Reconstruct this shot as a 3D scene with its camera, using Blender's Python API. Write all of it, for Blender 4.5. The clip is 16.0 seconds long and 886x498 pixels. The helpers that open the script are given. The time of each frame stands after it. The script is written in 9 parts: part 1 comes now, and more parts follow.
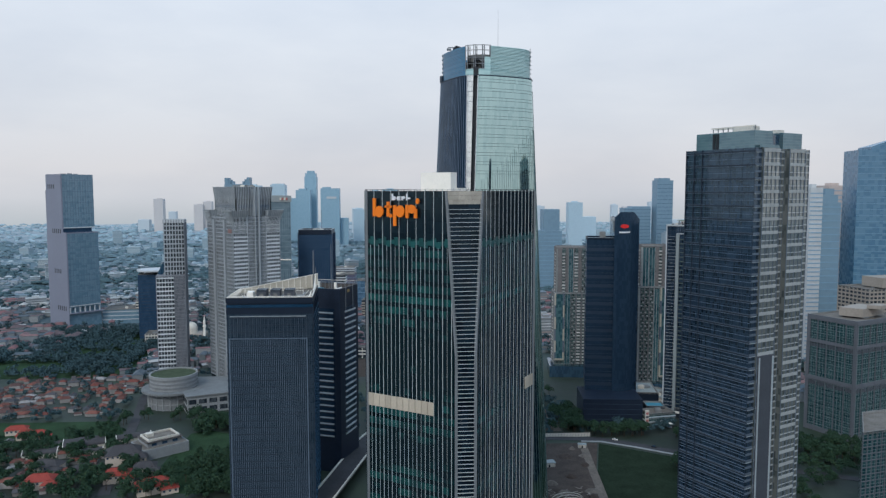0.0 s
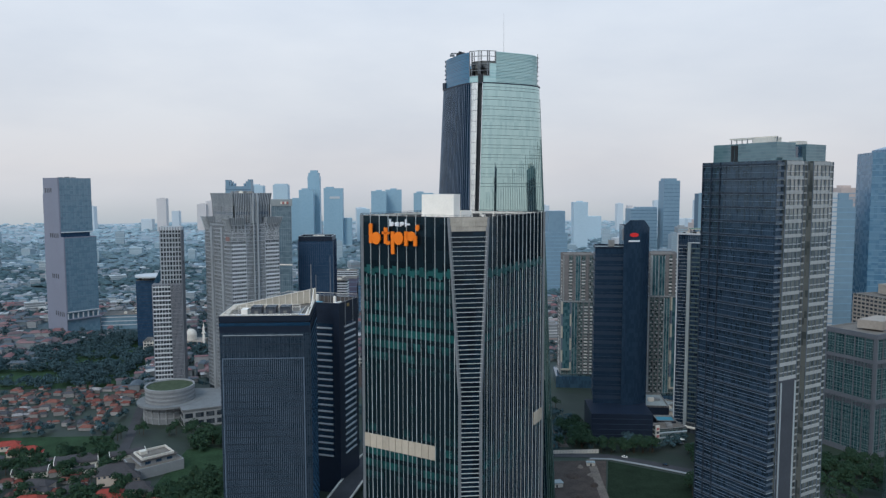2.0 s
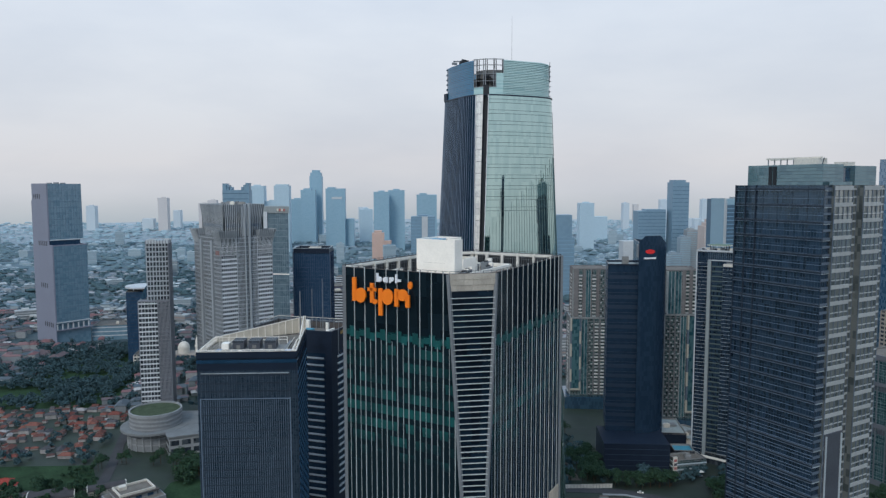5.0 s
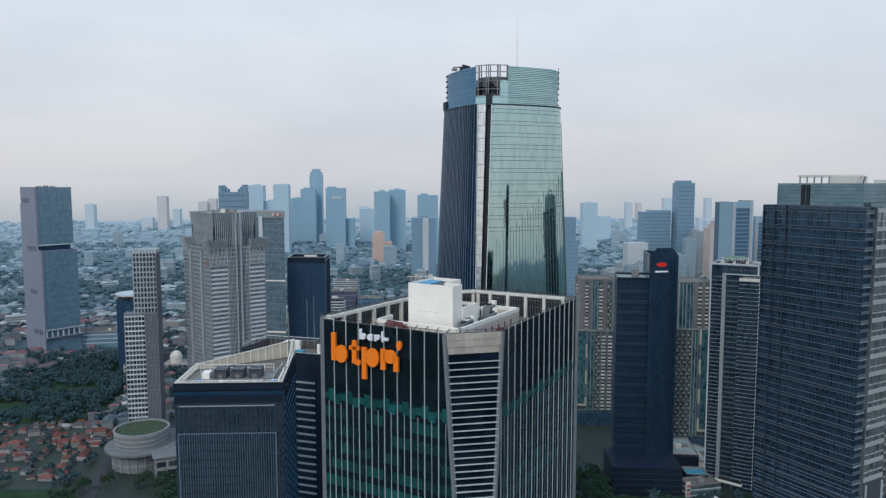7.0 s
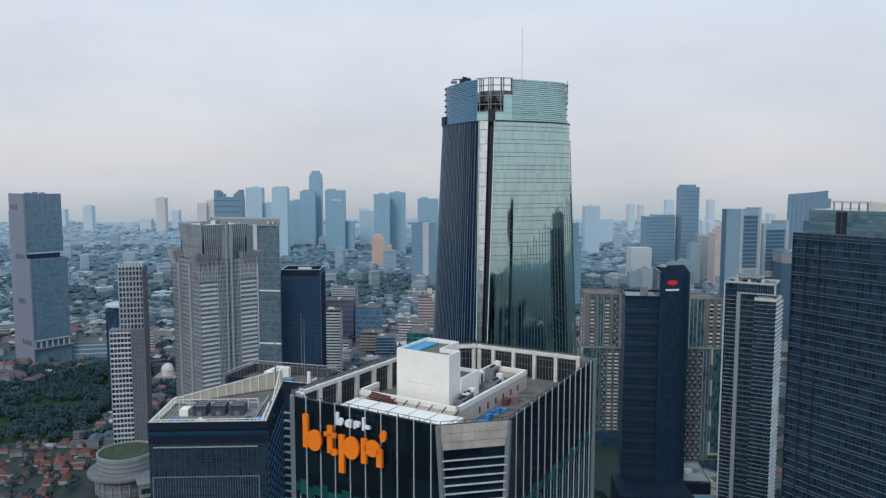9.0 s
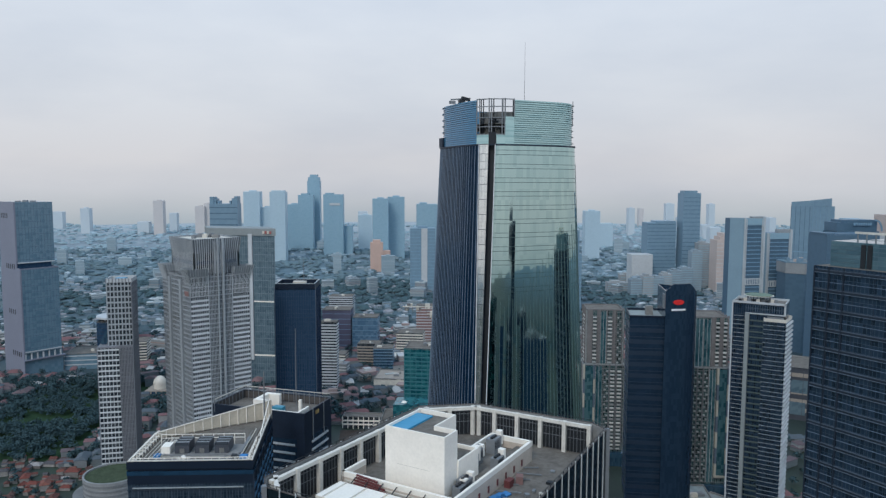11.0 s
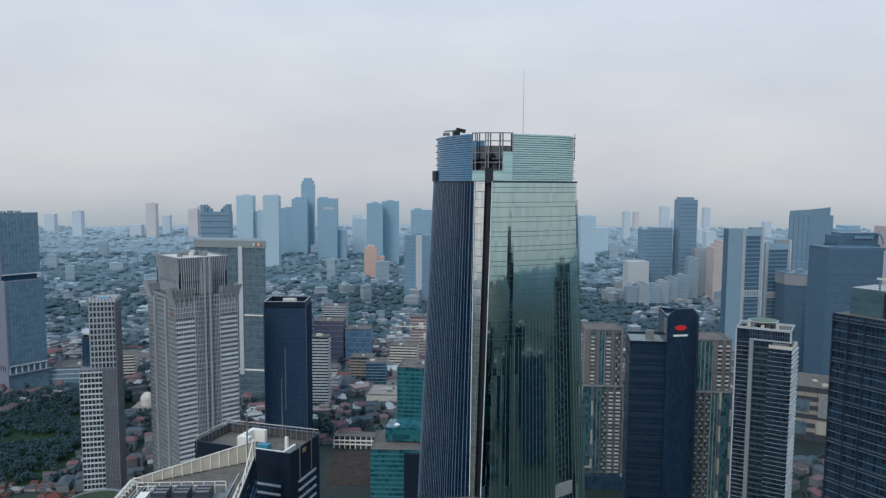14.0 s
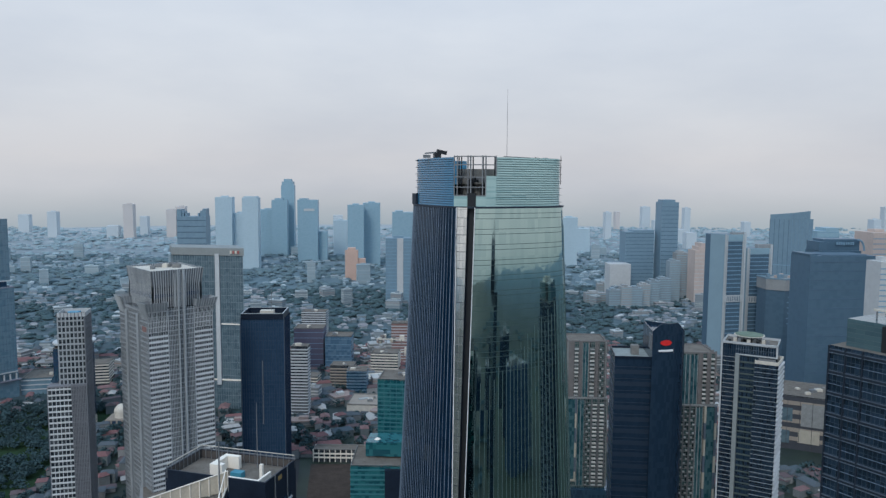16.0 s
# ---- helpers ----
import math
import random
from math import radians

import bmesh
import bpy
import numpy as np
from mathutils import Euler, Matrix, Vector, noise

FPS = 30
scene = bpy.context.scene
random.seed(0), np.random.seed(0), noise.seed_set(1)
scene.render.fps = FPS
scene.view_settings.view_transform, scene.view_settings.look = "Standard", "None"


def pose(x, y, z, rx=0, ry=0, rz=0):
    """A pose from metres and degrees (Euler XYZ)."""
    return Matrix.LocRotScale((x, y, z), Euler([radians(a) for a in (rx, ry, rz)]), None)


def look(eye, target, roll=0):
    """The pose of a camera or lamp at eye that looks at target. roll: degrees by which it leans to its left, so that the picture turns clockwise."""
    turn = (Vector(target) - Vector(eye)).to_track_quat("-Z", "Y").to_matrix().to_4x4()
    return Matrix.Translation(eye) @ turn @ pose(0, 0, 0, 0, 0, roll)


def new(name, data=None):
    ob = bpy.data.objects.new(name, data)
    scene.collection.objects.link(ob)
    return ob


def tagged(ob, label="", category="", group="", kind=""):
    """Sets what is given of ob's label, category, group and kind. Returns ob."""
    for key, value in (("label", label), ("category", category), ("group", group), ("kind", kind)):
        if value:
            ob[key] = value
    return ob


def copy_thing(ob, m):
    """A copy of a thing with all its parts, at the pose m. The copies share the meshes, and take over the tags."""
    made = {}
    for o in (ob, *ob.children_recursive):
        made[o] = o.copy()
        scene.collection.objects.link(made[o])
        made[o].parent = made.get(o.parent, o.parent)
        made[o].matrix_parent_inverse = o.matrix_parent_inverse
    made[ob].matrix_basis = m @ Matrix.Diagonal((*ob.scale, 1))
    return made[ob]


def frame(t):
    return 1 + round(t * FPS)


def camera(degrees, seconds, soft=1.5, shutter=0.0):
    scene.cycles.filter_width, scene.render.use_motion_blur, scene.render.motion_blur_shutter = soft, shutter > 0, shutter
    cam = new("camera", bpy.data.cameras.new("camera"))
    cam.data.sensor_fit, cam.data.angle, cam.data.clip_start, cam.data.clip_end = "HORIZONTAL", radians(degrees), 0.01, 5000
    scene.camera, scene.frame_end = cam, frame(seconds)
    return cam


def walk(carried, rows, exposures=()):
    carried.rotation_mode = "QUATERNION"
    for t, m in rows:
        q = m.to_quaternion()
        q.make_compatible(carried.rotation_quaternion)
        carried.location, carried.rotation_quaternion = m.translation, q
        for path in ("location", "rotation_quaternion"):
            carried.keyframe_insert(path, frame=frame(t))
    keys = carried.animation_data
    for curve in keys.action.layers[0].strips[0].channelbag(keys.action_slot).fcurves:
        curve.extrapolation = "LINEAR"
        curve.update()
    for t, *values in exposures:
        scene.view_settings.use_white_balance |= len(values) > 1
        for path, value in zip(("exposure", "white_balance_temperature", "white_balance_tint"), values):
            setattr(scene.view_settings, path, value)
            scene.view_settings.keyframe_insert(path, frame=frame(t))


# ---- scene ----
cam = camera(63.3, 16.0, soft=1.35)
METRES, EYE, TILT, LEAN, TURN = 190.0, 203.0, 0.0, 0.0, -3.8
ROWS = [
    (0.0, 0.0, 0.0, 0.0, -0.0, -4.59, 0.02),
    (0.5, 0.001, 0.0212, 0.0116, 0.08, -4.64, 0.04),
    (1.0, 0.0019, 0.0478, 0.0232, 0.18, -4.71, 0.06),
    (1.5, 0.0029, 0.0774, 0.0347, 0.27, -4.77, 0.07),
    (2.0, 0.0034, 0.1094, 0.0464, 0.33, -4.8, 0.09),
    (2.5, 0.0041, 0.143, 0.0577, 0.38, -4.85, 0.1),
    (3.0, 0.005, 0.1782, 0.0693, 0.44, -4.92, 0.1),
    (3.5, 0.0062, 0.2157, 0.0809, 0.5, -4.99, 0.08),
    (4.0, 0.0073, 0.252, 0.0927, 0.55, -4.99, 0.07),
    (6.5, 0.0141, 0.4508, 0.1538, 0.78, -5.28, 0.06),
    (7.0, 0.0152, 0.4922, 0.1662, 0.8, -5.32, 0.04),
    (7.5, 0.0164, 0.533, 0.1789, 0.83, -5.33, 0.01),
    (8.0, 0.0174, 0.5711, 0.1914, 0.85, -5.36, -0.01),
    (8.5, 0.0185, 0.6081, 0.2042, 0.88, -5.38, -0.03),
    (9.0, 0.0195, 0.6431, 0.2173, 0.88, -5.34, -0.06),
    (11.5, 0.0223, 0.7589, 0.2811, 0.82, -5.2, -0.23),
    (12.0, 0.0227, 0.7753, 0.2932, 0.81, -5.17, -0.26),
    (12.5, 0.0228, 0.7917, 0.3053, 0.8, -5.16, -0.27),
    (13.0, 0.0232, 0.8081, 0.3173, 0.8, -5.17, -0.3),
    (13.5, 0.0233, 0.8257, 0.3293, 0.68, -5.17, -0.31),
    (14.0, 0.0236, 0.8426, 0.3412, 0.44, -5.2, -0.33),
    (14.5, 0.0238, 0.8601, 0.3535, 0.14, -5.22, -0.34),
    (15.0, 0.0243, 0.8776, 0.3656, -0.37, -5.24, -0.35),
    (15.5, 0.0246, 0.8934, 0.3773, -0.77, -5.27, -0.36),
    (16.0, 0.0253, 0.9123, 0.3893, -1.02, -5.3, -0.36),
]
walk(cam, [(t, pose(0, 0, EYE, TILT, LEAN, TURN) @ pose(METRES * x, METRES * y, METRES * z, 90 + pitch, roll, yaw)) for t, x, y, z, yaw, pitch, roll in ROWS],
     [(0.0, 0.04, 6300, 8), (4.0, 0.02, 6300, 8), (8.0, 0.0, 6300, 8), (12.0, -0.06, 6300, 8), (16.0, -0.08, 6300, 8)])

# ---------------------------------------------------------------- light
SUN_ELEV, SUN_AZ = 42.0, 205.0          # degrees; azimuth from +y, clockwise
sun = new("sun", bpy.data.lights.new("sun", "SUN"))
sun.data.energy, sun.data.angle, sun.data.color = 1.2, radians(16), (1.0, 0.945, 0.875)
_a, _e = radians(SUN_AZ), radians(SUN_ELEV)
sun_from = Vector((math.sin(_a) * math.cos(_e), math.cos(_a) * math.cos(_e), math.sin(_e)))
sun.matrix_world = look(sun_from * 900, (0, 0, 0))

world = bpy.data.worlds.new("world")
scene.world = world
world.use_nodes = True
wt = world.node_tree
wt.nodes.clear()


def nd(tree, kind, ins=None, operation="", noise_dimensions=""):
    """A node with its inputs linked or set."""
    n = tree.nodes.new(kind)
    if operation:
        n.operation = operation
    if noise_dimensions:
        n.noise_dimensions = noise_dimensions
    for key, value in (ins or {}).items():
        if isinstance(value, bpy.types.NodeSocket):
            tree.links.new(value, n.inputs[key])
        else:
            n.inputs[key].default_value = value
    return n


def ramp(tree, fac, stops, interp="LINEAR"):
    n = nd(tree, "ShaderNodeValToRGB", {"Fac": fac})
    n.color_ramp.interpolation = interp
    el = n.color_ramp.elements
    while len(el) < len(stops):
        el.new(0.5)
    for e, (pos, col) in zip(el, stops):
        e.position, e.color = pos, (*col, 1)
    return n.outputs["Color"]


def math_n(tree, op, a, b=0.0, c=0.0):
    return nd(tree, "ShaderNodeMath", {0: a, 1: b, 2: c}, operation=op).outputs[0]


def mixc(tree, fac, a, b, mode="MIX"):
    n = tree.nodes.new("ShaderNodeMix")
    n.data_type, n.blend_type = "RGBA", mode
    for sock, value in ((n.inputs[0], fac), (n.inputs[6], a), (n.inputs[7], b)):
        if isinstance(value, bpy.types.NodeSocket):
            tree.links.new(value, sock)
        else:
            sock.default_value = value if isinstance(value, (int, float)) else (*value[:3], 1)
    return n.outputs[2]


# hazy overcast: a clear-sky base seen through a thick pale veil that is densest at the horizon
w_co = nd(wt, "ShaderNodeTexCoord").outputs["Generated"]
w_z = nd(wt, "ShaderNodeSeparateXYZ", {0: w_co}).outputs["Z"]
w_h = math_n(wt, "MULTIPLY_ADD", w_z, 0.5, 0.5)
veil = ramp(wt, w_h, [(0.0, (0.10, 0.13, 0.15)), (0.455, (0.32, 0.38, 0.43)), (0.474, (0.45, 0.50, 0.54)), (0.486, (0.56, 0.58, 0.61)),
                      (0.497, (0.64, 0.645, 0.68)), (0.515, (0.70, 0.69, 0.715)), (0.55, (0.72, 0.74, 0.79)), (0.62, (0.75, 0.80, 0.885)), (0.70, (0.62, 0.78, 0.98)), (1.0, (0.50, 0.72, 1.0))])
w_st = nd(wt, "ShaderNodeMapping", {"Vector": w_co, "Scale": (1.6, 1.6, 5.0)}).outputs[0]
w_cl = nd(wt, "ShaderNodeTexNoise", {"Vector": w_st, "Scale": 1.7, "Detail": 5.0, "Roughness": 0.55}).outputs["Fac"]
w_cl = ramp(wt, w_cl, [(0.35, (0.94, 0.95, 0.97)), (0.65, (1.06, 1.05, 1.04))])
veil = mixc(wt, 1.0, veil, w_cl, "MULTIPLY")
sky = nd(wt, "ShaderNodeTexSky")
sky.sky_type, sky.sun_disc, sky.sun_elevation, sky.sun_rotation, sky.air_density, sky.dust_density = "NISHITA", False, _e, _a, 1.5, 6.0
sky_s = nd(wt, "ShaderNodeBackground", {"Color": sky.outputs[0], "Strength": 0.06})
veil_s = nd(wt, "ShaderNodeBackground", {"Color": veil, "Strength": 1.0})
w_mix = nd(wt, "ShaderNodeMixShader", {0: 0.94, 1: sky_s.outputs[0], 2: veil_s.outputs[0]})
nd(wt, "ShaderNodeOutputWorld", {"Surface": w_mix.outputs[0]})


# ---------------------------------------------------------------- materials
def shader(name):
    mat = bpy.data.materials.new(name)
    mat.use_nodes = True
    tree = mat.node_tree
    return mat, tree, tree.nodes["Principled BSDF"]


def put(tree, sock, value):
    if isinstance(value, bpy.types.NodeSocket):
        tree.links.new(value, sock)
    else:
        sock.default_value = (*value, 1) if isinstance(value, tuple) and len(value) == 3 else value


def plain(name, col, rough=0.7, metal=0.0, vary=0.25, size=6.0, spread=0.0, spec=0.3):
    """Painted or cast surface with stains at two sizes. spread: tone change from piece to piece."""
    mat, t, b = shader(name)
    pos = nd(t, "ShaderNodeNewGeometry").outputs["Position"]
    n1 = nd(t, "ShaderNodeTexNoise", {"Vector": pos, "Scale": 1.0 / size, "Detail": 6.0, "Roughness": 0.65}).outputs["Fac"]
    n2 = nd(t, "ShaderNodeTexNoise", {"Vector": pos, "Scale": 8.0 / size, "Detail": 3.0}).outputs["Fac"]
    s = math_n(t, "ADD", math_n(t, "MULTIPLY", n1, 0.65), math_n(t, "MULTIPLY", n2, 0.35))
    tone = ramp(t, s, [(0.3, (1 - vary,) * 3), (0.7, (1 + vary * 0.6,) * 3)])
    c = mixc(t, 1.0, col, tone, "MULTIPLY")
    if spread:
        r = nd(t, "ShaderNodeObjectInfo").outputs["Random"]
        c = mixc(t, 1.0, c, ramp(t, r, [(0.0, (1 - spread,) * 3), (1.0, (1 + spread,) * 3)]), "MULTIPLY")
    put(t, b.inputs["Base Color"], c)
    put(t, b.inputs["Roughness"], rough)
    put(t, b.inputs["Metallic"], metal)
    put(t, b.inputs["Specular IOR Level"], spec)
    return mat


def glazing(name, col, alt, pane=(1.6, 4.0), part=0.35, ior=1.9, rough=0.06, wave=0.012, frame_col=None, fw=0.08, fh=0.12, clump=25.0, tint=(1, 1, 1), strip=0.0, metal=0.0, grain=0.6, flat=1.0):
    """Curtain-wall glass, pane by pane: tone, blinds, painted reflections and a slight tilt that breaks the mirror
    image. Maps run in metres along the wall and up.
    """
    mat, t, b = shader(name)
    uv = nd(t, "ShaderNodeUVMap").outputs["UV"]
    s = nd(t, "ShaderNodeSeparateXYZ", {0: uv})
    pu, pv = math_n(t, "DIVIDE", s.outputs[0], pane[0]), math_n(t, "DIVIDE", s.outputs[1], pane[1])
    fu, fv = math_n(t, "FLOOR", pu), math_n(t, "FLOOR", pv)
    cell = nd(t, "ShaderNodeCombineXYZ", {0: fu, 1: fv}).outputs[0]
    wn = nd(t, "ShaderNodeTexWhiteNoise", {"Vector": cell}, noise_dimensions="2D")
    wide = nd(t, "ShaderNodeMapping", {"Vector": uv, "Scale": (flat, 1.0, 1.0)}).outputs[0]
    big = nd(t, "ShaderNodeTexNoise", {"Vector": wide, "Scale": 1.0 / clump, "Detail": 3.0}).outputs["Fac"]
    pick = math_n(t, "ADD", math_n(t, "MULTIPLY", wn.outputs["Value"], grain), math_n(t, "MULTIPLY", big, 1.4 - grain))
    sel = ramp(t, pick, [(max(0.02, 1.0 - part - 0.12), (0, 0, 0)), (min(0.98, 1.0 - part + 0.12), (1, 1, 1))])
    if strip:  # the second tone shows in the lower part of each storey only
        sel = math_n(t, "MULTIPLY", sel, math_n(t, "LESS_THAN", math_n(t, "FRACT", pv), strip))
    c = mixc(t, sel, col, alt)
    rgh = math_n(t, "MULTIPLY_ADD", wn.outputs["Value"], 0.05, rough)
    if frame_col:
        eu = math_n(t, "LESS_THAN", math_n(t, "FRACT", pu), fw)
        ev = math_n(t, "LESS_THAN", math_n(t, "FRACT", pv), fh)
        edge = math_n(t, "MAXIMUM", eu, ev)
        c = mixc(t, edge, c, frame_col)
        rgh = math_n(t, "MAXIMUM", rgh, math_n(t, "MULTIPLY", edge, 0.5))
    nrm = nd(t, "ShaderNodeNewGeometry").outputs["Normal"]
    jit = nd(t, "ShaderNodeVectorMath", {0: wn.outputs["Color"], 1: (0.5, 0.5, 0.5)}, operation="SUBTRACT").outputs[0]
    jit = nd(t, "ShaderNodeVectorMath", {0: jit, "Scale": wave}, operation="SCALE").outputs[0]
    swell = nd(t, "ShaderNodeTexNoise", {"Vector": uv, "Scale": 0.35, "Detail": 1.0}).outputs["Color"]
    swell = nd(t, "ShaderNodeVectorMath", {0: swell, 1: (0.5, 0.5, 0.5)}, operation="SUBTRACT").outputs[0]
    swell = nd(t, "ShaderNodeVectorMath", {0: swell, "Scale": wave * 0.8}, operation="SCALE").outputs[0]
    v = nd(t, "ShaderNodeVectorMath", {0: nrm, 1: jit}, operation="ADD").outputs[0]
    v = nd(t, "ShaderNodeVectorMath", {0: v, 1: swell}, operation="ADD").outputs[0]
    v = nd(t, "ShaderNodeVectorMath", {0: v}, operation="NORMALIZE").outputs[0]
    put(t, b.inputs["Base Color"], c)
    put(t, b.inputs["Roughness"], rgh)
    put(t, b.inputs["IOR"], ior)
    put(t, b.inputs["Metallic"], metal)
    put(t, b.inputs["Specular Tint"], (*tint, 1))
    put(t, b.inputs["Normal"], v)
    return mat


def islands(name, stops, rough=0.8, vary=0.25, spec=0.3, obj=False):
    """Roofs, walls or leaves whose colour changes from piece to piece."""
    mat, t, b = shader(name)
    r = nd(t, "ShaderNodeObjectInfo").outputs["Random"] if obj else nd(t, "ShaderNodeNewGeometry").outputs["Random Per Island"]
    c = ramp(t, r, stops, "CONSTANT" if not obj else "LINEAR")
    pos = nd(t, "ShaderNodeNewGeometry").outputs["Position"]
    n = nd(t, "ShaderNodeTexNoise", {"Vector": pos, "Scale": 0.6, "Detail": 5.0, "Roughness": 0.7}).outputs["Fac"]
    c = mixc(t, 1.0, c, ramp(t, n, [(0.3, (1 - vary,) * 3), (0.7, (1 + vary,) * 3)]), "MULTIPLY")
    put(t, b.inputs["Base Color"], c)
    put(t, b.inputs["Roughness"], rough)
    put(t, b.inputs["Specular IOR Level"], spec)
    return mat


M = {}
M["white"] = plain("white_paint", (0.92, 0.865, 0.78), 0.6, vary=0.09, size=4)
M["offwhite"] = plain("weathered_white", (0.66, 0.62, 0.55), 0.7, vary=0.24, size=5)
M["concrete"] = plain("concrete", (0.24, 0.24, 0.235), 0.85, vary=0.3, size=8)
M["roofdeck"] = plain("roof_deck", (0.18, 0.162, 0.142), 0.9, vary=0.45, size=7)
M["dark_metal"] = plain("dark_metal", (0.03, 0.034, 0.04), 0.45, 0.3, vary=0.2)
M["steel"] = plain("grey_steel", (0.22, 0.235, 0.25), 0.5, 0.2, vary=0.2, spread=0.1)
M["fin"] = plain("aluminium_fin", (0.60, 0.63, 0.63), 0.45, 0.1, vary=0.12, size=20, spread=0.1)
M["fin_dark"] = plain("dark_aluminium", (0.024, 0.036, 0.056), 0.5, 0.1, vary=0.12, size=20)
M["tan"] = plain("tan_panel", (0.52, 0.45, 0.36), 0.6, vary=0.15, spread=0.1)
M["beige_panel"] = plain("beige_panel", (0.46, 0.42, 0.36), 0.7, vary=0.25, size=3, spread=0.14)
M["orange"] = plain("orange_sign", (0.97, 0.225, 0.014), 0.45, vary=0.05)
M["signwhite"] = plain("white_sign", (0.85, 0.85, 0.87), 0.45, vary=0.05)
M["red"] = plain("red_sign", (0.70, 0.03, 0.03), 0.5, vary=0.1)
M["blue"] = plain("blue_sheet", (0.05, 0.22, 0.50), 0.6, vary=0.25, size=3)
M["pool"] = plain("blue_tank_lid", (0.05, 0.30, 0.50), 0.4, vary=0.15, size=3)
M["yellow"] = plain("ochre_panel", (0.36, 0.25, 0.10), 0.7, vary=0.2)
M["brown"] = plain("brown_pipe", (0.16, 0.05, 0.05), 0.6, vary=0.2)
M["asphalt"] = plain("asphalt", (0.055, 0.055, 0.06), 0.85, vary=0.3, size=10)
M["rust"] = plain("reddish_earth", (0.135, 0.085, 0.075), 0.95, vary=0.4, size=12)
M["dirt"] = plain("bare_earth", (0.070, 0.054, 0.046), 0.95, vary=0.55, size=9)
M["sand"] = plain("dusty_ground", (0.16, 0.135, 0.115), 0.95, vary=0.5, size=7)
# darker tone of the field grass, used on one lot
M["grass_dark"] = plain("darker_grass", (0.018, 0.031, 0.018), 0.95, vary=0.55, size=11, spec=0.1)
M["grass"] = plain("grass_field", (0.030, 0.060, 0.030), 0.95, vary=0.5, size=14, spec=0.1)
M["silver_stone"] = plain("silver_granite", (0.385, 0.415, 0.44), 0.6, vary=0.15, size=14, spread=0.08)
M["crown_dark"] = plain("dark_crown_wall", (0.15, 0.17, 0.19), 0.7, vary=0.2, size=10)
M["grey_stone"] = plain("grey_granite", (0.31, 0.335, 0.355), 0.65, vary=0.15, size=14, spread=0.05)
M["pale_stone"] = plain("pale_cladding", (0.52, 0.545, 0.565), 0.6, vary=0.12, size=12, spread=0.05)
M["pink_stone"] = plain("mauve_grey_cladding", (0.215, 0.225, 0.25), 0.65, vary=0.15, size=12, spread=0.05)
M["plum"] = plain("plum_cladding", (0.12, 0.115, 0.17), 0.5, vary=0.12, size=20)
M["mauve"] = plain("mauve_cladding", (0.225, 0.24, 0.30), 0.5, vary=0.08, size=25)
M["black_clad"] = plain("black_cladding", (0.016, 0.025, 0.044), 0.35, vary=0.25, size=10)

# teal second tone paints in reflections, clumped in flat patches
M["g_office"] = glazing("office_glass", (0.005, 0.013, 0.019), (0.014, 0.084, 0.082), (2.6, 4.1), 0.21, 1.5, 0.05, 0.010, clump=26, strip=0.6, tint=(0.6, 0.95, 1.0), grain=0.22, flat=0.16)
M["g_signband"] = glazing("sign_floor_glass", (0.004, 0.008, 0.012), (0.007, 0.014, 0.020), (3.4, 4.1), 0.3, 1.45, 0.05, 0.008, tint=(0.6, 0.9, 1.0))
M["teal_line"] = plain("teal_spandrel_glass", (0.010, 0.075, 0.075), 0.3, vary=0.2, size=6, spread=0.3)
M["g_cham"] = glazing("chamfer_glass", (0.005, 0.009, 0.015), (0.008, 0.018, 0.030), (2.0, 3.8), 0.25, 1.35, 0.08, tint=(0.55, 0.8, 1.0))
M["g_tall"] = glazing("tall_tower_glass", (0.38, 0.515, 0.495), (0.42, 0.555, 0.53), (1.5, 4.2), 0.4, 1.9, 0.02, 0.004, metal=1.0)
# darker copy of the tower glass for faces that mirror less bright sky
M["g_tall_l"] = glazing("tall_tower_blue_glass", (0.004, 0.015, 0.034), (0.007, 0.021, 0.046), (1.5, 4.2), 0.3, 1.25, 0.06, 0.008, tint=(0.5, 0.8, 1.0))
M["g_crown"] = glazing("crown_glass", (0.32, 0.52, 0.53), (0.45, 0.645, 0.635), (6.0, 0.72), 0.45, 1.8, 0.14, 0.03, metal=0.5, clump=14, flat=0.6)
M["g_dark"] = glazing("dark_tower_glass", (0.008, 0.018, 0.035), (0.021, 0.040, 0.070), (1.4, 3.5), 0.34, 1.8, 0.06, 0.012, tint=(0.6, 0.84, 1.0), frame_col=(0.030, 0.042, 0.060), fw=0.10, fh=0.05, clump=18)
# paler copy of the dark tower's glass, part of the mirrored sky coloured in
M["g_bright"] = glazing("pale_tower_glass", (0.12, 0.145, 0.15), (0.30, 0.32, 0.31), (1.4, 3.5), 0.4, 1.8, 0.06, 0.02, metal=0.55)
# second tone paints streaky, patchy reflections across the panes
M["g_short"] = glazing("short_tower_glass", (0.008, 0.018, 0.032), (0.030, 0.044, 0.064), (1.25, 1.4), 0.40, 1.5, 0.08, 0.02, frame_col=(0.034, 0.052, 0.076), fw=0.20, fh=0.10, clump=7, tint=(0.6, 0.85, 1.0), grain=0.4, flat=0.25)
M["g_blue"] = glazing("blue_glass", (0.015, 0.045, 0.085), (0.03, 0.075, 0.12), (1.5, 4.0), 0.35, 1.9, 0.08, 0.015)
M["g_navy"] = glazing("navy_glass", (0.025, 0.056, 0.104), (0.034, 0.068, 0.122), (1.5, 4.0), 0.3, 1.5, 0.12, 0.012, tint=(0.55, 0.8, 1.0))
M["g_teal"] = glazing("teal_glass", (0.01, 0.075, 0.10), (0.03, 0.15, 0.17), (3.0, 4.0), 0.4, 1.6, 0.1, 0.015)
M["g_window"] = glazing("window_glass", (0.022, 0.030, 0.040), (0.07, 0.082, 0.095), (2.2, 3.8), 0.28, 1.5, 0.1, 0.02)
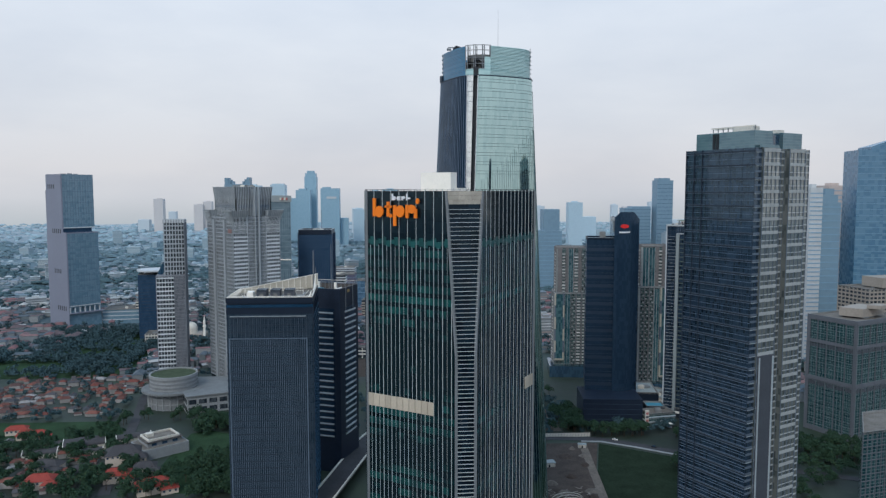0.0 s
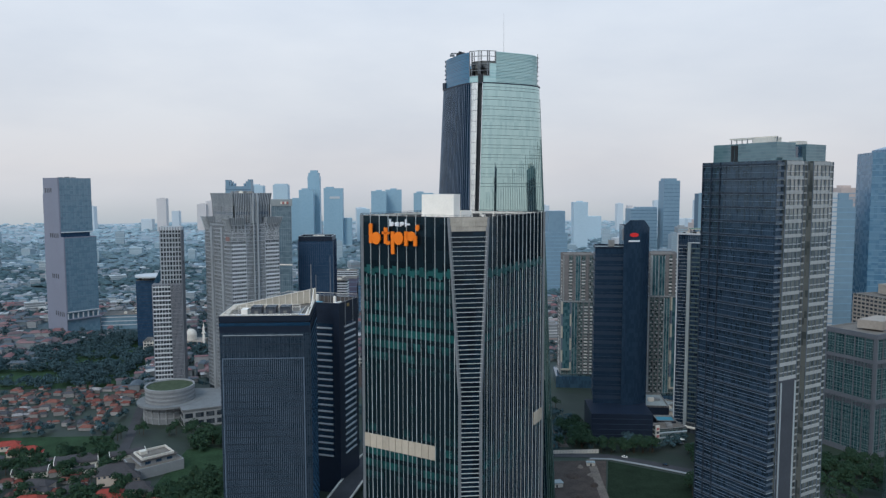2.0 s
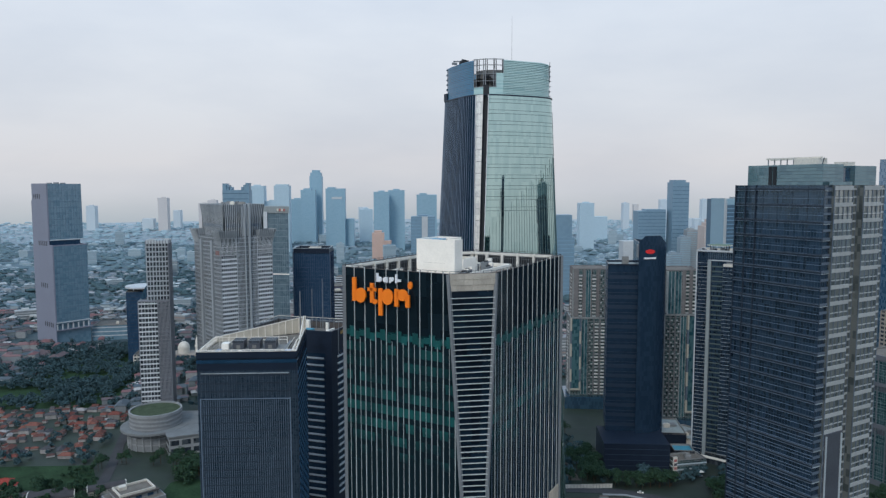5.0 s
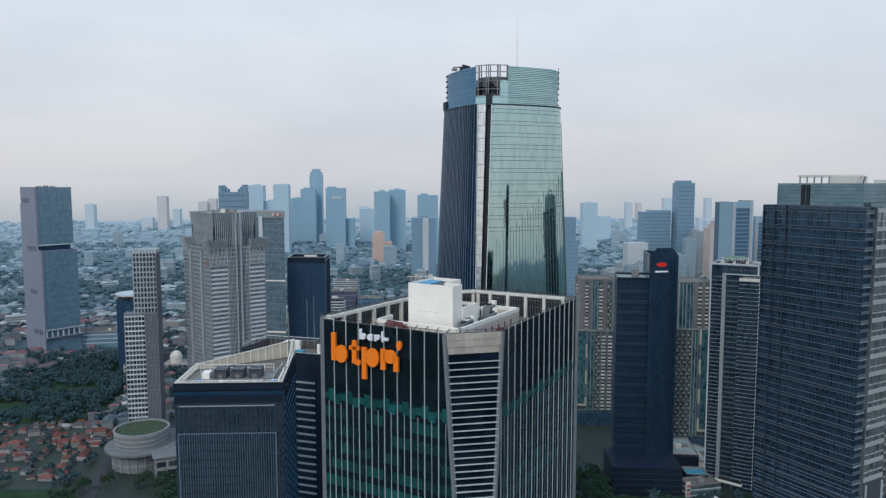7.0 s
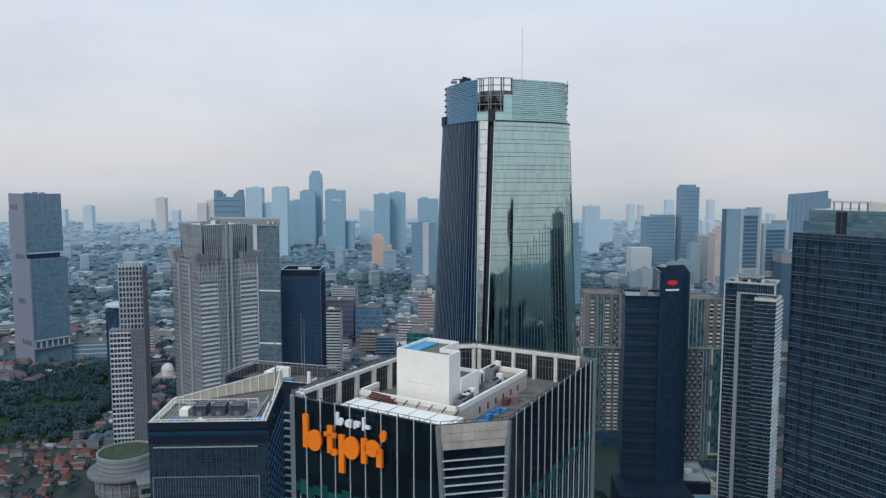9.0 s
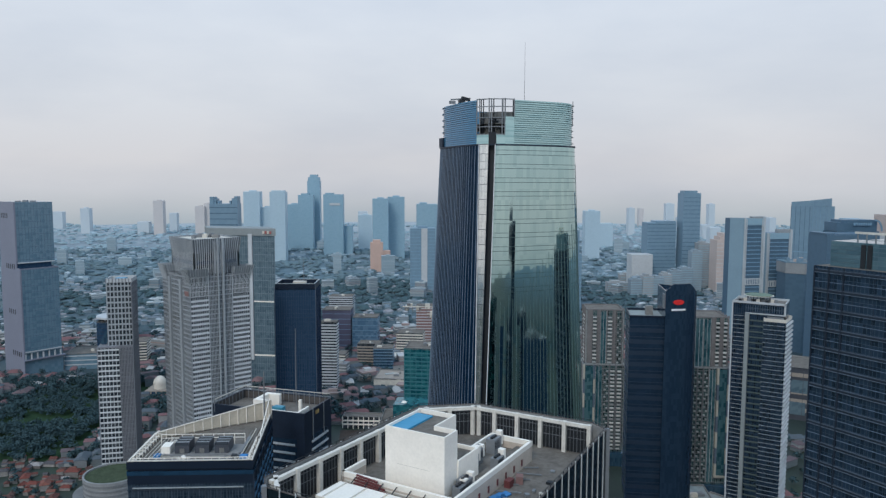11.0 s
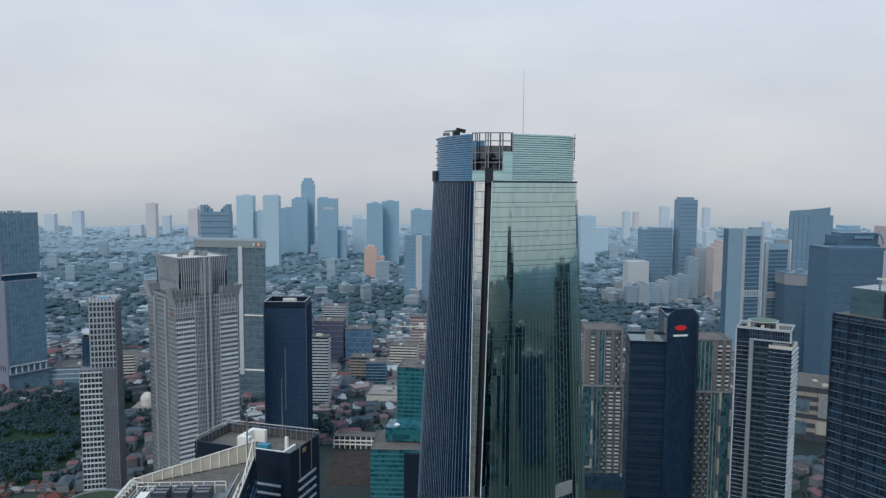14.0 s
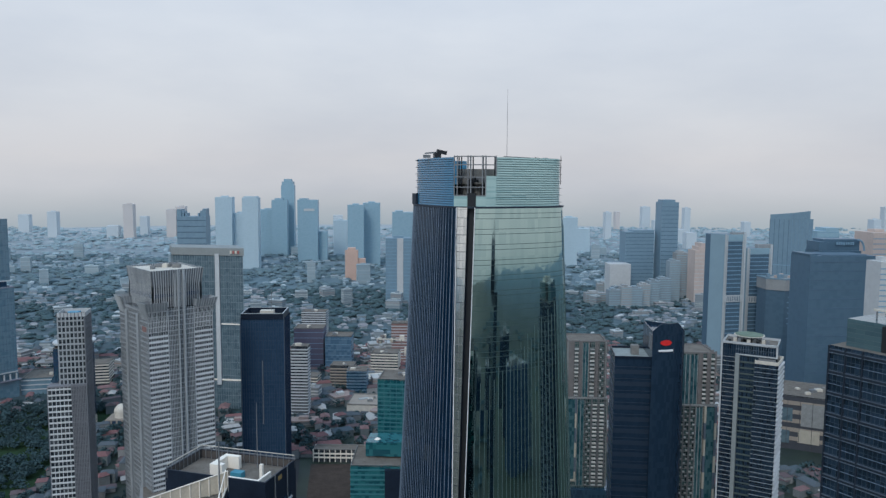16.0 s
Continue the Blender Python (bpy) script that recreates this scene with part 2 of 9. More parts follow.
M["g_mint"] = glazing("apartment_glazing", (0.012, 0.026, 0.030), (0.055, 0.105, 0.11), (1.5, 3.4), 0.40, 1.5, 0.12, 0.02, frame_col=(0.20, 0.22, 0.22), fw=0.16, fh=0.14, clump=10)

M["leaf"] = islands("leaves", [(0.0, (0.024, 0.052, 0.030)), (0.35, (0.036, 0.070, 0.040)), (0.7, (0.030, 0.060, 0.042)), (0.9, (0.052, 0.086, 0.044))], 0.85, 0.3, 0.1)
M["roof_red"] = plain("red_roof_tiles", (0.30, 0.052, 0.038), 0.8, vary=0.3, size=3)
M["roof_slate"] = plain("dark_roof_tiles", (0.062, 0.058, 0.062), 0.85, vary=0.35, size=4)
M["bark"] = plain("bark", (0.07, 0.05, 0.035), 0.9, vary=0.35, size=1)
ROOFS = [(0.0, (0.170, 0.058, 0.046)), (0.26, (0.125, 0.056, 0.047)), (0.46, (0.098, 0.058, 0.053)), (0.62, (0.195, 0.080, 0.062)), (0.78, (0.085, 0.082, 0.088)), (0.89, (0.28, 0.265, 0.26)), (0.94, (0.060, 0.062, 0.070))]
M["roof_obj"] = islands("tiled_roof", ROOFS, 0.85, 0.3, 0.2, obj=True)
M["roof_obj"].node_tree.nodes["Color Ramp"].color_ramp.interpolation = "CONSTANT"
M["house_wall"] = islands("house_wall", [(0.0, (0.25, 0.235, 0.225)), (0.4, (0.36, 0.34, 0.33)), (0.7, (0.19, 0.175, 0.165)), (1.0, (0.31, 0.30, 0.29))], 0.85, 0.2, 0.2, obj=True)
M["g_slab"] = glazing("grey_blue_glass", (0.085, 0.135, 0.17), (0.125, 0.185, 0.22), (4.4, 4.1), 0.4, 1.6, 0.14, 0.01, clump=30)
M["g_park"] = glazing("park_tower_glass", (0.13, 0.225, 0.29), (0.17, 0.265, 0.33), (4.0, 4.1), 0.4, 1.6, 0.15, 0.01, clump=40)
M["red_pale"] = plain("faded_red_sign", (0.42, 0.16, 0.15), 0.6, vary=0.2)
M["g_grid"] = glazing("grid_glass", (0.010, 0.040, 0.050), (0.028, 0.075, 0.084), (3.4, 2.1), 0.4, 1.5, 0.1, 0.02, frame_col=(0.17, 0.25, 0.255), fw=0.06, fh=0.10)
M["grid_line"] = plain("pale_green_mullion", (0.15, 0.20, 0.21), 0.5, vary=0.12, size=20)
M["grid_stone"] = plain("grey_grid_stone", (0.125, 0.135, 0.155), 0.7, vary=0.15, size=10)
M["beige_wall"] = plain("beige_wall", (0.34, 0.30, 0.26), 0.8, vary=0.2, size=14)
# blue of this glass includes painted haze
M["g_far_blue"] = glazing("hazed_blue_glass", (0.07, 0.17, 0.27), (0.10, 0.21, 0.31), (4.0, 4.1), 0.4, 1.6, 0.25, 0.02, clump=40)
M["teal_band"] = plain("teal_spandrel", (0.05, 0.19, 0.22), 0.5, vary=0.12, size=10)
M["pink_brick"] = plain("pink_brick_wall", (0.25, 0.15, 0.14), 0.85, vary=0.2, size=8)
# navy glass and pale band lightened with painted haze
M["g_far_navy"] = glazing("hazed_navy_glass", (0.075, 0.15, 0.235), (0.095, 0.175, 0.26), (4.0, 4.1), 0.4, 1.5, 0.25, 0.02)
M["far_pale2"] = plain("hazed_blue_band", (0.42, 0.50, 0.57), 0.6, vary=0.1, size=30)
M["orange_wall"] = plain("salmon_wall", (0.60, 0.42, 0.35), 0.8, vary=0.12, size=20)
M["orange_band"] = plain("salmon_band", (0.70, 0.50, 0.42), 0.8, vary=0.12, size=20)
# far-tower glass: distance haze painted into the base colours, paler by step
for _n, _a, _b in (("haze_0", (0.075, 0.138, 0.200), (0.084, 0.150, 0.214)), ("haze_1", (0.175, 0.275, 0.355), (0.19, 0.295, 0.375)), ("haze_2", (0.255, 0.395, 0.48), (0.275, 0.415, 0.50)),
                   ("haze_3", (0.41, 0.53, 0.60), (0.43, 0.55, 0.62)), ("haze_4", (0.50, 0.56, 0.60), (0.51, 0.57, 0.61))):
    M[_n] = glazing("hazed_glass", _a, _b, (5.0, 4.1), 0.4, 1.4, 0.4, 0.004, clump=40)
# haze and warm light painted into the wall colour
M["haze_lit"] = plain("hazed_warm_wall", (0.56, 0.53, 0.52), 0.8, vary=0.05, size=40)


def hazed(col, f):
    """Mixes distance haze into a base colour; f is the share of haze."""
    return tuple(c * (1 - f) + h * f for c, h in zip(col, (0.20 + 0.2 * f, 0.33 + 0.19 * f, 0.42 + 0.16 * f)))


# share of painted haze in each district, near to far
DISTRICT_HAZE = (0.17, 0.36, 0.60, 0.86)
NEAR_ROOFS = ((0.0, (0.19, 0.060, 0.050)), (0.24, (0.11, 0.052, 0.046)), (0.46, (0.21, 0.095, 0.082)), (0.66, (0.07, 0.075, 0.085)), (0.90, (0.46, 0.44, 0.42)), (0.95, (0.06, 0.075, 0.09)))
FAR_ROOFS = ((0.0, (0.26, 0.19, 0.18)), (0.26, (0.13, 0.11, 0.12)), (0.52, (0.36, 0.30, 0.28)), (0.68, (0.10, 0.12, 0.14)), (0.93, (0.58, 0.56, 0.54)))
# leaves, roofs and walls with the haze mixed into their colours
for _i, _f in enumerate(DISTRICT_HAZE):
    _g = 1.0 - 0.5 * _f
    M["leaf_%d" % _i] = islands("hazed_leaves", [(_p, hazed(_c, _f * (1.0, 0.68, 0.76, 0.92)[_i])) for _p, _c in ((0.0, (0.010, 0.030, 0.026)), (0.4, (0.015, 0.036, 0.030)), (0.8, (0.022, 0.042, 0.036)))], 0.85, 0.15 * _g, 0.1)
    M["roof_%d" % _i] = islands("hazed_roofs", [(_p, hazed(_c, _f * (0.8 if _i == 0 else 1.05))) for _p, _c in (NEAR_ROOFS if _i == 0 else FAR_ROOFS)], 0.8, 0.15 * _g, 0.3)
    M["walls_%d" % _i] = islands("hazed_walls", [(_p, hazed(_c, _f * (1.0 if _i == 0 else 1.2))) for _p, _c in ((0.0, (0.20, 0.20, 0.20)), (0.5, (0.32, 0.31, 0.30)), (0.8, (0.14, 0.15, 0.15)))], 0.8, 0.15 * _g, 0.3)
# floor slabs get the same haze in their colour
for _i, _f in enumerate(DISTRICT_HAZE[:3]):
    M["slabs_%d" % _i] = islands("hazed_slabs", [(_p, hazed(_c, _f * (1.0 if _i == 0 else 1.15))) for _p, _c in ((0.0, (0.40, 0.40, 0.39)), (0.30, (0.26, 0.24, 0.23)), (0.6, (0.58, 0.57, 0.55)), (0.8, (0.36, 0.25, 0.21)), (0.92, (0.16, 0.18, 0.20)))], 0.8, 0.1, 0.3)
M["podium_stone"] = plain("podium_stone", (0.29, 0.30, 0.305), 0.8, vary=0.2, size=9)
M["podium_dark"] = plain("podium_band", (0.20, 0.21, 0.22), 0.8, vary=0.2, size=9)
M["pier"] = glazing("pier_metal", (0.66, 0.68, 0.66), (0.78, 0.79, 0.76), (1.1, 2.85), 0.4, 2.2, 0.06, 0.012, frame_col=(0.30, 0.31, 0.31), fw=0.05, fh=0.04, metal=0.95)
M["fin_teal"] = plain("teal_aluminium", (0.26, 0.37, 0.37), 0.4, 0.3, vary=0.1, size=20)
M["fin_slim"] = plain("dim_teal_aluminium", (0.13, 0.20, 0.20), 0.4, 0.3, vary=0.1, size=20)
M["fin_blue"] = plain("blue_aluminium", (0.07, 0.20, 0.34), 0.4, 0.3, vary=0.1, size=20)
M["g_crown_b"] = glazing("crown_blue_glass", (0.045, 0.19, 0.33), (0.055, 0.21, 0.36), (1.5, 2.1), 0.4, 1.8, 0.15, 0.02)
M["plantwall"] = plain("plant_wall", (0.20, 0.20, 0.19), 0.8, vary=0.3, size=3)
M["fin_steel"] = plain("blue_grey_aluminium", (0.12, 0.155, 0.20), 0.5, 0.15, vary=0.12, size=20, spread=0.06)
M["fin_line"] = plain("pale_blue_aluminium", (0.19, 0.25, 0.33), 0.45, 0.15, vary=0.12, size=20)
M["g_crownlite"] = glazing("pale_crown_glass", (0.095, 0.175, 0.215), (0.13, 0.225, 0.26), (2.8, 1.5), 0.4, 1.9, 0.08, 0.02, frame_col=(0.06, 0.10, 0.12), fw=0.02, fh=0.12, metal=0.45)
M["blue_attic"] = glazing("attic_glass", (0.008, 0.034, 0.070), (0.012, 0.044, 0.088), (3, 3), 0.4, 1.5, 0.12, 0.01)
M["navy"] = plain("navy_cladding", (0.011, 0.020, 0.038), 0.35, vary=0.15, size=12)
M["screen"] = plain("roof_screen", (0.60, 0.54, 0.44), 0.7, vary=0.2, size=6)
M["black_glass"] = glazing("black_glass", (0.014, 0.030, 0.054), (0.020, 0.039, 0.067), (1.5, 4.1), 0.3, 1.5, 0.12, 0.01, tint=(0.5, 0.75, 1.0))
M["navy_line"] = plain("navy_ledge", (0.035, 0.052, 0.082), 0.5, vary=0.2)
M["greyroof"] = plain("pale_roof_sheet", (0.30, 0.34, 0.34), 0.8, vary=0.3, size=6)
M["navy_band"] = plain("navy_spandrel", (0.024, 0.040, 0.066), 0.4, vary=0.15)
M["flat_white"] = plain("white_balcony", (0.62, 0.62, 0.60), 0.75, vary=0.2, size=4, spread=0.25)
M["flat_brown"] = plain("brown_render", (0.19, 0.182, 0.182), 0.85, vary=0.25, size=5)
M["flat_wall"] = plain("apartment_render", (0.18, 0.19, 0.20), 0.85, vary=0.35, size=4)
M["flat_wall2"] = plain("apartment_balcony", (0.38, 0.40, 0.405), 0.8, vary=0.3, size=4, spread=0.35)
M["flat_slate"] = plain("slate_frame_panel", (0.11, 0.14, 0.18), 0.7, vary=0.15, size=5)
M["flat_cream"] = plain("cream_render", (0.48, 0.45, 0.38), 0.8, vary=0.18, size=5)
M["g_tealflat"] = glazing("teal_bay_glass", (0.022, 0.075, 0.095), (0.075, 0.155, 0.175), (1.6, 3.4), 0.4, 1.7, 0.12, 0.02)
M["fin_green"] = plain("green_grey_slab", (0.10, 0.13, 0.12), 0.6, vary=0.15)
M["greengrey"] = plain("helipad_deck", (0.16, 0.22, 0.17), 0.85, vary=0.25, size=5)
# far facade tones with haze mixed into the colours
M["far_line"] = plain("hazed_grey_band", (0.22, 0.36, 0.48), 0.6, vary=0.12, size=30)
M["far_pale"] = plain("hazed_white_band", (0.52, 0.54, 0.55), 0.6, vary=0.12, size=30)
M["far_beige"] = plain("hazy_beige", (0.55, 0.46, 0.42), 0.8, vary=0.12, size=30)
M["roof_rim"] = plain("dark_roof_rim", (0.10, 0.09, 0.085), 0.8, vary=0.3)
M["villa_wall"] = plain("villa_render", (0.29, 0.305, 0.32), 0.8, vary=0.15, size=8)
M["floor_joint"] = plain("dark_teal_joint", (0.07, 0.115, 0.115), 0.5, 0.2, vary=0.15, size=20)
M["cream_wall"] = plain("cream_wall", (0.62, 0.53, 0.45), 0.8, vary=0.15, size=4)
M["fin_pale"] = plain("pale_aluminium", (0.42, 0.47, 0.50), 0.45, 0.1, vary=0.12, size=20, spread=0.15)
M["tank_blue"] = plain("tank_lid_paint", (0.06, 0.26, 0.36), 0.5, vary=0.15, size=3)
M["navy_fin"] = plain("navy_mullion", (0.046, 0.076, 0.135), 0.45, 0.1, vary=0.15, size=20)
M["slab_line"] = plain("grey_blue_mullion", (0.20, 0.26, 0.30), 0.6, vary=0.12, size=20)
M["cornice"] = plain("grey_cornice", (0.27, 0.30, 0.305), 0.7, vary=0.12, size=12)
M["dark_panel"] = plain("dark_grey_panel", (0.070, 0.078, 0.095), 0.5, vary=0.2, size=10)
# band tone with haze mixed in
M["haze_line"] = plain("hazed_dim_band", (0.085, 0.145, 0.215), 0.6, vary=0.1, size=30)
M["side_stone"] = plain("grey_green_cladding", (0.37, 0.385, 0.385), 0.6, vary=0.14, size=10, spread=0.06)
M["frame_white"] = plain("weathered_roof_frame", (0.72, 0.685, 0.62), 0.7, vary=0.25, size=3)
M["band_white"] = plain("white_band_cladding", (0.64, 0.665, 0.685), 0.6, vary=0.14, size=10, spread=0.10)
# slat colours darkened to stand for shade between the louvres
M["crown_slat"] = plain("crown_slat_shadow", (0.16, 0.27, 0.28), 0.5, 0.1, vary=0.15, size=12, spread=0.25)
M["crown_slat_b"] = plain("crown_slat_blue", (0.05, 0.15, 0.25), 0.5, 0.1, vary=0.15, size=12, spread=0.25)
M["twin_white"] = plain("white_fin_cladding", (0.50, 0.54, 0.56), 0.7, vary=0.1, size=12)
# far wall colours, greyed and blued by painted haze
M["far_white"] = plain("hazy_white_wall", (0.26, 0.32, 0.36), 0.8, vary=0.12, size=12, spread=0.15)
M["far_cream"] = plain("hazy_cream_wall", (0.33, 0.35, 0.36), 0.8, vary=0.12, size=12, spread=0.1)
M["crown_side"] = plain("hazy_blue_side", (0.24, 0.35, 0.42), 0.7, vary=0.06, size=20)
M["podium_roof"] = plain("podium_roof_slab", (0.19, 0.20, 0.205), 0.85, vary=0.25, size=8)
M["sedum"] = plain("planted_roof", (0.070, 0.092, 0.058), 0.95, vary=0.45, size=6, spec=0.1)


# ---------------------------------------------------------------- building kit
class Geo:
    """Collects faces, with maps in metres, for one mesh."""

    def __init__(self):
        self.v, self.f, self.uv = [], [], []

    def face(self, pts, uvs=None):
        i = len(self.v)
        self.v += [tuple(p) for p in pts]
        self.f.append(tuple(range(i, i + len(pts))))
        self.uv += uvs if uvs else [(p[0] + p[1] * 0.3, p[2] + p[1]) for p in pts]

    def wall(self, p, q, z0, z1, u=0.0):
        n = math.hypot(q[0] - p[0], q[1] - p[1])
        self.face([(p[0], p[1], z0), (q[0], q[1], z0), (q[0], q[1], z1), (p[0], p[1], z1)], [(u, z0), (u + n, z0), (u + n, z1), (u, z1)])
        return u + n

    def prism(self, poly, z0, z1, top=True):
        u = 0.0
        for p, q in zip(poly, poly[1:] + poly[:1]):
            u = self.wall(p, q, z0, z1, u)
        if top:
            self.face([(x, y, z1) for x, y in poly])
        return self

    def loft(self, a, za, b, zb, closed=True, u=0.0):
        """Skin between two rings of as many points."""
        n = len(a)
        for i in range(n if closed else n - 1):
            j = (i + 1) % n
            d = math.hypot(a[j][0] - a[i][0], a[j][1] - a[i][1])
            self.face([(*a[i], za), (*a[j], za), (*b[j], zb), (*b[i], zb)], [(u, za), (u + d, za), (u + d, zb), (u, zb)])
            u += d
        return self

    def box(self, m, x0, x1, y0, y1, z0, z1):
        c = [m @ Vector(p) for p in ((x0, y0, z0), (x1, y0, z0), (x1, y1, z0), (x0, y1, z0), (x0, y0, z1), (x1, y0, z1), (x1, y1, z1), (x0, y1, z1))]
        for f in ((0, 1, 5, 4), (1, 2, 6, 5), (2, 3, 7, 6), (3, 0, 4, 7), (4, 5, 6, 7), (3, 2, 1, 0)):
            self.face([c[k] for k in f])
        return self

    def bar(self, a, b, w):
        """A square bar from a to b."""
        a, b = Vector(a), Vector(b)
        q = (b - a).to_track_quat("Z", "Y").to_matrix().to_4x4()
        return self.box(Matrix.Translation(a) @ q, -w / 2, w / 2, -w / 2, w / 2, 0, (b - a).length)

    def ring(self, poly, inner, z0, z1):
        """A wall with thickness along a closed line."""
        n = len(poly)
        for i in range(n):
            j = (i + 1) % n
            self.wall(poly[i], poly[j], z0, z1)
            self.wall(inner[j], inner[i], z0, z1)
            self.face([(*poly[i], z1), (*poly[j], z1), (*inner[j], z1), (*inner[i], z1)])
        return self

    def tube(self, c, r, z0, z1, n=16, r1=None, top=True):
        r1 = r if r1 is None else r1
        a = [(c[0] + r * math.cos(2 * math.pi * k / n), c[1] + r * math.sin(2 * math.pi * k / n)) for k in range(n)]
        b = [(c[0] + r1 * math.cos(2 * math.pi * k / n), c[1] + r1 * math.sin(2 * math.pi * k / n)) for k in range(n)]
        self.loft(a, z0, b, z1)
        if top:
            self.face([(*p, z1) for p in b])
        return self

    def mesh(self, name, mat, off=(0, 0, 0)):
        me = bpy.data.meshes.new(name)
        ox, oy, oz = off
        me.from_pydata([(x - ox, y - oy, z - oz) for x, y, z in self.v], [], self.f)
        layer = me.uv_layers.new(name="UVMap")
        layer.data.foreach_set("uv", [c for p in self.uv for c in p])
        me.materials.append(mat)
        return me


def thing(name, x, y, z, label, category, group="", kind=""):
    ob = new(name)
    ob.location = (x, y, z)
    return tagged(ob, label, category, group, kind)


def base_of(parent):
    return parent.location if parent.parent is None else parent.parent.location if parent.parent.parent is None else parent.parent.parent.location


def part(name, geo, mat, parent, label=""):
    """One mesh under a thing, or under a part of it; the geometry is in world metres."""
    ob = new(name, geo.mesh(name, mat, base_of(parent)))
    ob.parent = parent
    return tagged(ob, label)


BOXES = {}


def unit_box(sx, sy, sz, mat):
    """Shared mesh: centred along x, proud towards -y, standing on z = 0."""
    key = (round(sx, 2), round(sy, 2), round(sz, 2), mat.name)
    if key not in BOXES:
        g = Geo().box(Matrix(), -sx / 2, sx / 2, -sy, 0.05, 0, sz)
        BOXES[key] = g.mesh("piece", mat)
    return BOXES[key]


def piece(name, me, m, parent, label=""):
    ob = new(name, me)
    ob.parent = parent
    ob.matrix_basis = Matrix.Translation(-base_of(parent)) @ m
    return tagged(ob, label)


def edge(p, q):
    """Frame of a wall seen from outside: x along it, -y outward."""
    d = (Vector((q[0], q[1], 0)) - Vector((p[0], p[1], 0))).normalized()
    return Matrix(((d.x, -d.y, 0, p[0]), (d.y, d.x, 0, p[1]), (0, 0, 1, 0), (0, 0, 0, 1))), math.hypot(q[0] - p[0], q[1] - p[1])


def bands(parent, p, q, z0, z1, step, mat, h, d, name="spandrel", inset=0.0, label=""):
    m, n = edge(p, q)
    k = 0
    while z0 + k * step + h <= z1 + 0.01:
        piece(name, unit_box(n - 2 * inset, d, h, mat), m @ Matrix.Translation((n / 2, 0, z0 + k * step)), parent, label)
        k += 1


def fins(parent, p, q, z0, z1, count, mat, w, d, name="mullion", first=0.0, last=1.0, skip_ends=False, label=""):
    m, n = edge(p, q)
    for k in range(1 if skip_ends else 0, count if skip_ends else count + 1):
        x = n * (first + (last - first) * k / count)
        piece(name, unit_box(w, d, z1 - z0, mat), m @ Matrix.Translation((x, 0, z0)), parent, label)


def shrink(poly, d):
    """The line d inside a convex closed line that runs anticlockwise."""
    out, n = [], len(poly)
    for i in range(n):
        p0, p1, p2 = (Vector(poly[k % n]) for k in (i - 1, i, i + 1))
        a, b = (p1 - p0).normalized(), (p2 - p1).normalized()
        na, nb = Vector((-a.y, a.x)), Vector((-b.y, b.x))
        k = d / max(0.3, 1 + na.dot(nb))
        out.append(tuple(p1 + (na + nb) * k))
    return out


def quad_plan(p, q, depth):
    """Oblong plan behind the front edge p-q, anticlockwise."""
    p, q = Vector(p), Vector(q)
    d = (q - p).normalized()
    back = Vector((-d.y, d.x)) * depth
    return [tuple(p), tuple(q), tuple(q + back), tuple(p + back)]


def flat_roof(parent, poly, z, drop=1.2, wall_mat=None, deck=None):
    """Parapet round a sunken roof deck."""
    inner = shrink(poly, 0.5)
    part("parapet", Geo().ring(poly, inner, z - drop - 0.3, z), wall_mat or M["concrete"], parent)
    g = Geo()
    g.face([(*p, z - drop) for p in inner])
    part("roof", g, deck or M["roofdeck"], parent)


def roof_kit(parent, cx, cy, z, seed, n=5, r=8.0, mats=("steel", "offwhite", "concrete")):
    """Plant on a roof: housings, ducts, fans."""
    rnd = random.Random(seed)
    for k in range(n):
        a, rr = rnd.uniform(0, 6.28), rnd.uniform(0, r)
        m = pose(cx + rr * math.cos(a), cy + rr * math.sin(a), z, 0, 0, rnd.choice((0, 90)) + rnd.uniform(-4, 4))
        sx, sy, sz = rnd.uniform(1.5, 4), rnd.uniform(1.2, 3), rnd.uniform(1.2, 3.2)
        g = Geo().box(m, -sx, sx, -sy, sy, 0, sz)
        g.box(m, -sx * 0.6, sx * 0.6, -sy * 0.6, sy * 0.6, sz, sz + 0.5)
        part("roof_unit", g, M[rnd.choice(mats)], parent)


def ngon(c, r, n, rot=0.0):
    return [(c[0] + r * math.cos(2 * math.pi * k / n + rot), c[1] + r * math.sin(2 * math.pi * k / n + rot)) for k in range(n)]


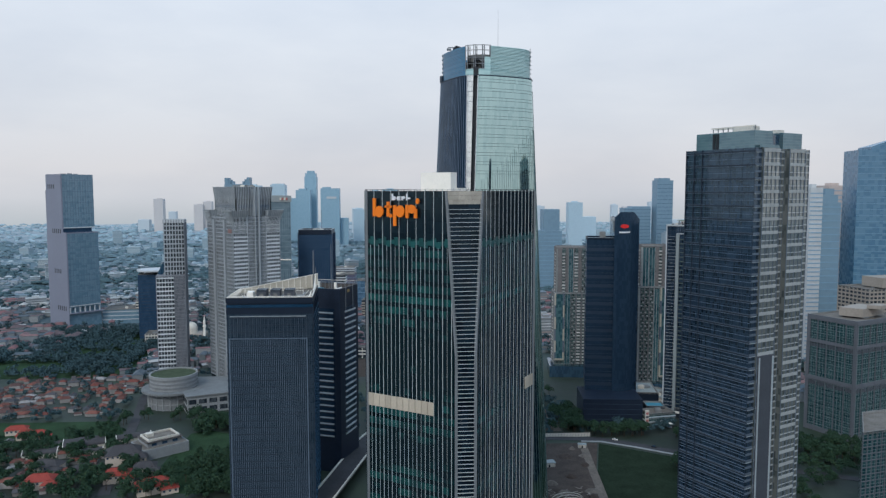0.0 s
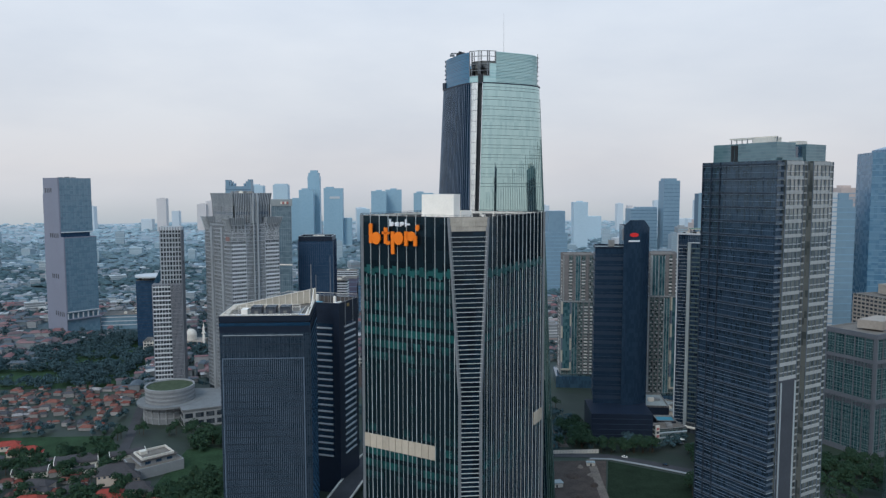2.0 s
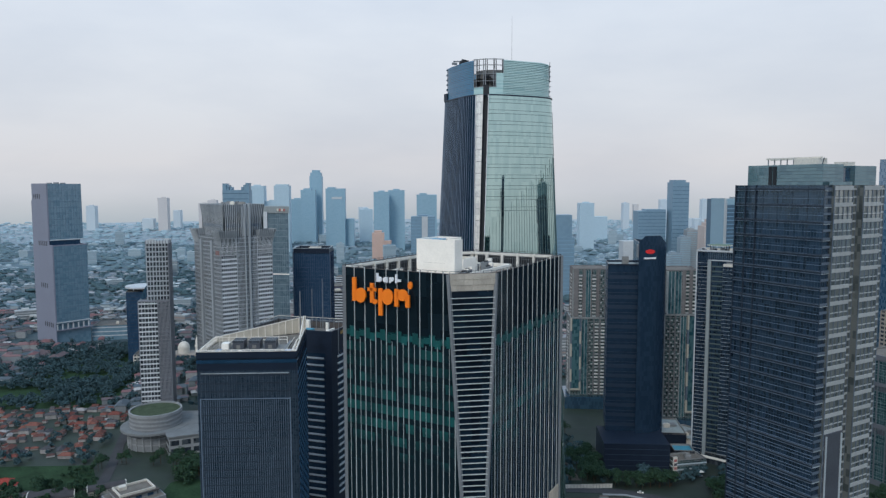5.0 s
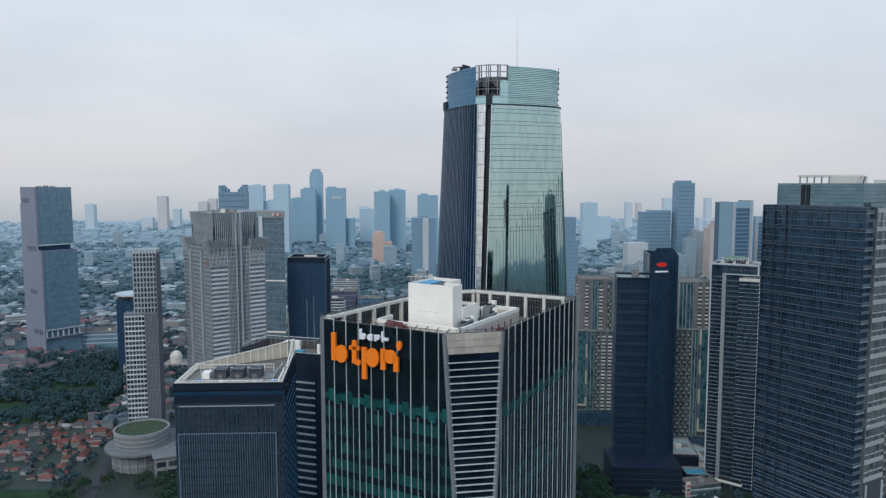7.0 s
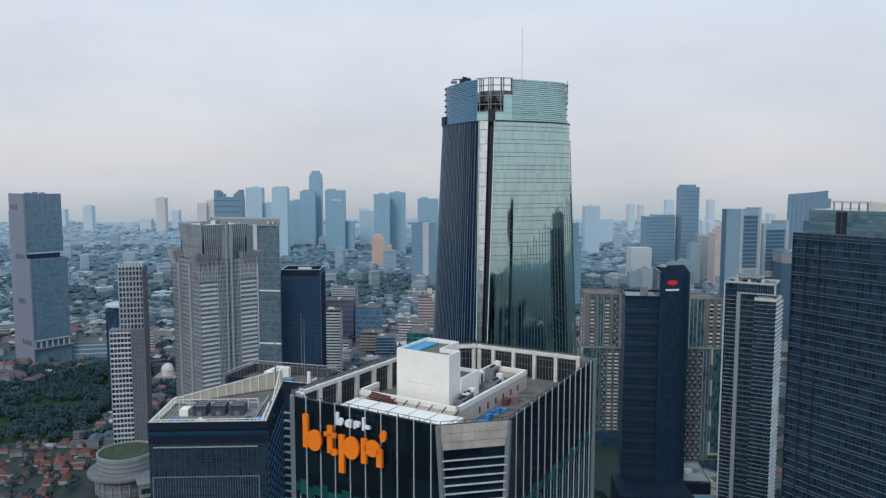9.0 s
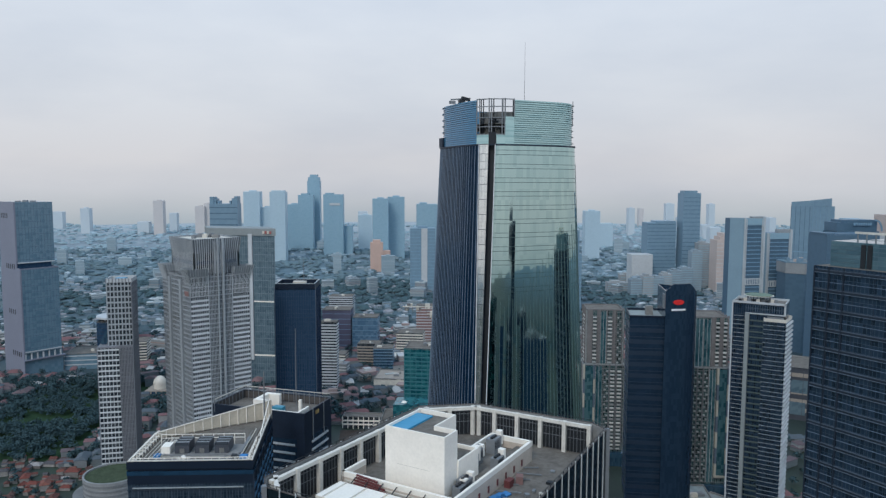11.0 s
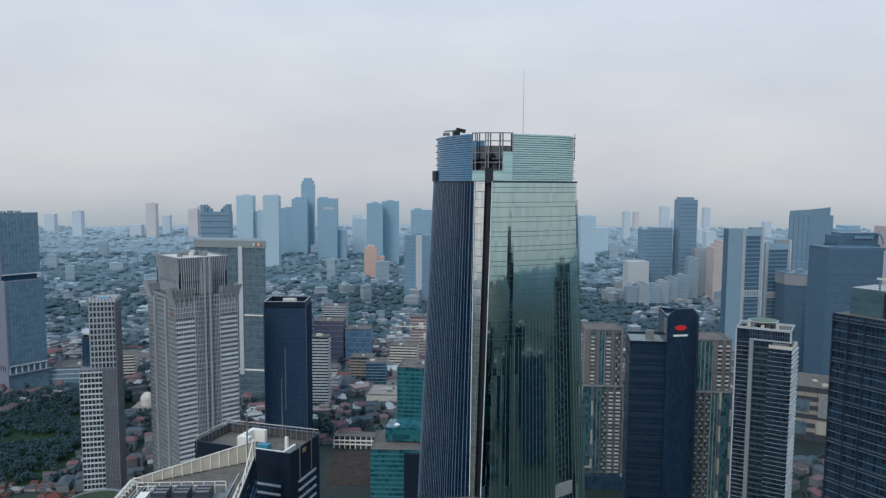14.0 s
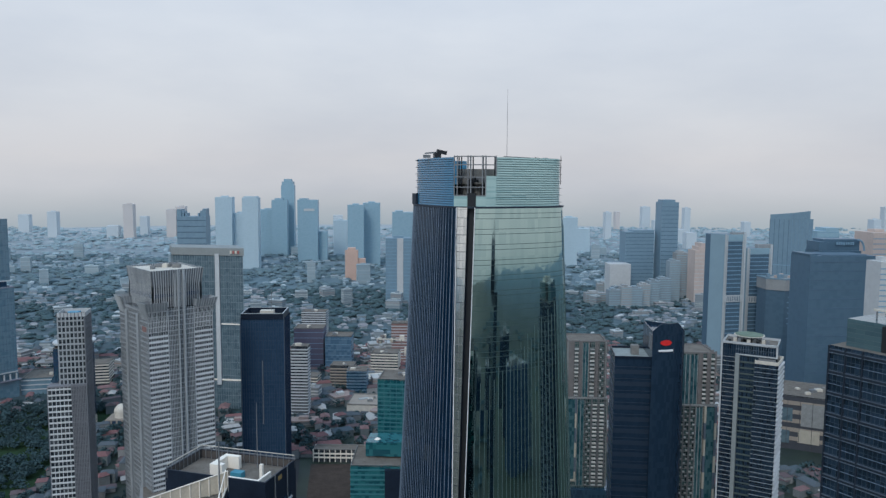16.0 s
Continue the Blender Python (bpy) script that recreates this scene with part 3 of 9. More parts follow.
# ---------------------------------------------------------------- ground
def ground_material():
    mat, t, b = shader("city_ground")
    pos = nd(t, "ShaderNodeNewGeometry").outputs["Position"]
    n1 = nd(t, "ShaderNodeTexNoise", {"Vector": pos, "Scale": 0.006, "Detail": 8.0, "Roughness": 0.7}).outputs["Fac"]
    n2 = nd(t, "ShaderNodeTexNoise", {"Vector": pos, "Scale": 0.05, "Detail": 5.0, "Roughness": 0.7}).outputs["Fac"]
    green = ramp(t, n2, [(0.3, (0.014, 0.028, 0.016)), (0.6, (0.022, 0.040, 0.022)), (0.8, (0.05, 0.052, 0.04))])
    town = ramp(t, n2, [(0.3, (0.015, 0.024, 0.018)), (0.6, (0.024, 0.032, 0.026)), (0.8, (0.060, 0.052, 0.046))])
    c = mixc(t, ramp(t, n1, [(0.42, (0, 0, 0)), (0.58, (1, 1, 1))]), green, town)
    # haze painted into the ground colour, paler with distance, ahead of the start only
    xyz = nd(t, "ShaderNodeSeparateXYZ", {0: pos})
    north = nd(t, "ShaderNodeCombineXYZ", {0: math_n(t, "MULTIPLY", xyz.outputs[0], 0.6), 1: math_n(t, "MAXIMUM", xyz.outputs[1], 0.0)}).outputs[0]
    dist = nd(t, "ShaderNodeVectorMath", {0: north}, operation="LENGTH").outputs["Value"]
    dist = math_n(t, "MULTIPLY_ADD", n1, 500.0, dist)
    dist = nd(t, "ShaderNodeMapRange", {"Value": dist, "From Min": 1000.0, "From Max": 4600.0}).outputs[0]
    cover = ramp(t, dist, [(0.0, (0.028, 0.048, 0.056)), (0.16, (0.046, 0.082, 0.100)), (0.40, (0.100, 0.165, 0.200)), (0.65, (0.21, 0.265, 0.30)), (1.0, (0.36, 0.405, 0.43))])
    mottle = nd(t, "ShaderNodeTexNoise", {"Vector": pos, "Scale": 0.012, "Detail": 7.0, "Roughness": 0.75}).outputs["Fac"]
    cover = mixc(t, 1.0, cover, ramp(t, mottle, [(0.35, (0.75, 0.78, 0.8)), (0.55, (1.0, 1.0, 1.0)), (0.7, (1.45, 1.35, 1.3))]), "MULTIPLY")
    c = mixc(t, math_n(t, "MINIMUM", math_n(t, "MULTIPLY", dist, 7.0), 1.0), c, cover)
    put(t, b.inputs["Base Color"], c)
    put(t, b.inputs["Roughness"], 0.7)
    return mat


g = Geo()
rings = [0.0, 300.0, 900.0, 1800.0, 3200.0, 4880.0]
for r0, r1 in zip(rings, rings[1:]):
    for k in range(48):
        a0, a1 = 2 * math.pi * k / 48, 2 * math.pi * (k + 1) / 48
        pts = [(r0 * math.cos(a0), r0 * math.sin(a0), 0), (r1 * math.cos(a0), r1 * math.sin(a0), 0), (r1 * math.cos(a1), r1 * math.sin(a1), 0), (r0 * math.cos(a1), r0 * math.sin(a1), 0)]
        g.face(pts if r0 else pts[1:3] + [(0, 0, 0)])
tagged(new("ground", g.mesh("ground", ground_material())), "dark built-up city ground with greenery, hazed far off", "ground", kind="structure")


def patch(name, pts, z, mat, label, category):
    g = Geo()
    g.face([(x, y, z) for x, y in pts])
    n = len(pts)
    for i in range(n):
        g.wall(pts[i], pts[(i + 1) % n], 0, z)
    return tagged(new(name, g.mesh(name, mat)), label, category, kind="structure")


def strip(name, line, width, z, thick, mat, label, category, kind="structure"):
    """A ribbon of road along a line."""
    left, right = [], []
    for i, p in enumerate(line):
        a, b = Vector(line[max(0, i - 1)]), Vector(line[min(len(line) - 1, i + 1)])
        d = (b - a).normalized()
        nrm = Vector((-d.y, d.x)) * width / 2
        left.append(tuple(Vector(p) + nrm))
        right.append(tuple(Vector(p) - nrm))
    g = Geo()
    for i in range(len(line) - 1):
        g.face([(*right[i], z), (*right[i + 1], z), (*left[i + 1], z), (*left[i], z)])
        g.wall(right[i], right[i + 1], z - thick, z)
        g.wall(left[i + 1], left[i], z - thick, z)
    return tagged(new(name, g.mesh(name, mat)), label, category, kind=kind), left, right


patch("field", [(-430, 596), (-300, 590), (-226, 600), (-246, 640), (-430, 642)], 0.15, M["grass"], "open green grass field beside red-roofed houses", "field")
patch("park_grass", [(-570, 795), (-300, 795), (-300, 1065), (-570, 1065)], 0.12, M["grass"], "rough green grass under park trees", "field")
patch("yard", [(-660, 935), (-520, 930), (-460, 960), (-470, 1000), (-567, 1058), (-660, 1058)], 0.2, M["rust"], "reddish brown cleared yard by the park", "ground")
patch("field", [(-176, 480), (-124, 480), (-124, 592), (-160, 610), (-172, 602)], 0.15, M["grass"], "green lawn beside a walled villa", "field")
patch("field", [(163, 556), (214, 522), (202, 425), (133, 425), (140, 480)], 0.15, M["grass_dark"], "dark green empty grass lot by the road", "field")
patch("dirt_lot", [(92, 560), (162, 557), (139, 480), (132, 425), (84, 425)], 0.15, M["dirt"], "bare brown earth of a cleared building lot", "ground")
patch("dirt_lot", [(104, 590), (140, 588), (138, 668), (104, 672)], 0.15, M["sand"], "pale dusty yard with parked cars", "ground")
patch("dirt_lot", [(-50, 780), (-6, 780), (-4, 862), (-54, 866)], 0.15, M["dirt"], "brown earth sports yard beside a school", "ground")
strip("road", [(60, 574), (119, 572), (165, 566), (190, 552), (222, 530), (270, 500), (330, 470)], 8, 0.3, 0.3, M["asphalt"], "grey asphalt road curving past empty lots", "road")
strip("pavement", [(150, 562), (166, 560), (189, 546), (219, 525), (264, 496)], 2.4, 0.42, 0.42, M["podium_stone"], "pale kerbed pavement beside the road", "pavement")
strip("road", [(150, 560), (145, 520), (139, 470), (133, 425)], 6, 0.28, 0.28, M["sand"], "dusty track between two lots", "road")
strip("road", [(-196, 480), (-216, 570), (-232, 645), (-248, 712), (-262, 800), (-285, 920)], 8, 0.3, 0.3, M["asphalt"], "narrow asphalt road along the houses", "road")
strip("road", [(-60, 640), (-62, 760), (-72, 900), (-80, 1060)], 9, 0.3, 0.3, M["asphalt"], "narrow street between low houses", "road")
strip("road", [(-640, 1075), (-560, 1010), (-520, 985), (-470, 975)], 14, 0.3, 0.3, M["offwhite"], "pale concrete road by the park", "road")


# ---------------------------------------------------------------- office tower with the orange sign
def sign_tower():
    zt, zk = 203.0, 148.0
    L0, C1, C2, R0, R1, K1, K0, L1 = (-10.3, 258.5), (17.1, 240.3), (29.5, 242.5), (55.4, 284.0), (53.4, 288.6), (30.0, 303.0), (16.5, 301.6), (-11.2, 262.5)
    D1, D2 = (20.3, 238.2), (26.9, 238.4)
    root = thing("office_tower", 22, 268, 0, "dark glass office tower with pale vertical fins and rooftop sign", "tower")
    low = [L0, D1, D2, R0, R1, K1, K0, L1]
    top = [L0, C1, C2, R0, R1, K1, K0, L1]
    # glass skin, face by face
    g = Geo()
    for a, b in ((L0, D1), (D2, R0)):
        g.wall(a, b, 0, zk)
    zb, f = 186.5, (186.5 - zk) / (zt - zk)
    E1, E2 = tuple(Vector(D1).lerp(Vector(C1), f)), tuple(Vector(D2).lerp(Vector(C2), f))
    g.loft([L0, D1], zk, [L0, E1], zb, closed=False)
    g.loft([D2, R0], zk, [E2, R0], zb, closed=False)
    h = Geo().loft([L0, E1], zb, [L0, C1], zt, closed=False)
    h.loft([E2, R0], zb, [C2, R0], zt, closed=False)
    part("sign_floor_glazing", h, M["g_signband"], root, "black glass of the sign floors")
    for p, q, k in ((L0, E1, 20), (E2, R0, 28)):
        m, n = edge(p, q)
        for j in range(k):
            piece("teal_panel", unit_box(n / k - 0.05, 0.08, 1.5 + 0.7 * ((j * 5) % 3), M["teal_line"]), m @ Matrix.Translation((n * (j + 0.5) / k, 0, 184.6 - 0.5 * ((j * 7) % 3))), root)
    for a, b in ((R0, R1), (R1, K1), (K1, K0), (K0, L1), (L1, L0)):
        g.wall(a, b, 0, zt)
    skin = part("curtain_wall", g, M["g_office"], root, "dark reflective glass with teal patches painted as reflections")
    g = Geo()
    g.wall(D1, D2, 0, zk)
    g.loft([D1, D2], zk, [C1, C2], zt - 4.4, closed=False)
    part("corner_glazing", g, M["g_cham"], root, "dark blue corner glass")
    # fins of the two main faces: wide pitch to the top, close pitch below the sign floor
    ma, la = edge(L0, D1)
    mb, lb = edge(D2, R0)
    ca, cb = math.hypot(C1[0] - L0[0], C1[1] - L0[1]), math.hypot(C2[0] - D2[0], C2[1] - D2[1])
    for k in range(1, 21):
        x = la * k / 21.0
        # where the slanted corner cuts the fin off
        z1 = zt + 0.45 if k % 2 == 0 else 184.0
        if x > ca:
            z1 = min(z1, zk + (zt - zk) * (la - x) / (la - ca))
        piece("fin", unit_box(0.13 if k % 2 == 0 else 0.08, 0.2 if k % 2 == 0 else 0.1, z1, M["fin"]), ma @ Matrix.Translation((x, 0, 0)), root)
    for k in range(0, 30):
        x = lb * (k + 0.5) / 30.0
        z1 = zt + 0.45 if k % 2 == 0 else 184.0
        if x < cb:
            z1 = min(z1, zk + (zt - zk) * x / cb)
        piece("fin", unit_box(0.13 if k % 2 == 0 else 0.08, 0.14 if k % 2 == 0 else 0.08, z1, M["fin"] if k % 2 == 0 else M["fin_line"]), mb @ Matrix.Translation((x, 0, 0)), root)
    for p, q, n in ((R1, K1, 8), (K0, L1, 16)):
        fins(root, p, q, 0, zt, n, M["fin"], 0.28, 0.5, "fin", skip_ends=True)
    # edge frames of the slanted corner
    for lo, hi, s in ((D1, C1, "l"), (D2, C2, "r")):
        e = Geo().box(Matrix.Translation((lo[0], lo[1], 0)), -0.45, 0.45, -0.6, 0.4, 0, zk)
        e.bar((lo[0], lo[1], zk - 0.2), (hi[0], hi[1], zt - 0.05), 0.8)
        part("corner_frame", e, M["steel"], root, "pale grey corner frame")
    for p in (L0, R0):
        part("corner_frame", Geo().box(Matrix.Translation((p[0], p[1], 0)), -0.45, 0.45, -0.5, 0.5, 0, zt + 0.3), M["steel"], root, "pale grey corner frame")
    # louvre bars up the corner
    z, k = 4.0, 0
    while z < zt - 5.0:
        f = max(0.0, (z - zk) / (zt - zk))
        a = (D1[0] + (C1[0] - D1[0]) * f, D1[1] + (C1[1] - D1[1]) * f)
        b = (D2[0] + (C2[0] - D2[0]) * f, D2[1] + (C2[1] - D2[1]) * f)
        m, n = edge(a, b)
        piece("louvre", unit_box(n, 0.40, 0.12, M["fin"]), m @ Matrix.Translation((n / 2, 0, z)), root)
        z += 1.45
    # beige panelled top of the corner
    m, n = edge(C1, C2)
    for r in range(3):
        for c in range(6):
            piece("corner_panel", unit_box(n / 6 - 0.03, 0.35 + 0.12 * (r % 2), 1.4, M["beige_panel"]), m @ Matrix.Translation((n * (c + 0.5) / 6, 0.1, zt - 4.3 + r * 1.46)), root)
    # tan plant-floor panels
    for k in range(11):
        piece("tan_panel", unit_box(la / 21 * 1.36, 0.3, 4.6, M["tan"]), ma @ Matrix.Translation((1.4 + k * la / 21 * 1.45, 0, 125.5)), root)
    for k in range(5):
        piece("tan_panel", unit_box(1.45, 0.3, 4.6, M["tan"]), mb @ Matrix.Translation((lb - 1.6 - k * 1.6, 0, 125.0)), root)
    # parapet, sunken roof floor
    inner = shrink(top, 0.45)
    part("parapet", Geo().ring([(x, y) for x, y in shrink(top, 0.04)], inner, 195.9, zt), M["concrete"], root)
    g = Geo()
    g.face([(*p, 196.3) for p in inner])
    part("roof", g, M["roofdeck"], root, "stained grey roof deck")
    part("coping", Geo().ring(top, shrink(top, 0.3), zt, zt + 0.15), M["roof_rim"], root, "dark coping")
    # white frames and dark screens behind the rear parapet
    for p, q, n in ((R1, K1, 5), (K1, K0, 2), (K0, L1, 8), (L1, L0, 1)):
        a, b = Vector(p), Vector(q)
        m, ln = edge(p, q)
        for k in range(n + 1):
            gcol = Geo().box(m, ln * k / n - 0.42, ln * k / n + 0.42, 1.6, 2.5, 196.3, zt + 0.1)
            part("parapet_post", gcol, M["frame_white"], root, "white roof frame post")
            if k < n:
                x0, x1 = ln * k / n + 0.42, ln * (k + 1) / n - 0.42
                scr = part("screen", Geo().box(m, x0, x1, 1.5, 1.6, 196.5, zt - 1.2), M["dark_metal"], root, "dark mesh screen")
                for j in range(1, 6):
                    xx = x0 + (x1 - x0) * j / 6
                    part("screen_bar", Geo().box(m, xx - 0.035, xx + 0.035, 1.6, 1.75, 196.5, zt - 1.2), M["steel"], scr)
                part("screen_rail", Geo().box(m, x0, x1, 1.6, 1.72, 199.45, 199.55), M["steel"], scr)
                part("screen_rail", Geo().box(m, x0, x1, 1.6, 1.72, zt - 1.75, zt - 1.65), M["steel"], scr)
        part("roof_beam", Geo().box(m, 0.3, ln - 0.3, 1.6, 2.35, zt - 0.7, zt + 0.02), M["frame_white"], root, "weathered white roof frame beam")
    # thin dark handrail along the coping
    for p, q in zip(top, top[1:] + top[:1]):
        m, ln = edge(p, q)
        g = Geo().box(m, 0.3, ln - 0.3, 0.12, 0.2, zt + 0.62, zt + 0.70)
        for k in range(int(ln / 2.2) + 1):
            g.box(m, 0.4 + 2.2 * k - 0.05, 0.4 + 2.2 * k + 0.05, 0.1, 0.22, zt + 0.15, zt + 0.68)
        part("handrail", g, M["dark_metal"], root, "thin dark handrail")
    # penthouse block with a blue lid, low walled deck, canopy
    A = Matrix.Translation((20.2, 261.8, 0)) @ Matrix.Rotation(radians(56.4), 4, "Z")  # x to the rear right, y to the rear left
    def deck(x0, x1, y0, y1, z0, z1, mat, nm, lab=""):
        return part(nm, Geo().box(A, x0, x1, y0, y1, z0, z1), M[mat], root, lab)
    pent = deck(0, 4.6, 0.0, 12.6, 196.3, 209.0, "white", "penthouse", "plain white rendered penthouse block")
    deck(4.6, 12.0, 4.5, 12.6, 196.3, 209.0, "white", "penthouse", "plain white rendered penthouse block")
    part("tank_lid", Geo().box(A, 0.35, 10.5, 8.8, 12.28, 209.08, 209.4), M["pool"], root, "bright blue rooftop tank lid")
    for x0, x1, y0, y1 in ((0.3, 4.3, 0.3, 12.4), (4.3, 11.7, 4.8, 12.4)):
        deck(x0, x1, y0, y1, 209.0, 209.06, "roofdeck", "penthouse_deck", "dark stained penthouse roof")
    deck(4.6, 12.4, -0.2, 4.5, 196.3, 203.4, "white", "lift_lobby", "lower white rendered block")
    deck(5.0, 12.0, 0.2, 4.4, 203.4, 203.46, "roofdeck", "lobby_deck")
    for x0, x1, y0, y1 in ((4.7, 12.4, -0.2, 0.15), (12.05, 12.4, 0.15, 4.5)):
        deck(x0, x1, y0, y1, 203.4, 204.2, "white", "lobby_parapet")
    part("water_stain", Geo().box(A, 0.02 - 0.05, 0.0, 3.0, 10.0, 203.2, 203.28), M["offwhite"], pent)
    for x0, x1, y0, y1 in ((4.3, 12.0, 4.5, 4.8), (11.7, 12.0, 4.8, 12.3), (0.0, 12.0, 12.3, 12.6), (0.0, 0.3, 0.3, 12.3), (0.0, 4.6, 0.0, 0.3), (4.3, 4.6, 0.3, 4.5)):
        deck(x0, x1, y0, y1, 209.0, 209.9, "white", "penthouse_parapet")
    deck(-2.6, 30.0, -3.4, -0.2, 196.3, 199.0, "roofdeck", "plant_deck", "low pale plant deck")
    for x0, x1, y0, y1 in ((-2.8, 30.0, -3.6, -3.1), (29.6, 30.1, -3.6, 6.0), (12.0, 29.8, 5.6, 6.0), (-2.8, -2.3, -3.6, 20.5), (-2.8, 4.0, 20.0, 20.5)):
        deck(x0, x1, y0, y1, 196.3, 199.6, "cream_wall", "deck_wall", "cream low wall")
        deck(x0 - 0.03, x1 + 0.03, y0 - 0.03, y1 + 0.03, 199.6, 200.6, "white", "wall_coping", "white wall coping")
    deck(-2.4, 29.8, 0.0, 5.6, 196.3, 198.2, "roofdeck", "plant_floor")
    deck(-2.4, 3.5, 12.6, 20.0, 196.3, 198.0, "roofdeck", "plant_floor")
    can = part("canopy", Geo().box(A, -11.5, -4.6, -6.0, 19.5, 199.0, 199.5), M["white"], root, "stained white canopy slab")
    for k in range(6):
        part("canopy_rib", Geo().box(A, -11.4, -4.7, -5.2 + k * 4.6, -5.0 + k * 4.6, 199.5, 199.68), M["offwhite"], can)
    for y in (-5, 1, 7, 13, 19):
        deck(-11.0, -10.6, y, y + 0.4, 196.3, 199.0, "steel", "canopy_post")
    # air handlers, pipes, tarpaulin, bits
    for k, (x, y) in enumerate(((1.0, -2.6), (3.2, -2.5), (14, 2.2), (17.5, 2.6), (16.4, -2.4), (24.5, 2.4))):
        u = deck(x, x + 2.2 + 0.5 * (k % 3), y, y + 1.7 + 0.3 * (k % 2), 198.2 if k > 1 and k != 4 else 199.0, 200.9 + 0.4 * (k % 2), "steel", "air_handler", "grey ribbed air handler")
        part("intake_box", Geo().box(A, x + 2.2 + 0.5 * (k % 3), x + 3.3 + 0.5 * (k % 3), y + 0.2, y + 1.4, 199.2, 201.6 + 0.3 * (k % 3)), M["white"], u, "white duct box")
        for j in range(5):
            part("casing_rib", Geo().box(A, x + 0.15 + 0.45 * j, x + 0.3 + 0.45 * j, y - 0.06, y, 199.3, 200.8), M["dark_metal"], u)
        for j in range(3):
            part("fan_cowl", Geo().tube(tuple((A @ Vector((x + 0.5 + j * 0.8, y + 0.9, 0))).xy), 0.33, 200.9 + 0.4 * (k % 2), 201.3 + 0.4 * (k % 2), 10), M["dark_metal"], u)
    for k in range(4):
        p0, p1 = A @ Vector((-4.2 + 0.3 * k, 9.0 + k, 199.2 + 0.4 * k)), A @ Vector((-3.8 + 0.3 * k, 17.0, 199.4 + 0.4 * k))
        part("pipe", Geo().bar(p0, p1, 0.28), M["brown"], root, "maroon painted pipe")
    part("pipe", Geo().bar(A @ Vector((-3.3, -3.0, 199.2)), A @ Vector((-3.3, 19.5, 199.2)), 0.3), M["offwhite"], root, "pale pipe run")
    tarp = Geo()
    for k in range(15):
        m = A @ pose(0.2 + k * 0.85, -6.6 + 0.06 * k + 0.4 * math.sin(k * 2.1), 196.3, 8 * math.sin(k), 6 * math.cos(k * 1.7), 12 * math.sin(k * 3))
        tarp.box(m, -0.75, 0.75, -0.55 - 0.2 * math.sin(k), 0.6 + 0.25 * math.sin(k * 2.7), 0, 0.7 + 0.45 * math.sin(k * 1.3))
    part("tarpaulin", tarp, M["blue"], root, "crumpled blue tarpaulin")
    rnd = random.Random(14)
    for k in range(22):
        x, y = rnd.uniform(-2, 31), rnd.uniform(-20, -5)
        q = A @ Vector((x, y, 0))
        n_out = Vector((C2[1] - R0[1], R0[0] - C2[0])).normalized()       # inward from the right-hand face
        if (Vector(q.xy) - Vector(C2)).dot(n_out) < 2.0 or (Vector(q.xy) - Vector(R1)).dot(Vector((0.53, 0.85))) > -4.0:
            continue
        part("roof_clutter", Geo().box(A @ pose(x, y, 196.3, 0, 0, rnd.uniform(0, 90)), -rnd.uniform(0.2, 0.9), 0.4, -0.3, rnd.uniform(0.2, 0.8), 0, rnd.uniform(0.2, 0.9)), M[rnd.choice(("steel", "offwhite", "dark_metal", "steel"))], root)
    for k in range(7):
        part("roof_pipe", Geo().bar(A @ Vector((6 + 3.2 * k, -3.9, 196.6)), A @ Vector((7.5 + 3.2 * k, -6.5 - (k % 3), 196.6)), 0.22), M["steel"], root)
    for k in range(8):
        part("canopy_bracket", Geo().bar(A @ Vector((-4.6, -4 + 3 * k, 199.6)), A @ Vector((-3.0, -4 + 3 * k, 200.3)), 0.16), M["dark_metal"], root)
    part("junk_stack", Geo().box(A, 15, 17, -5.6, -4.4, 196.3, 197.7), M["brown"], root, "rusty junk stack")
    part("crate", Geo().box(A @ pose(18.5, -6.0, 196.3, 0, 0, 25), -0.9, 0.9, -0.7, 0.7, 0, 1.5), M["pink_brick"], root, "reddish brown crate")
    for k in range(6):
        x = 6 + k * 3.7
        deck(x, x + 0.5, -3.74, -3.58, 197.0, 198.3, "brown", "deck_louvre")
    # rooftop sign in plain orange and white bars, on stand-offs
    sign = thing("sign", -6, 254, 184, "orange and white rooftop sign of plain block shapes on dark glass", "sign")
    S = ma
    def blk(x0, x1, z0, z1, mat, nm):
        part(nm, Geo().box(S, x0, x1, -1.5, -0.95, z0, z1), M[mat], sign)
    def oval(cx, cz, rx, rz, mat, nm):
        """A flat lozenge with rounded ends."""
        ring = [S @ Vector((cx + rx * math.cos(a * math.pi / 12), -1.5, cz + rz * math.sin(a * math.pi / 12))) for a in range(24)]
        back = [S @ Vector((cx + rx * math.cos(a * math.pi / 12), -0.95, cz + rz * math.sin(a * math.pi / 12))) for a in range(24)]
        g = Geo()
        g.face(ring)
        for i in range(24):
            j = (i + 1) % 24
            g.face([ring[i], back[i], back[j], ring[j]])
        part(nm, g, M[mat], sign)
    for x0, x1, z0, z1 in ((3.8, 5.0, 194.2, 200.6), (9.7, 10.9, 194.2, 199.4), (8.9, 11.7, 197.3, 198.1), (12.4, 13.6, 191.0, 198.2), (17.5, 18.7, 193.8, 198.4), (20.9, 22.1, 193.8, 197.0)):
        blk(x0, x1, z0, z1, "orange", "orange_bar")
    for cx, cz, rx, rz in ((6.5, 195.9, 1.75, 2.0), (11.2, 194.5, 0.8, 0.65), (15.2, 196.1, 1.8, 2.1), (19.9, 196.9, 1.7, 1.5), (22.3, 199.6, 0.65, 1.0)):
        oval(cx, cz, rx, rz, "orange", "orange_disc")
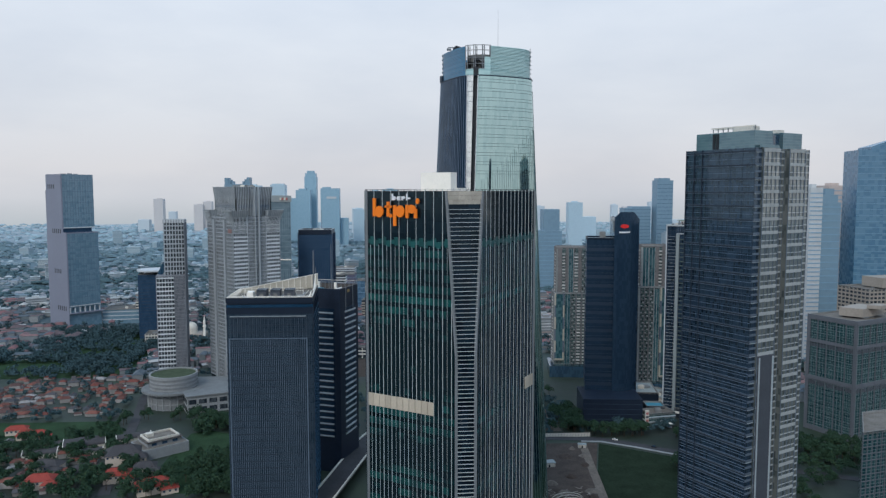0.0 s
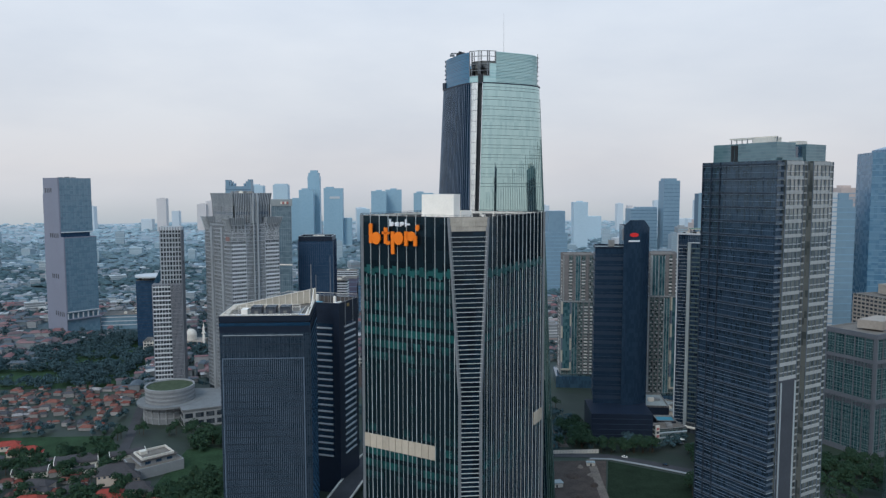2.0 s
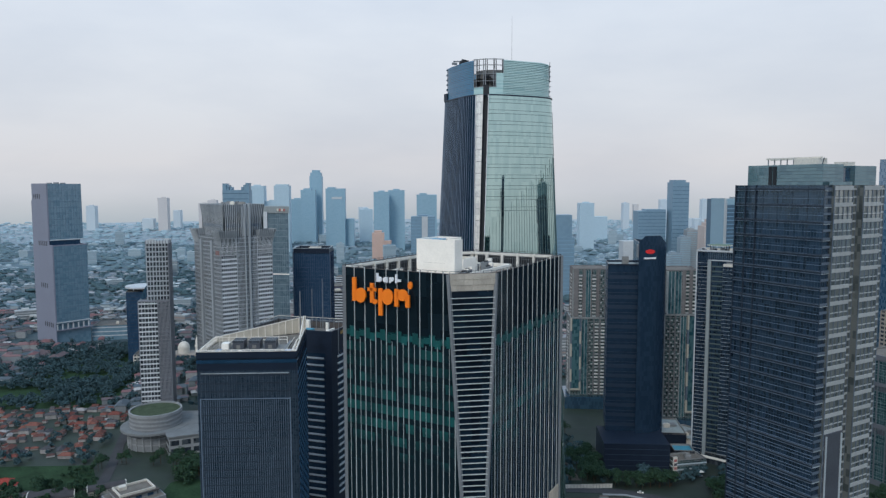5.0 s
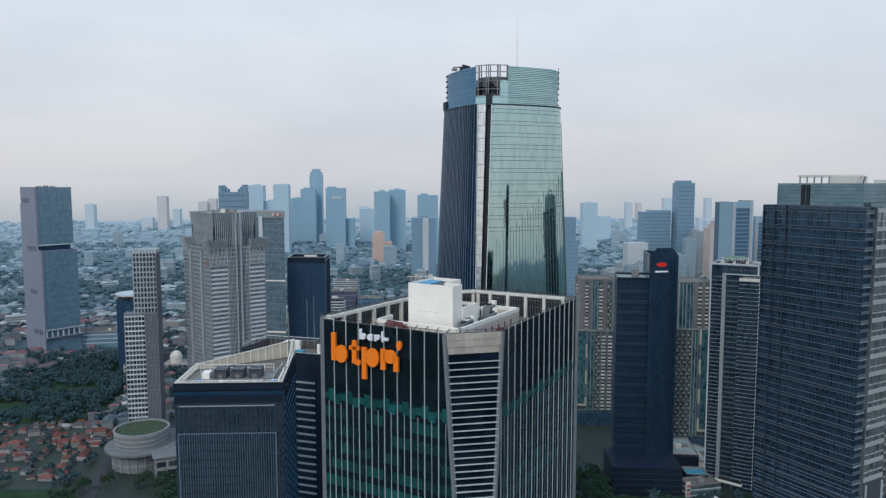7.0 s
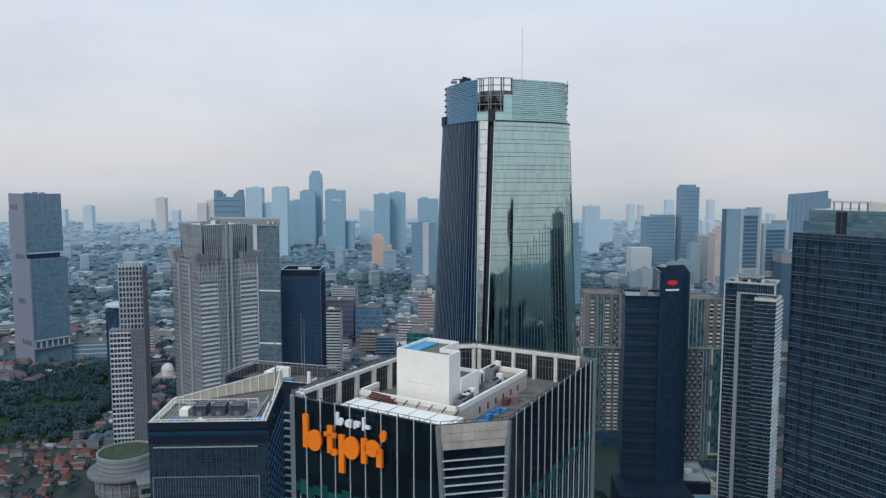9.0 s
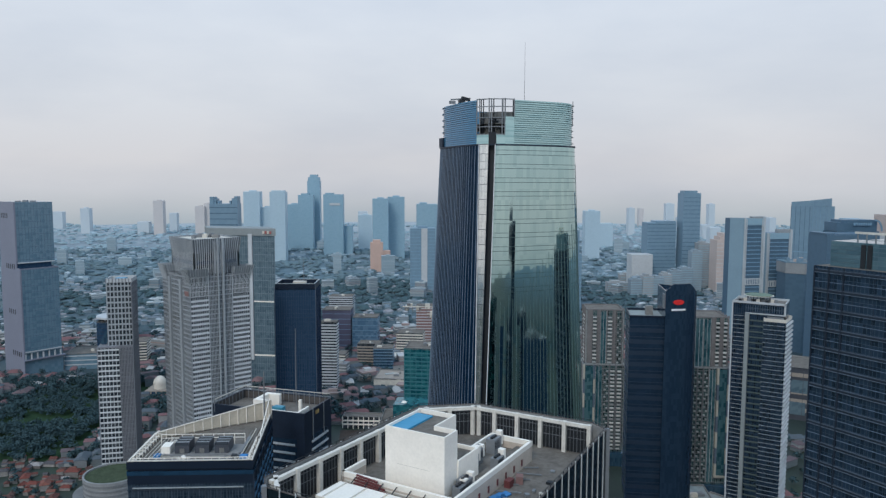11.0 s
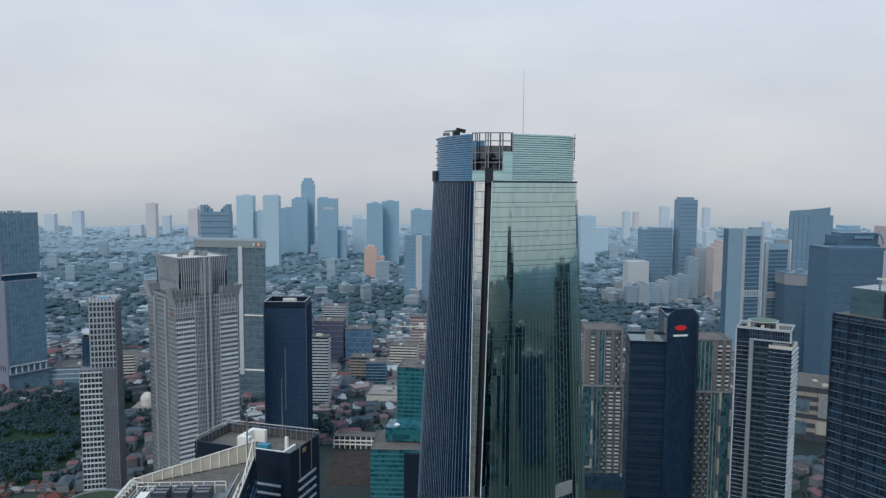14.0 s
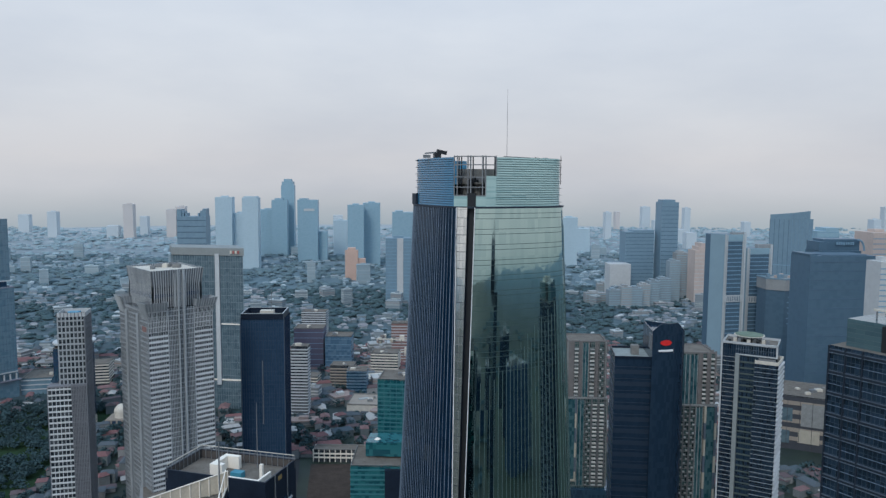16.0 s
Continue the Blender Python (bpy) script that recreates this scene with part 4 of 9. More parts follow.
    for x0, x1, z0, z1 in ((11.8, 12.25, 199.9, 202.2), (14.9, 15.3, 199.9, 201.3), (15.9, 16.3, 199.9, 201.3), (17.8, 18.25, 199.9, 202.2), (18.3, 19.4, 200.3, 200.9)):
        blk(x0, x1, z0, z1, "signwhite", "white_bar")
    for cx, cz, rx, rz in ((12.75, 200.6, 0.62, 0.7), (14.5, 200.6, 0.6, 0.7), (16.7, 200.8, 0.55, 0.55)):
        oval(cx, cz, rx, rz, "signwhite", "white_disc")
    for x in (4.4, 7.6, 10.2, 13.1, 15.6, 18.2, 21.4):
        for z in (194.6, 197.2):
            part("stand_off", Geo().box(S, x - 0.1, x + 0.1, -1.0, -0.02, z, z + 0.2), M["dark_metal"], sign)
    return root


sign_tower()


# ---------------------------------------------------------------- tall curved glass tower
def curved_tower():
    cx, cy, rot = 55.0, 438.0, radians(22)
    root = thing("glass_tower", cx, cy, 0, "tall curved teal glass tower with an unfinished louvred crown", "tower")

    def pt(deg, z, out=0.0, scale=1.0):
        """Point of the plan at an angle; the tower widens towards the ground."""
        h = (24.2 + 0.0415 * (270.0 - z) if z < 270 else 24.2) * scale + out
        a = radians(deg)
        c, s = math.cos(a), math.sin(a)
        r = h * 0.993 / (abs(c) ** 3.6 + abs(s) ** 3.6) ** (1 / 3.6)
        x, y = r * c, r * s
        return (cx + x * math.cos(rot) - y * math.sin(rot), cy + x * math.sin(rot) + y * math.cos(rot))

    levels = [0, 40, 80, 120, 160, 200, 240, 268.6]
    def skin(nm, a0, a1, step, mat, out, lab, zs=levels, scale=1.0):
        angs = [a0 + (a1 - a0) * k / max(1, round((a1 - a0) / step)) for k in range(round((a1 - a0) / step) + 1)]
        g = Geo()
        for z0, z1 in zip(zs, zs[1:]):
            g.loft([pt(a, z0, out, scale) for a in angs], z0, [pt(a, z1, out, scale) for a in angs], z1, closed=False)
        ob = part(nm, g, mat, root, lab)
        ob.data.polygons.foreach_set("use_smooth", [True] * len(ob.data.polygons))
        return ob

    def cut(k, z):
        """Edges of pier and slot, which lean towards each other on the way down."""
        d = min(max(270.0 - z, 0.0), 140.0)
        return (219.2 + 0.022 * d, 226.6 - 0.018 * d, 231.6 - 0.030 * d)[k]

    def strip(nm, lo, hi, n, mat, out, lab):
        g = Geo()
        for z0, z1 in zip(levels, levels[1:]):
            a, b = [lo(z0) + (hi(z0) - lo(z0)) * j / n for j in range(n + 1)], [lo(z1) + (hi(z1) - lo(z1)) * j / n for j in range(n + 1)]
            g.loft([pt(x, z0, out) for x in a], z0, [pt(x, z1, out) for x in b], z1, closed=False)
        ob = part(nm, g, mat, root, lab)
        ob.data.polygons.foreach_set("use_smooth", [True] * len(ob.data.polygons))

    strip("curtain_wall", lambda z: cut(2, z), lambda z: 356.0, 50, M["g_tall"], 0, "greenish mirror glass")
    skin("curtain_wall", 356, 476, 5, M["g_tall_l"], 0, "dark blue glass")
    strip("curtain_wall", lambda z: 116.0, lambda z: cut(0, z), 42, M["g_tall_l"], 0, "dark blue glass")
    strip("corner_pier", lambda z: cut(0, z), lambda z: cut(1, z), 4, M["pier"], 0.35, "pale metal corner pier")
    strip("corner_slot", lambda z: cut(1, z) - 0.3, lambda z: cut(2, z) + 0.3, 4, M["dark_metal"], -1.6, "black recessed slot")
    for k, o0, o1 in ((1, -1.7, 0.4), (2, -1.7, 0.25), (0, -0.3, 0.5)):
        g = Geo()
        for z0, z1 in zip(levels, levels[1:]):
            a, b = cut(k, z0), cut(k, z1)
            g.face([(*pt(a, z0, o0), z0), (*pt(a, z0, o1), z0), (*pt(b, z1, o1), z1), (*pt(b, z1, o0), z1)])
            if k == 2:
                g.face([(*pt(a + 0.45, z0, o1), z0), (*pt(a, z0, o1), z0), (*pt(b, z1, o1), z1), (*pt(b + 0.45, z1, o1), z1)])
        part("pier_return", g, M["fin"] if k == 2 else M["fin_dark"], root)
    # joints of the pier
    for k in range(44):
        z = 20 + k * 5.7
        an = [cut(0, z) + (cut(1, z) - cut(0, z)) * j / 3 for j in range(4)]
        g = Geo().loft([pt(a, z, 0.40) for a in an], z, [pt(a, z, 0.40) for a in an], z + 0.14, closed=False)
        part("pier_joint", g, M["fin_dark"], root)

    def fin(deg, z0, z1, w, d, mat, nm):
        g = Geo()
        o = radians(deg) + rot
        tx = Vector((-math.sin(o), math.cos(o))) * w / 2
        zs = [z0 + (z1 - z0) * k / 4 for k in range(5)]
        for a, b in zip(zs, zs[1:]):
            pa, pb, qa, qb = (Vector(pt(deg, a, -0.05)), Vector(pt(deg, b, -0.05)), Vector(pt(deg, a, d)), Vector(pt(deg, b, d)))
            g.face([(*(qa - tx), a), (*(qa + tx), a), (*(qb + tx), b), (*(qb - tx), b)])
            g.face([(*(pa - tx), a), (*(qa - tx), a), (*(qb - tx), b), (*(pb - tx), b)])
            g.face([(*(qa + tx), a), (*(pa + tx), a), (*(pb + tx), b), (*(qb + tx), b)])
        part(nm, g, mat, root)

    # vertical fins: bright on the blue side, finer on the green side and starting lower down towards the pier
    for k in range(30):
        fin(129.5 + k * 3.05, 0, 268.3, 0.20 if k % 3 else 0.10, 0.14, M["fin_line"], "fin")
    for k in range(30):
        deg = 234.0 + k * 3.1
        fin(deg, 0, 262 if deg > 316 else 205 + (deg - 234) * 0.42 + 3 * (k % 2), 0.10, 0.12, M["fin_slim"], "mullion")
    for k in (0, 2):
        g = Geo()
        for z0, z1 in zip(levels, levels[1:]):
            a, b = cut(k, z0), cut(k, z1)
            w = -0.5 if k == 0 else 0.35
            g.face([(*pt(a, z0, 0.55), z0), (*pt(a + w, z0, 0.55), z0), (*pt(b + w, z1, 0.55), z1), (*pt(b, z1, 0.55), z1)])
            g.face([(*pt(a + w, z0, 0.0), z0), (*pt(a + w, z0, 0.55), z0), (*pt(b + w, z1, 0.55), z1), (*pt(b + w, z1, 0.0), z1)])
        part("edge_trim", g, M["signwhite"], root, "white edge trim")
    for k in range(24):
        fin(330 + k * 6, 0, 268.3, 0.2, 0.3, M["fin"], "mullion")
    # thin paired floor joints on the green side
    for k in range(26):
        for z in (140 + k * 5.2, 141.7 + k * 5.2):
            if 212 < z < 269:
                angs = [cut(2, z) + (338 - cut(2, z)) * j / 26 for j in range(27)]
                g = Geo().loft([pt(a, z, 0.04) for a in angs], z, [pt(a, z, 0.04) for a in angs], z + 0.17, closed=False)
                part("floor_joint", g, M["floor_joint"], root)
    # shoulder ledge and crown with ribs; the front of the crown is open framework
    full = [pt(5 * k, 270, 0.35) for k in range(72)]
    full_in = [pt(5 * k, 270, -2.2) for k in range(72)]
    part("shoulder_ledge", Geo().ring(full, full_in, 268.3, 268.9), M["fin_dark"], root, "dark ledge under the crown")
    g = Geo()
    g.face([(*p, 268.6) for p in full_in])
    part("roof", g, M["roofdeck"], root)
    sc = 0.955
    skin("crown_skin", 247, 375, 2.5, M["g_crown"], 0, "pale teal louvred crown", [268.9, 285.5], sc)
    skin("crown_skin", 80, 214.5, 2.5, M["g_crown_b"], 0, "blue louvred crown", [268.9, 285.5], sc)
    skin("crown_skin", 239, 247, 2, M["g_crown"], 0, "pale teal louvred crown", [268.9, 279.2], sc)
    skin("crown_skin", 214.5, 239, 2, M["g_crown"], 0, "pale teal louvred crown", [268.9, 272.6], sc)
    skin("crown_skin", 15, 80, 5, M["g_crown_b"], 0, "blue louvred crown", [268.9, 277.6], sc)
    for k in range(7):
        z = 270.0 + k * 2.5
        for a0, a1, nm in ((318, 375, 0), (80, 150, 1)):
            an = [a0 + (a1 - a0) * j / 40 for j in range(41)]
            g = Geo().loft([pt(a, 270, 0.6, sc) for a in an], z, [pt(a, 270, 0.6, sc) for a in an], z + 0.16, closed=False)
            g.loft([pt(a, 270, 0.6, sc) for a in an], z + 0.16, [pt(a, 270, -0.05, sc) for a in an], z + 0.16, closed=False)
            g.loft([pt(a, 270, -0.05, sc) for a in an], z, [pt(a, 270, 0.6, sc) for a in an], z, closed=False)
            part("crown_rib", g, M["fin_teal"] if nm == 0 else M["fin_blue"], root)
    # minor ribs between
    for k in range(20):
        z = 269.5 + k * 0.8
        for a0, a1, nm in ((247, 330, 0), (130, 214, 1)):
            an = [a0 + (a1 - a0) * j / 24 for j in range(25)]
            g = Geo().loft([pt(a, 270, 0.05, sc) for a in an], z, [pt(a, 270, 0.16, sc) for a in an], z + 0.24, closed=False)
            part("crown_slat", g, M["crown_slat"] if nm == 0 else M["crown_slat_b"], root)
    # steel framework in the gap
    for a in (214.8, 217.5, 226.0, 228.0, 236.5, 238.8, 246.8):
        for out in (0.1, -3.0):
            z0 = 279.2 if a > 240 else 272.6
            p = pt(a, 270, out, sc)
            part("frame_post", Geo().bar((*p, z0), (*p, 286.0), 0.38), M["steel"] if out > 0 else M["dark_metal"], root)
    for z in (272.6, 275.4, 278.8, 282.9, 285.7):
        an = (214.8, 220, 226, 232, 239) if z < 279 else (214.8, 222, 230, 239, 246.8)
        for a, b in zip(an, an[1:]):
            part("frame_rail", Geo().bar((*pt(a, 270, 0.1, sc), z), (*pt(b, 270, 0.1, sc), z), 0.34), M["steel"], root)
            if z < 280:
                part("frame_rail", Geo().bar((*pt(a, 270, -3, sc), z), (*pt(b, 270, -3, sc), z), 0.3), M["dark_metal"], root)
    for k in range(7):
        a = 215.5 + 3.4 * k
        p = pt(a, 270, -5.6, sc)
        z0 = 273 + (k * 5) % 4
        part("plant_louvre", Geo().box(pose(*p, z0, 0, 0, a + 22 - 90), -1.2 - 0.3 * (k % 3), 1.2, -0.2, 0.2, 0, 2.0 + (k * 3) % 4), M["steel" if k % 3 else "dark_metal"], root)
    part("slot_head", Geo().loft([pt(a, 270, 0.5, sc) for a in (226, 229, 232)], 268.9, [pt(a, 270, 0.5, sc) for a in (226, 229, 232)], 273.4, closed=False), M["dark_metal"], root)
    an = [206 + 3 * k for k in range(16)]
    g = Geo().loft([pt(a, 270, -6, sc) for a in an], 269, [pt(a, 270, -6, sc) for a in an], 281.6, closed=False)
    part("plant_screen", g, M["plantwall"], root, "grey plant wall behind the framework")
    for k in range(5):
        p = pt(217 + 5 * k, 270, -4.2, sc)
        part("plant_box", Geo().box(pose(*p, 271, 0, 0, 20), -1.6, 1.6, -1.2, 1.2, 0, 5 + (k * 3) % 4), M["plantwall" if k % 2 else "dark_metal"], root)
    # back shoulder stub, top deck, gondola crane, masts
    g = Geo()
    g.face([(*pt(5 * k, 270, -0.3, sc), 276.5) for k in range(72)])
    part("crown_deck", g, M["roofdeck"], root)
    part("shoulder_stub", Geo().box(pose(*pt(146, 270, -0.9), 268.8, 0, 0, 22), -1.2, 1.2, -1.6, 1.6, 0, 4), M["fin_dark"], root)
    crane = part("gondola_crane", Geo().box(pose(36, 432, 276.5, 0, 0, 15), -1.2, 1.2, -1.0, 1.0, 0, 11.1), M["dark_metal"], root, "dark roof gondola crane")
    part("crane_arm", Geo().bar((31.5, 430, 287.2), (39.5, 432.5, 288.0), 0.55), M["steel"], crane)
    part("crane_head", Geo().box(pose(37.5, 432, 287.2, 0, 12, 15), -1.8, 1.8, -0.7, 0.7, 0, 1.2), M["dark_metal"], crane)
    part("crane_cradle", Geo().box(pose(31.8, 430, 285.6, 0, 0, 15), -0.9, 1.6, -0.5, 0.5, 0, 1.1), M["steel"], crane)
    part("mast", Geo().tube((62, 436), 0.11, 276.5, 311, 6, 0.04), M["steel"], root, "thin lightning mast")
    for x, y, h in ((71, 428, 1.4), (79.5, 425, 1.6), (47, 424, 1.6)):
        part("short_mast", Geo().tube((x, y), 0.12, 276.5, 284.8 + h, 6), M["dark_metal"], root)
    for x, y, s in ((61.5, 432, 1.6), (64, 430, 1.0), (71, 427, 0.8), (74.5, 428, 0.7)):
        part("roof_unit", Geo().box(pose(x, y, 276.5, 0, 0, 20), -s, s, -s, s, 0, 9.4), M["steel"], root)
    part("roof_rail", Geo().bar((60, 431.5, 286.4), (73, 427, 285.6), 0.3), M["steel"], root)
    part("sun_panel", Geo().box(pose(*pt(291, 157, 0.2), 152, 0, 0, 22 + 10), -4.2, 4.2, -0.25, 0.1, 0, 5.0), M["podium_stone"], root, "pale cover sheet on the glass")


curved_tower()


# ---------------------------------------------------------------- dark tower with a stepped pale side
def dark_tower():
    Lp, Cp = (161.8, 391.8), (181.0, 353.0)
    zt = 225.0
    root = thing("dark_tower", 195, 385, 0, "dark grey glass tower with a pale stepped side and glass crown", "tower")
    d = (Vector(Cp) - Vector(Lp)).normalized()
    n = Vector((-d.y, d.x))                   # away from the dark face, along the pale side
    def P(along, deep):
        return tuple(Vector(Cp) - d * along + n * deep)
    W = (Vector(Cp) - Vector(Lp)).length
    # plan: corner bay, pale bay, recess, pale bay, recess, back bay
    main = [P(W, 0), P(0, 0), P(0, 5.0), P(-1.2, 5.0), P(-1.2, 18), P(2.0, 18), P(2.0, 26), P(-1.2, 26), P(-1.2, 39), P(2.5, 39), P(2.5, 48), P(W, 48)]
    g = Geo()
    g.wall(P(W, 48), P(W, 0), 0, zt)
    g.wall(P(W, 0), P(0, 0), 0, zt)
    g.wall(P(0, 0), P(0, 5), 0, zt)
    g.wall(P(2.5, 48), P(W, 48), 0, zt)
    part("curtain_wall", g, M["g_dark"], root, "dark grey glass")
    g = Geo()
    for a, b in ((P(-1.2, 5), P(-1.2, 18)), (P(-1.2, 26), P(-1.2, 39)), (P(2.0, 18), P(2.0, 26)), (P(2.5, 39), P(2.5, 48)), (P(0, 5), P(-1.2, 5)), (P(-1.2, 18), P(2.0, 18)), (P(2.0, 26), P(-1.2, 26)), (P(-1.2, 39), P(2.5, 39))):
        g.wall(a, b, 0, zt)
    part("pale_glazing", g, M["g_bright"], root, "pale glass, sky reflection partly in its colour")
    # dark face: double-floor ledges, darker end bay, mullions
    p, q = P(W, 0), P(0, 0)
    bands(root, p, q, 6.0, zt, 7.0, M["fin_dark"], 0.6, 0.6, "ledge")
    bands(root, p, q, 5.6, zt, 7.0, M["fin_line"], 0.14, 0.65, "floor_line")
    bands(root, p, q, 6.7, zt, 7.0, M["fin_steel"], 0.12, 0.62, "floor_line")
    bands(root, p, q, 9.3, zt, 7.0, M["fin_line"], 0.13, 0.3, "floor_line")
    bands(root, p, q, 7.2, 118, 3.5, M["fin_line"], 0.10, 0.4, "floor_line")
    fins(root, p, q, 0, zt, 6, M["fin_dark"], 0.12, 0.12, "mullion")
    fins(root, p, q, 0, zt, 2, M["fin_dark"], 0.35, 0.7, "pier", 0.0, 0.25)
    bands(root, P(0, 0), P(0, 5), 6.0, zt, 3.5, M["fin_steel"], 1.0, 0.35, "spandrel")
    # pale bays: spandrel bands per floor, piers between
    for a, b in ((5, 18), (26, 39)):
        bands(root, P(-1.2, a), P(-1.2, b), 6.0, zt, 7.0, M["side_stone"], 1.7, 0.35, "spandrel")
        bands(root, P(-1.2, a), P(-1.2, b), 9.5, zt, 7.0, M["side_stone"], 0.45, 0.25, "spandrel")
        fins(root, P(-1.2, a), P(-1.2, b), 0, zt, 4, M["fin_steel"], 0.25, 0.3, "mullion")
    for a, b, o in ((18, 26, 2.0), (39, 48, 2.5)):
        bands(root, P(o, a), P(o, b), 6.0, zt, 3.5, M["side_stone"], 0.8, 0.3, "spandrel")
        fins(root, P(o, a), P(o, b), 0, zt, 3, M["fin_steel"], 0.25, 0.35, "mullion")
    # dark service strip with two pale edges up the lower part of the near bay
    m, n2 = edge(P(-1.2, 5), P(-1.2, 18))
    part("service_strip", Geo().box(m, 0.2, n2 - 0.2, -0.75, 0.1, 0, 118), M["dark_panel"], root, "dark grey service strip")
    for x in (0.9, n2 - 1.2):
        part("strip_edge", Geo().box(m, x - 0.35, x + 0.35, -1.2, -0.7, 0, 117), M["fin_pale"], root, "pale metal strip edge")
    bands(root, P(0, 0), P(0, 5), 5.6, zt, 7.0, M["fin_pale"], 0.2, 0.5, "floor_line")
    bands(root, P(W, 48), P(W, 0), 6.0, zt, 7.0, M["fin_dark"], 0.9, 0.5, "ledge")
    bands(root, P(2.5, 48), P(W, 48), 6.0, zt, 7.0, M["fin_dark"], 0.9, 0.5, "ledge")
    g = Geo()
    g.face([(*x, zt) for x in main])
    part("roof", g, M["roofdeck"], root)
    # crown in two pale glass blocks with a slot, roof frames and cabins above
    def crown(pts, z1, nm, mat):
        g = Geo().prism([P(*x) for x in pts], zt, z1)
        return part(nm, g, mat, root, "pale teal glass crown block")
    crown([(W - 3.5, 3.2), (3.0, 3.2), (3.0, 17.5), (W - 3.5, 17.5)], 234.0, "crown", M["g_crownlite"])
    crown([(W - 6, 17.5), (5.2, 17.5), (5.2, 26), (W - 6, 26)], 232.5, "crown", M["g_blue"])
    crown([(W - 3.5, 26), (3.0, 26), (3.0, 42), (W - 3.5, 42)], 233.5, "crown", M["g_crownlite"])
    crown([(0.6, 4.0), (-0.8, 4.0), (-0.8, 18), (0.6, 18)], 226.6, "crown", M["g_crownlite"])
    for a in (0.30, 0.36):
        m, n2 = edge(P(W - 3.5, 3.2), P(3.0, 3.2))
        part("crown_slot", Geo().box(m, n2 * a, n2 * a + 1.6, -0.35, 0.1, zt + 0.2, 233.4), M["dark_metal"], root)
    for k in range(7):
        a = W - 9 - k * 3.2
        part("roof_post", Geo().bar((*P(a, 10), 232.5), (*P(a, 10), 237.0), 0.4), M["steel"], root)
    part("roof_beam", Geo().bar((*P(W - 8, 10), 237.0), (*P(8, 10), 237.0), 0.7), M["offwhite"], root)
    part("roof_beam", Geo().bar((*P(W - 8, 13), 236.6), (*P(8, 13), 236.6), 0.5), M["offwhite"], root)
    part("roof_cabin", Geo().prism([P(20, 8), P(9, 8), P(9, 15), P(20, 15)], 234.0, 236.6), M["offwhite"], root, "white roof cabin")
    part("roof_cabin", Geo().prism([P(14, 28), P(8, 28), P(8, 34), P(14, 34)], 233.5, 235.4), M["offwhite"], root, "white roof cabin")
    part("roof_arm", Geo().bar((*P(6, 7), 234.0), (*P(4, 5), 236.6), 0.35), M["steel"], root)


dark_tower()


# slim tower off the line of the walk, seen only as a dark image in the curved tower's glass
def slim_tower():
    root = thing("slim_tower", 232, 178, 0, "slim dark tower with a flared head, seen mirrored in glass", "tower")
    part("shaft", Geo().prism(ngon((232, 178), 13, 8), 0, 226), M["g_dark"], root)
    part("head", Geo().loft(ngon((232, 178), 13, 8), 206, ngon((232, 178), 19, 8), 226).prism(ngon((232, 178), 19, 8), 226, 244).loft(ngon((232, 178), 19, 8), 244, ngon((232, 178), 5, 8), 258), M["fin_dark"], root)
    part("mast", Geo().tube((232, 178), 2.0, 256, 272, 6), M["steel"], root)


slim_tower()


# unseen towers added behind the walk to darken the curved glass's mirror image
for x, y, w, dp, h, sk in ((-330, -190, 46, 40, 182, "g_navy"), (-210, -330, 52, 44, 205, "g_dark"), (-120, -210, 40, 40, 168, "black_glass"), (-30, -420, 60, 40, 214, "g_navy"), (60, -260, 44, 44, 188, "g_dark"), (150, -180, 50, 40, 176, "black_glass"), (240, -330, 56, 44, 208, "g_navy"), (330, -120, 44, 44, 186, "g_dark"), (420, -260, 60, 50, 200, "black_glass"), (470, 60, 50, 44, 190, "g_navy"), (560, -80, 60, 44, 210, "g_dark")):
    h *= 0.62
    ROOT = thing("office_tower", x + w / 2, y + dp / 2, 0, "unseen dark tower added for the curved glass to mirror", "tower")
    WALL = part("wall", Geo().prism([(x, y), (x + w, y), (x + w, y + dp), (x, y + dp)], 0, h), M[sk], ROOT)
    bands(WALL, (x + w, y + dp), (x, y + dp), 10, h - 2, 12, M["fin_steel"], 0.8, 0.3)
    part("roof_cabin", Geo().prism([(x + 10, y + 10), (x + w - 12, y + 10), (x + w - 12, y + dp - 10), (x + 10, y + dp - 10)], h, h + 6), M["concrete"], ROOT)


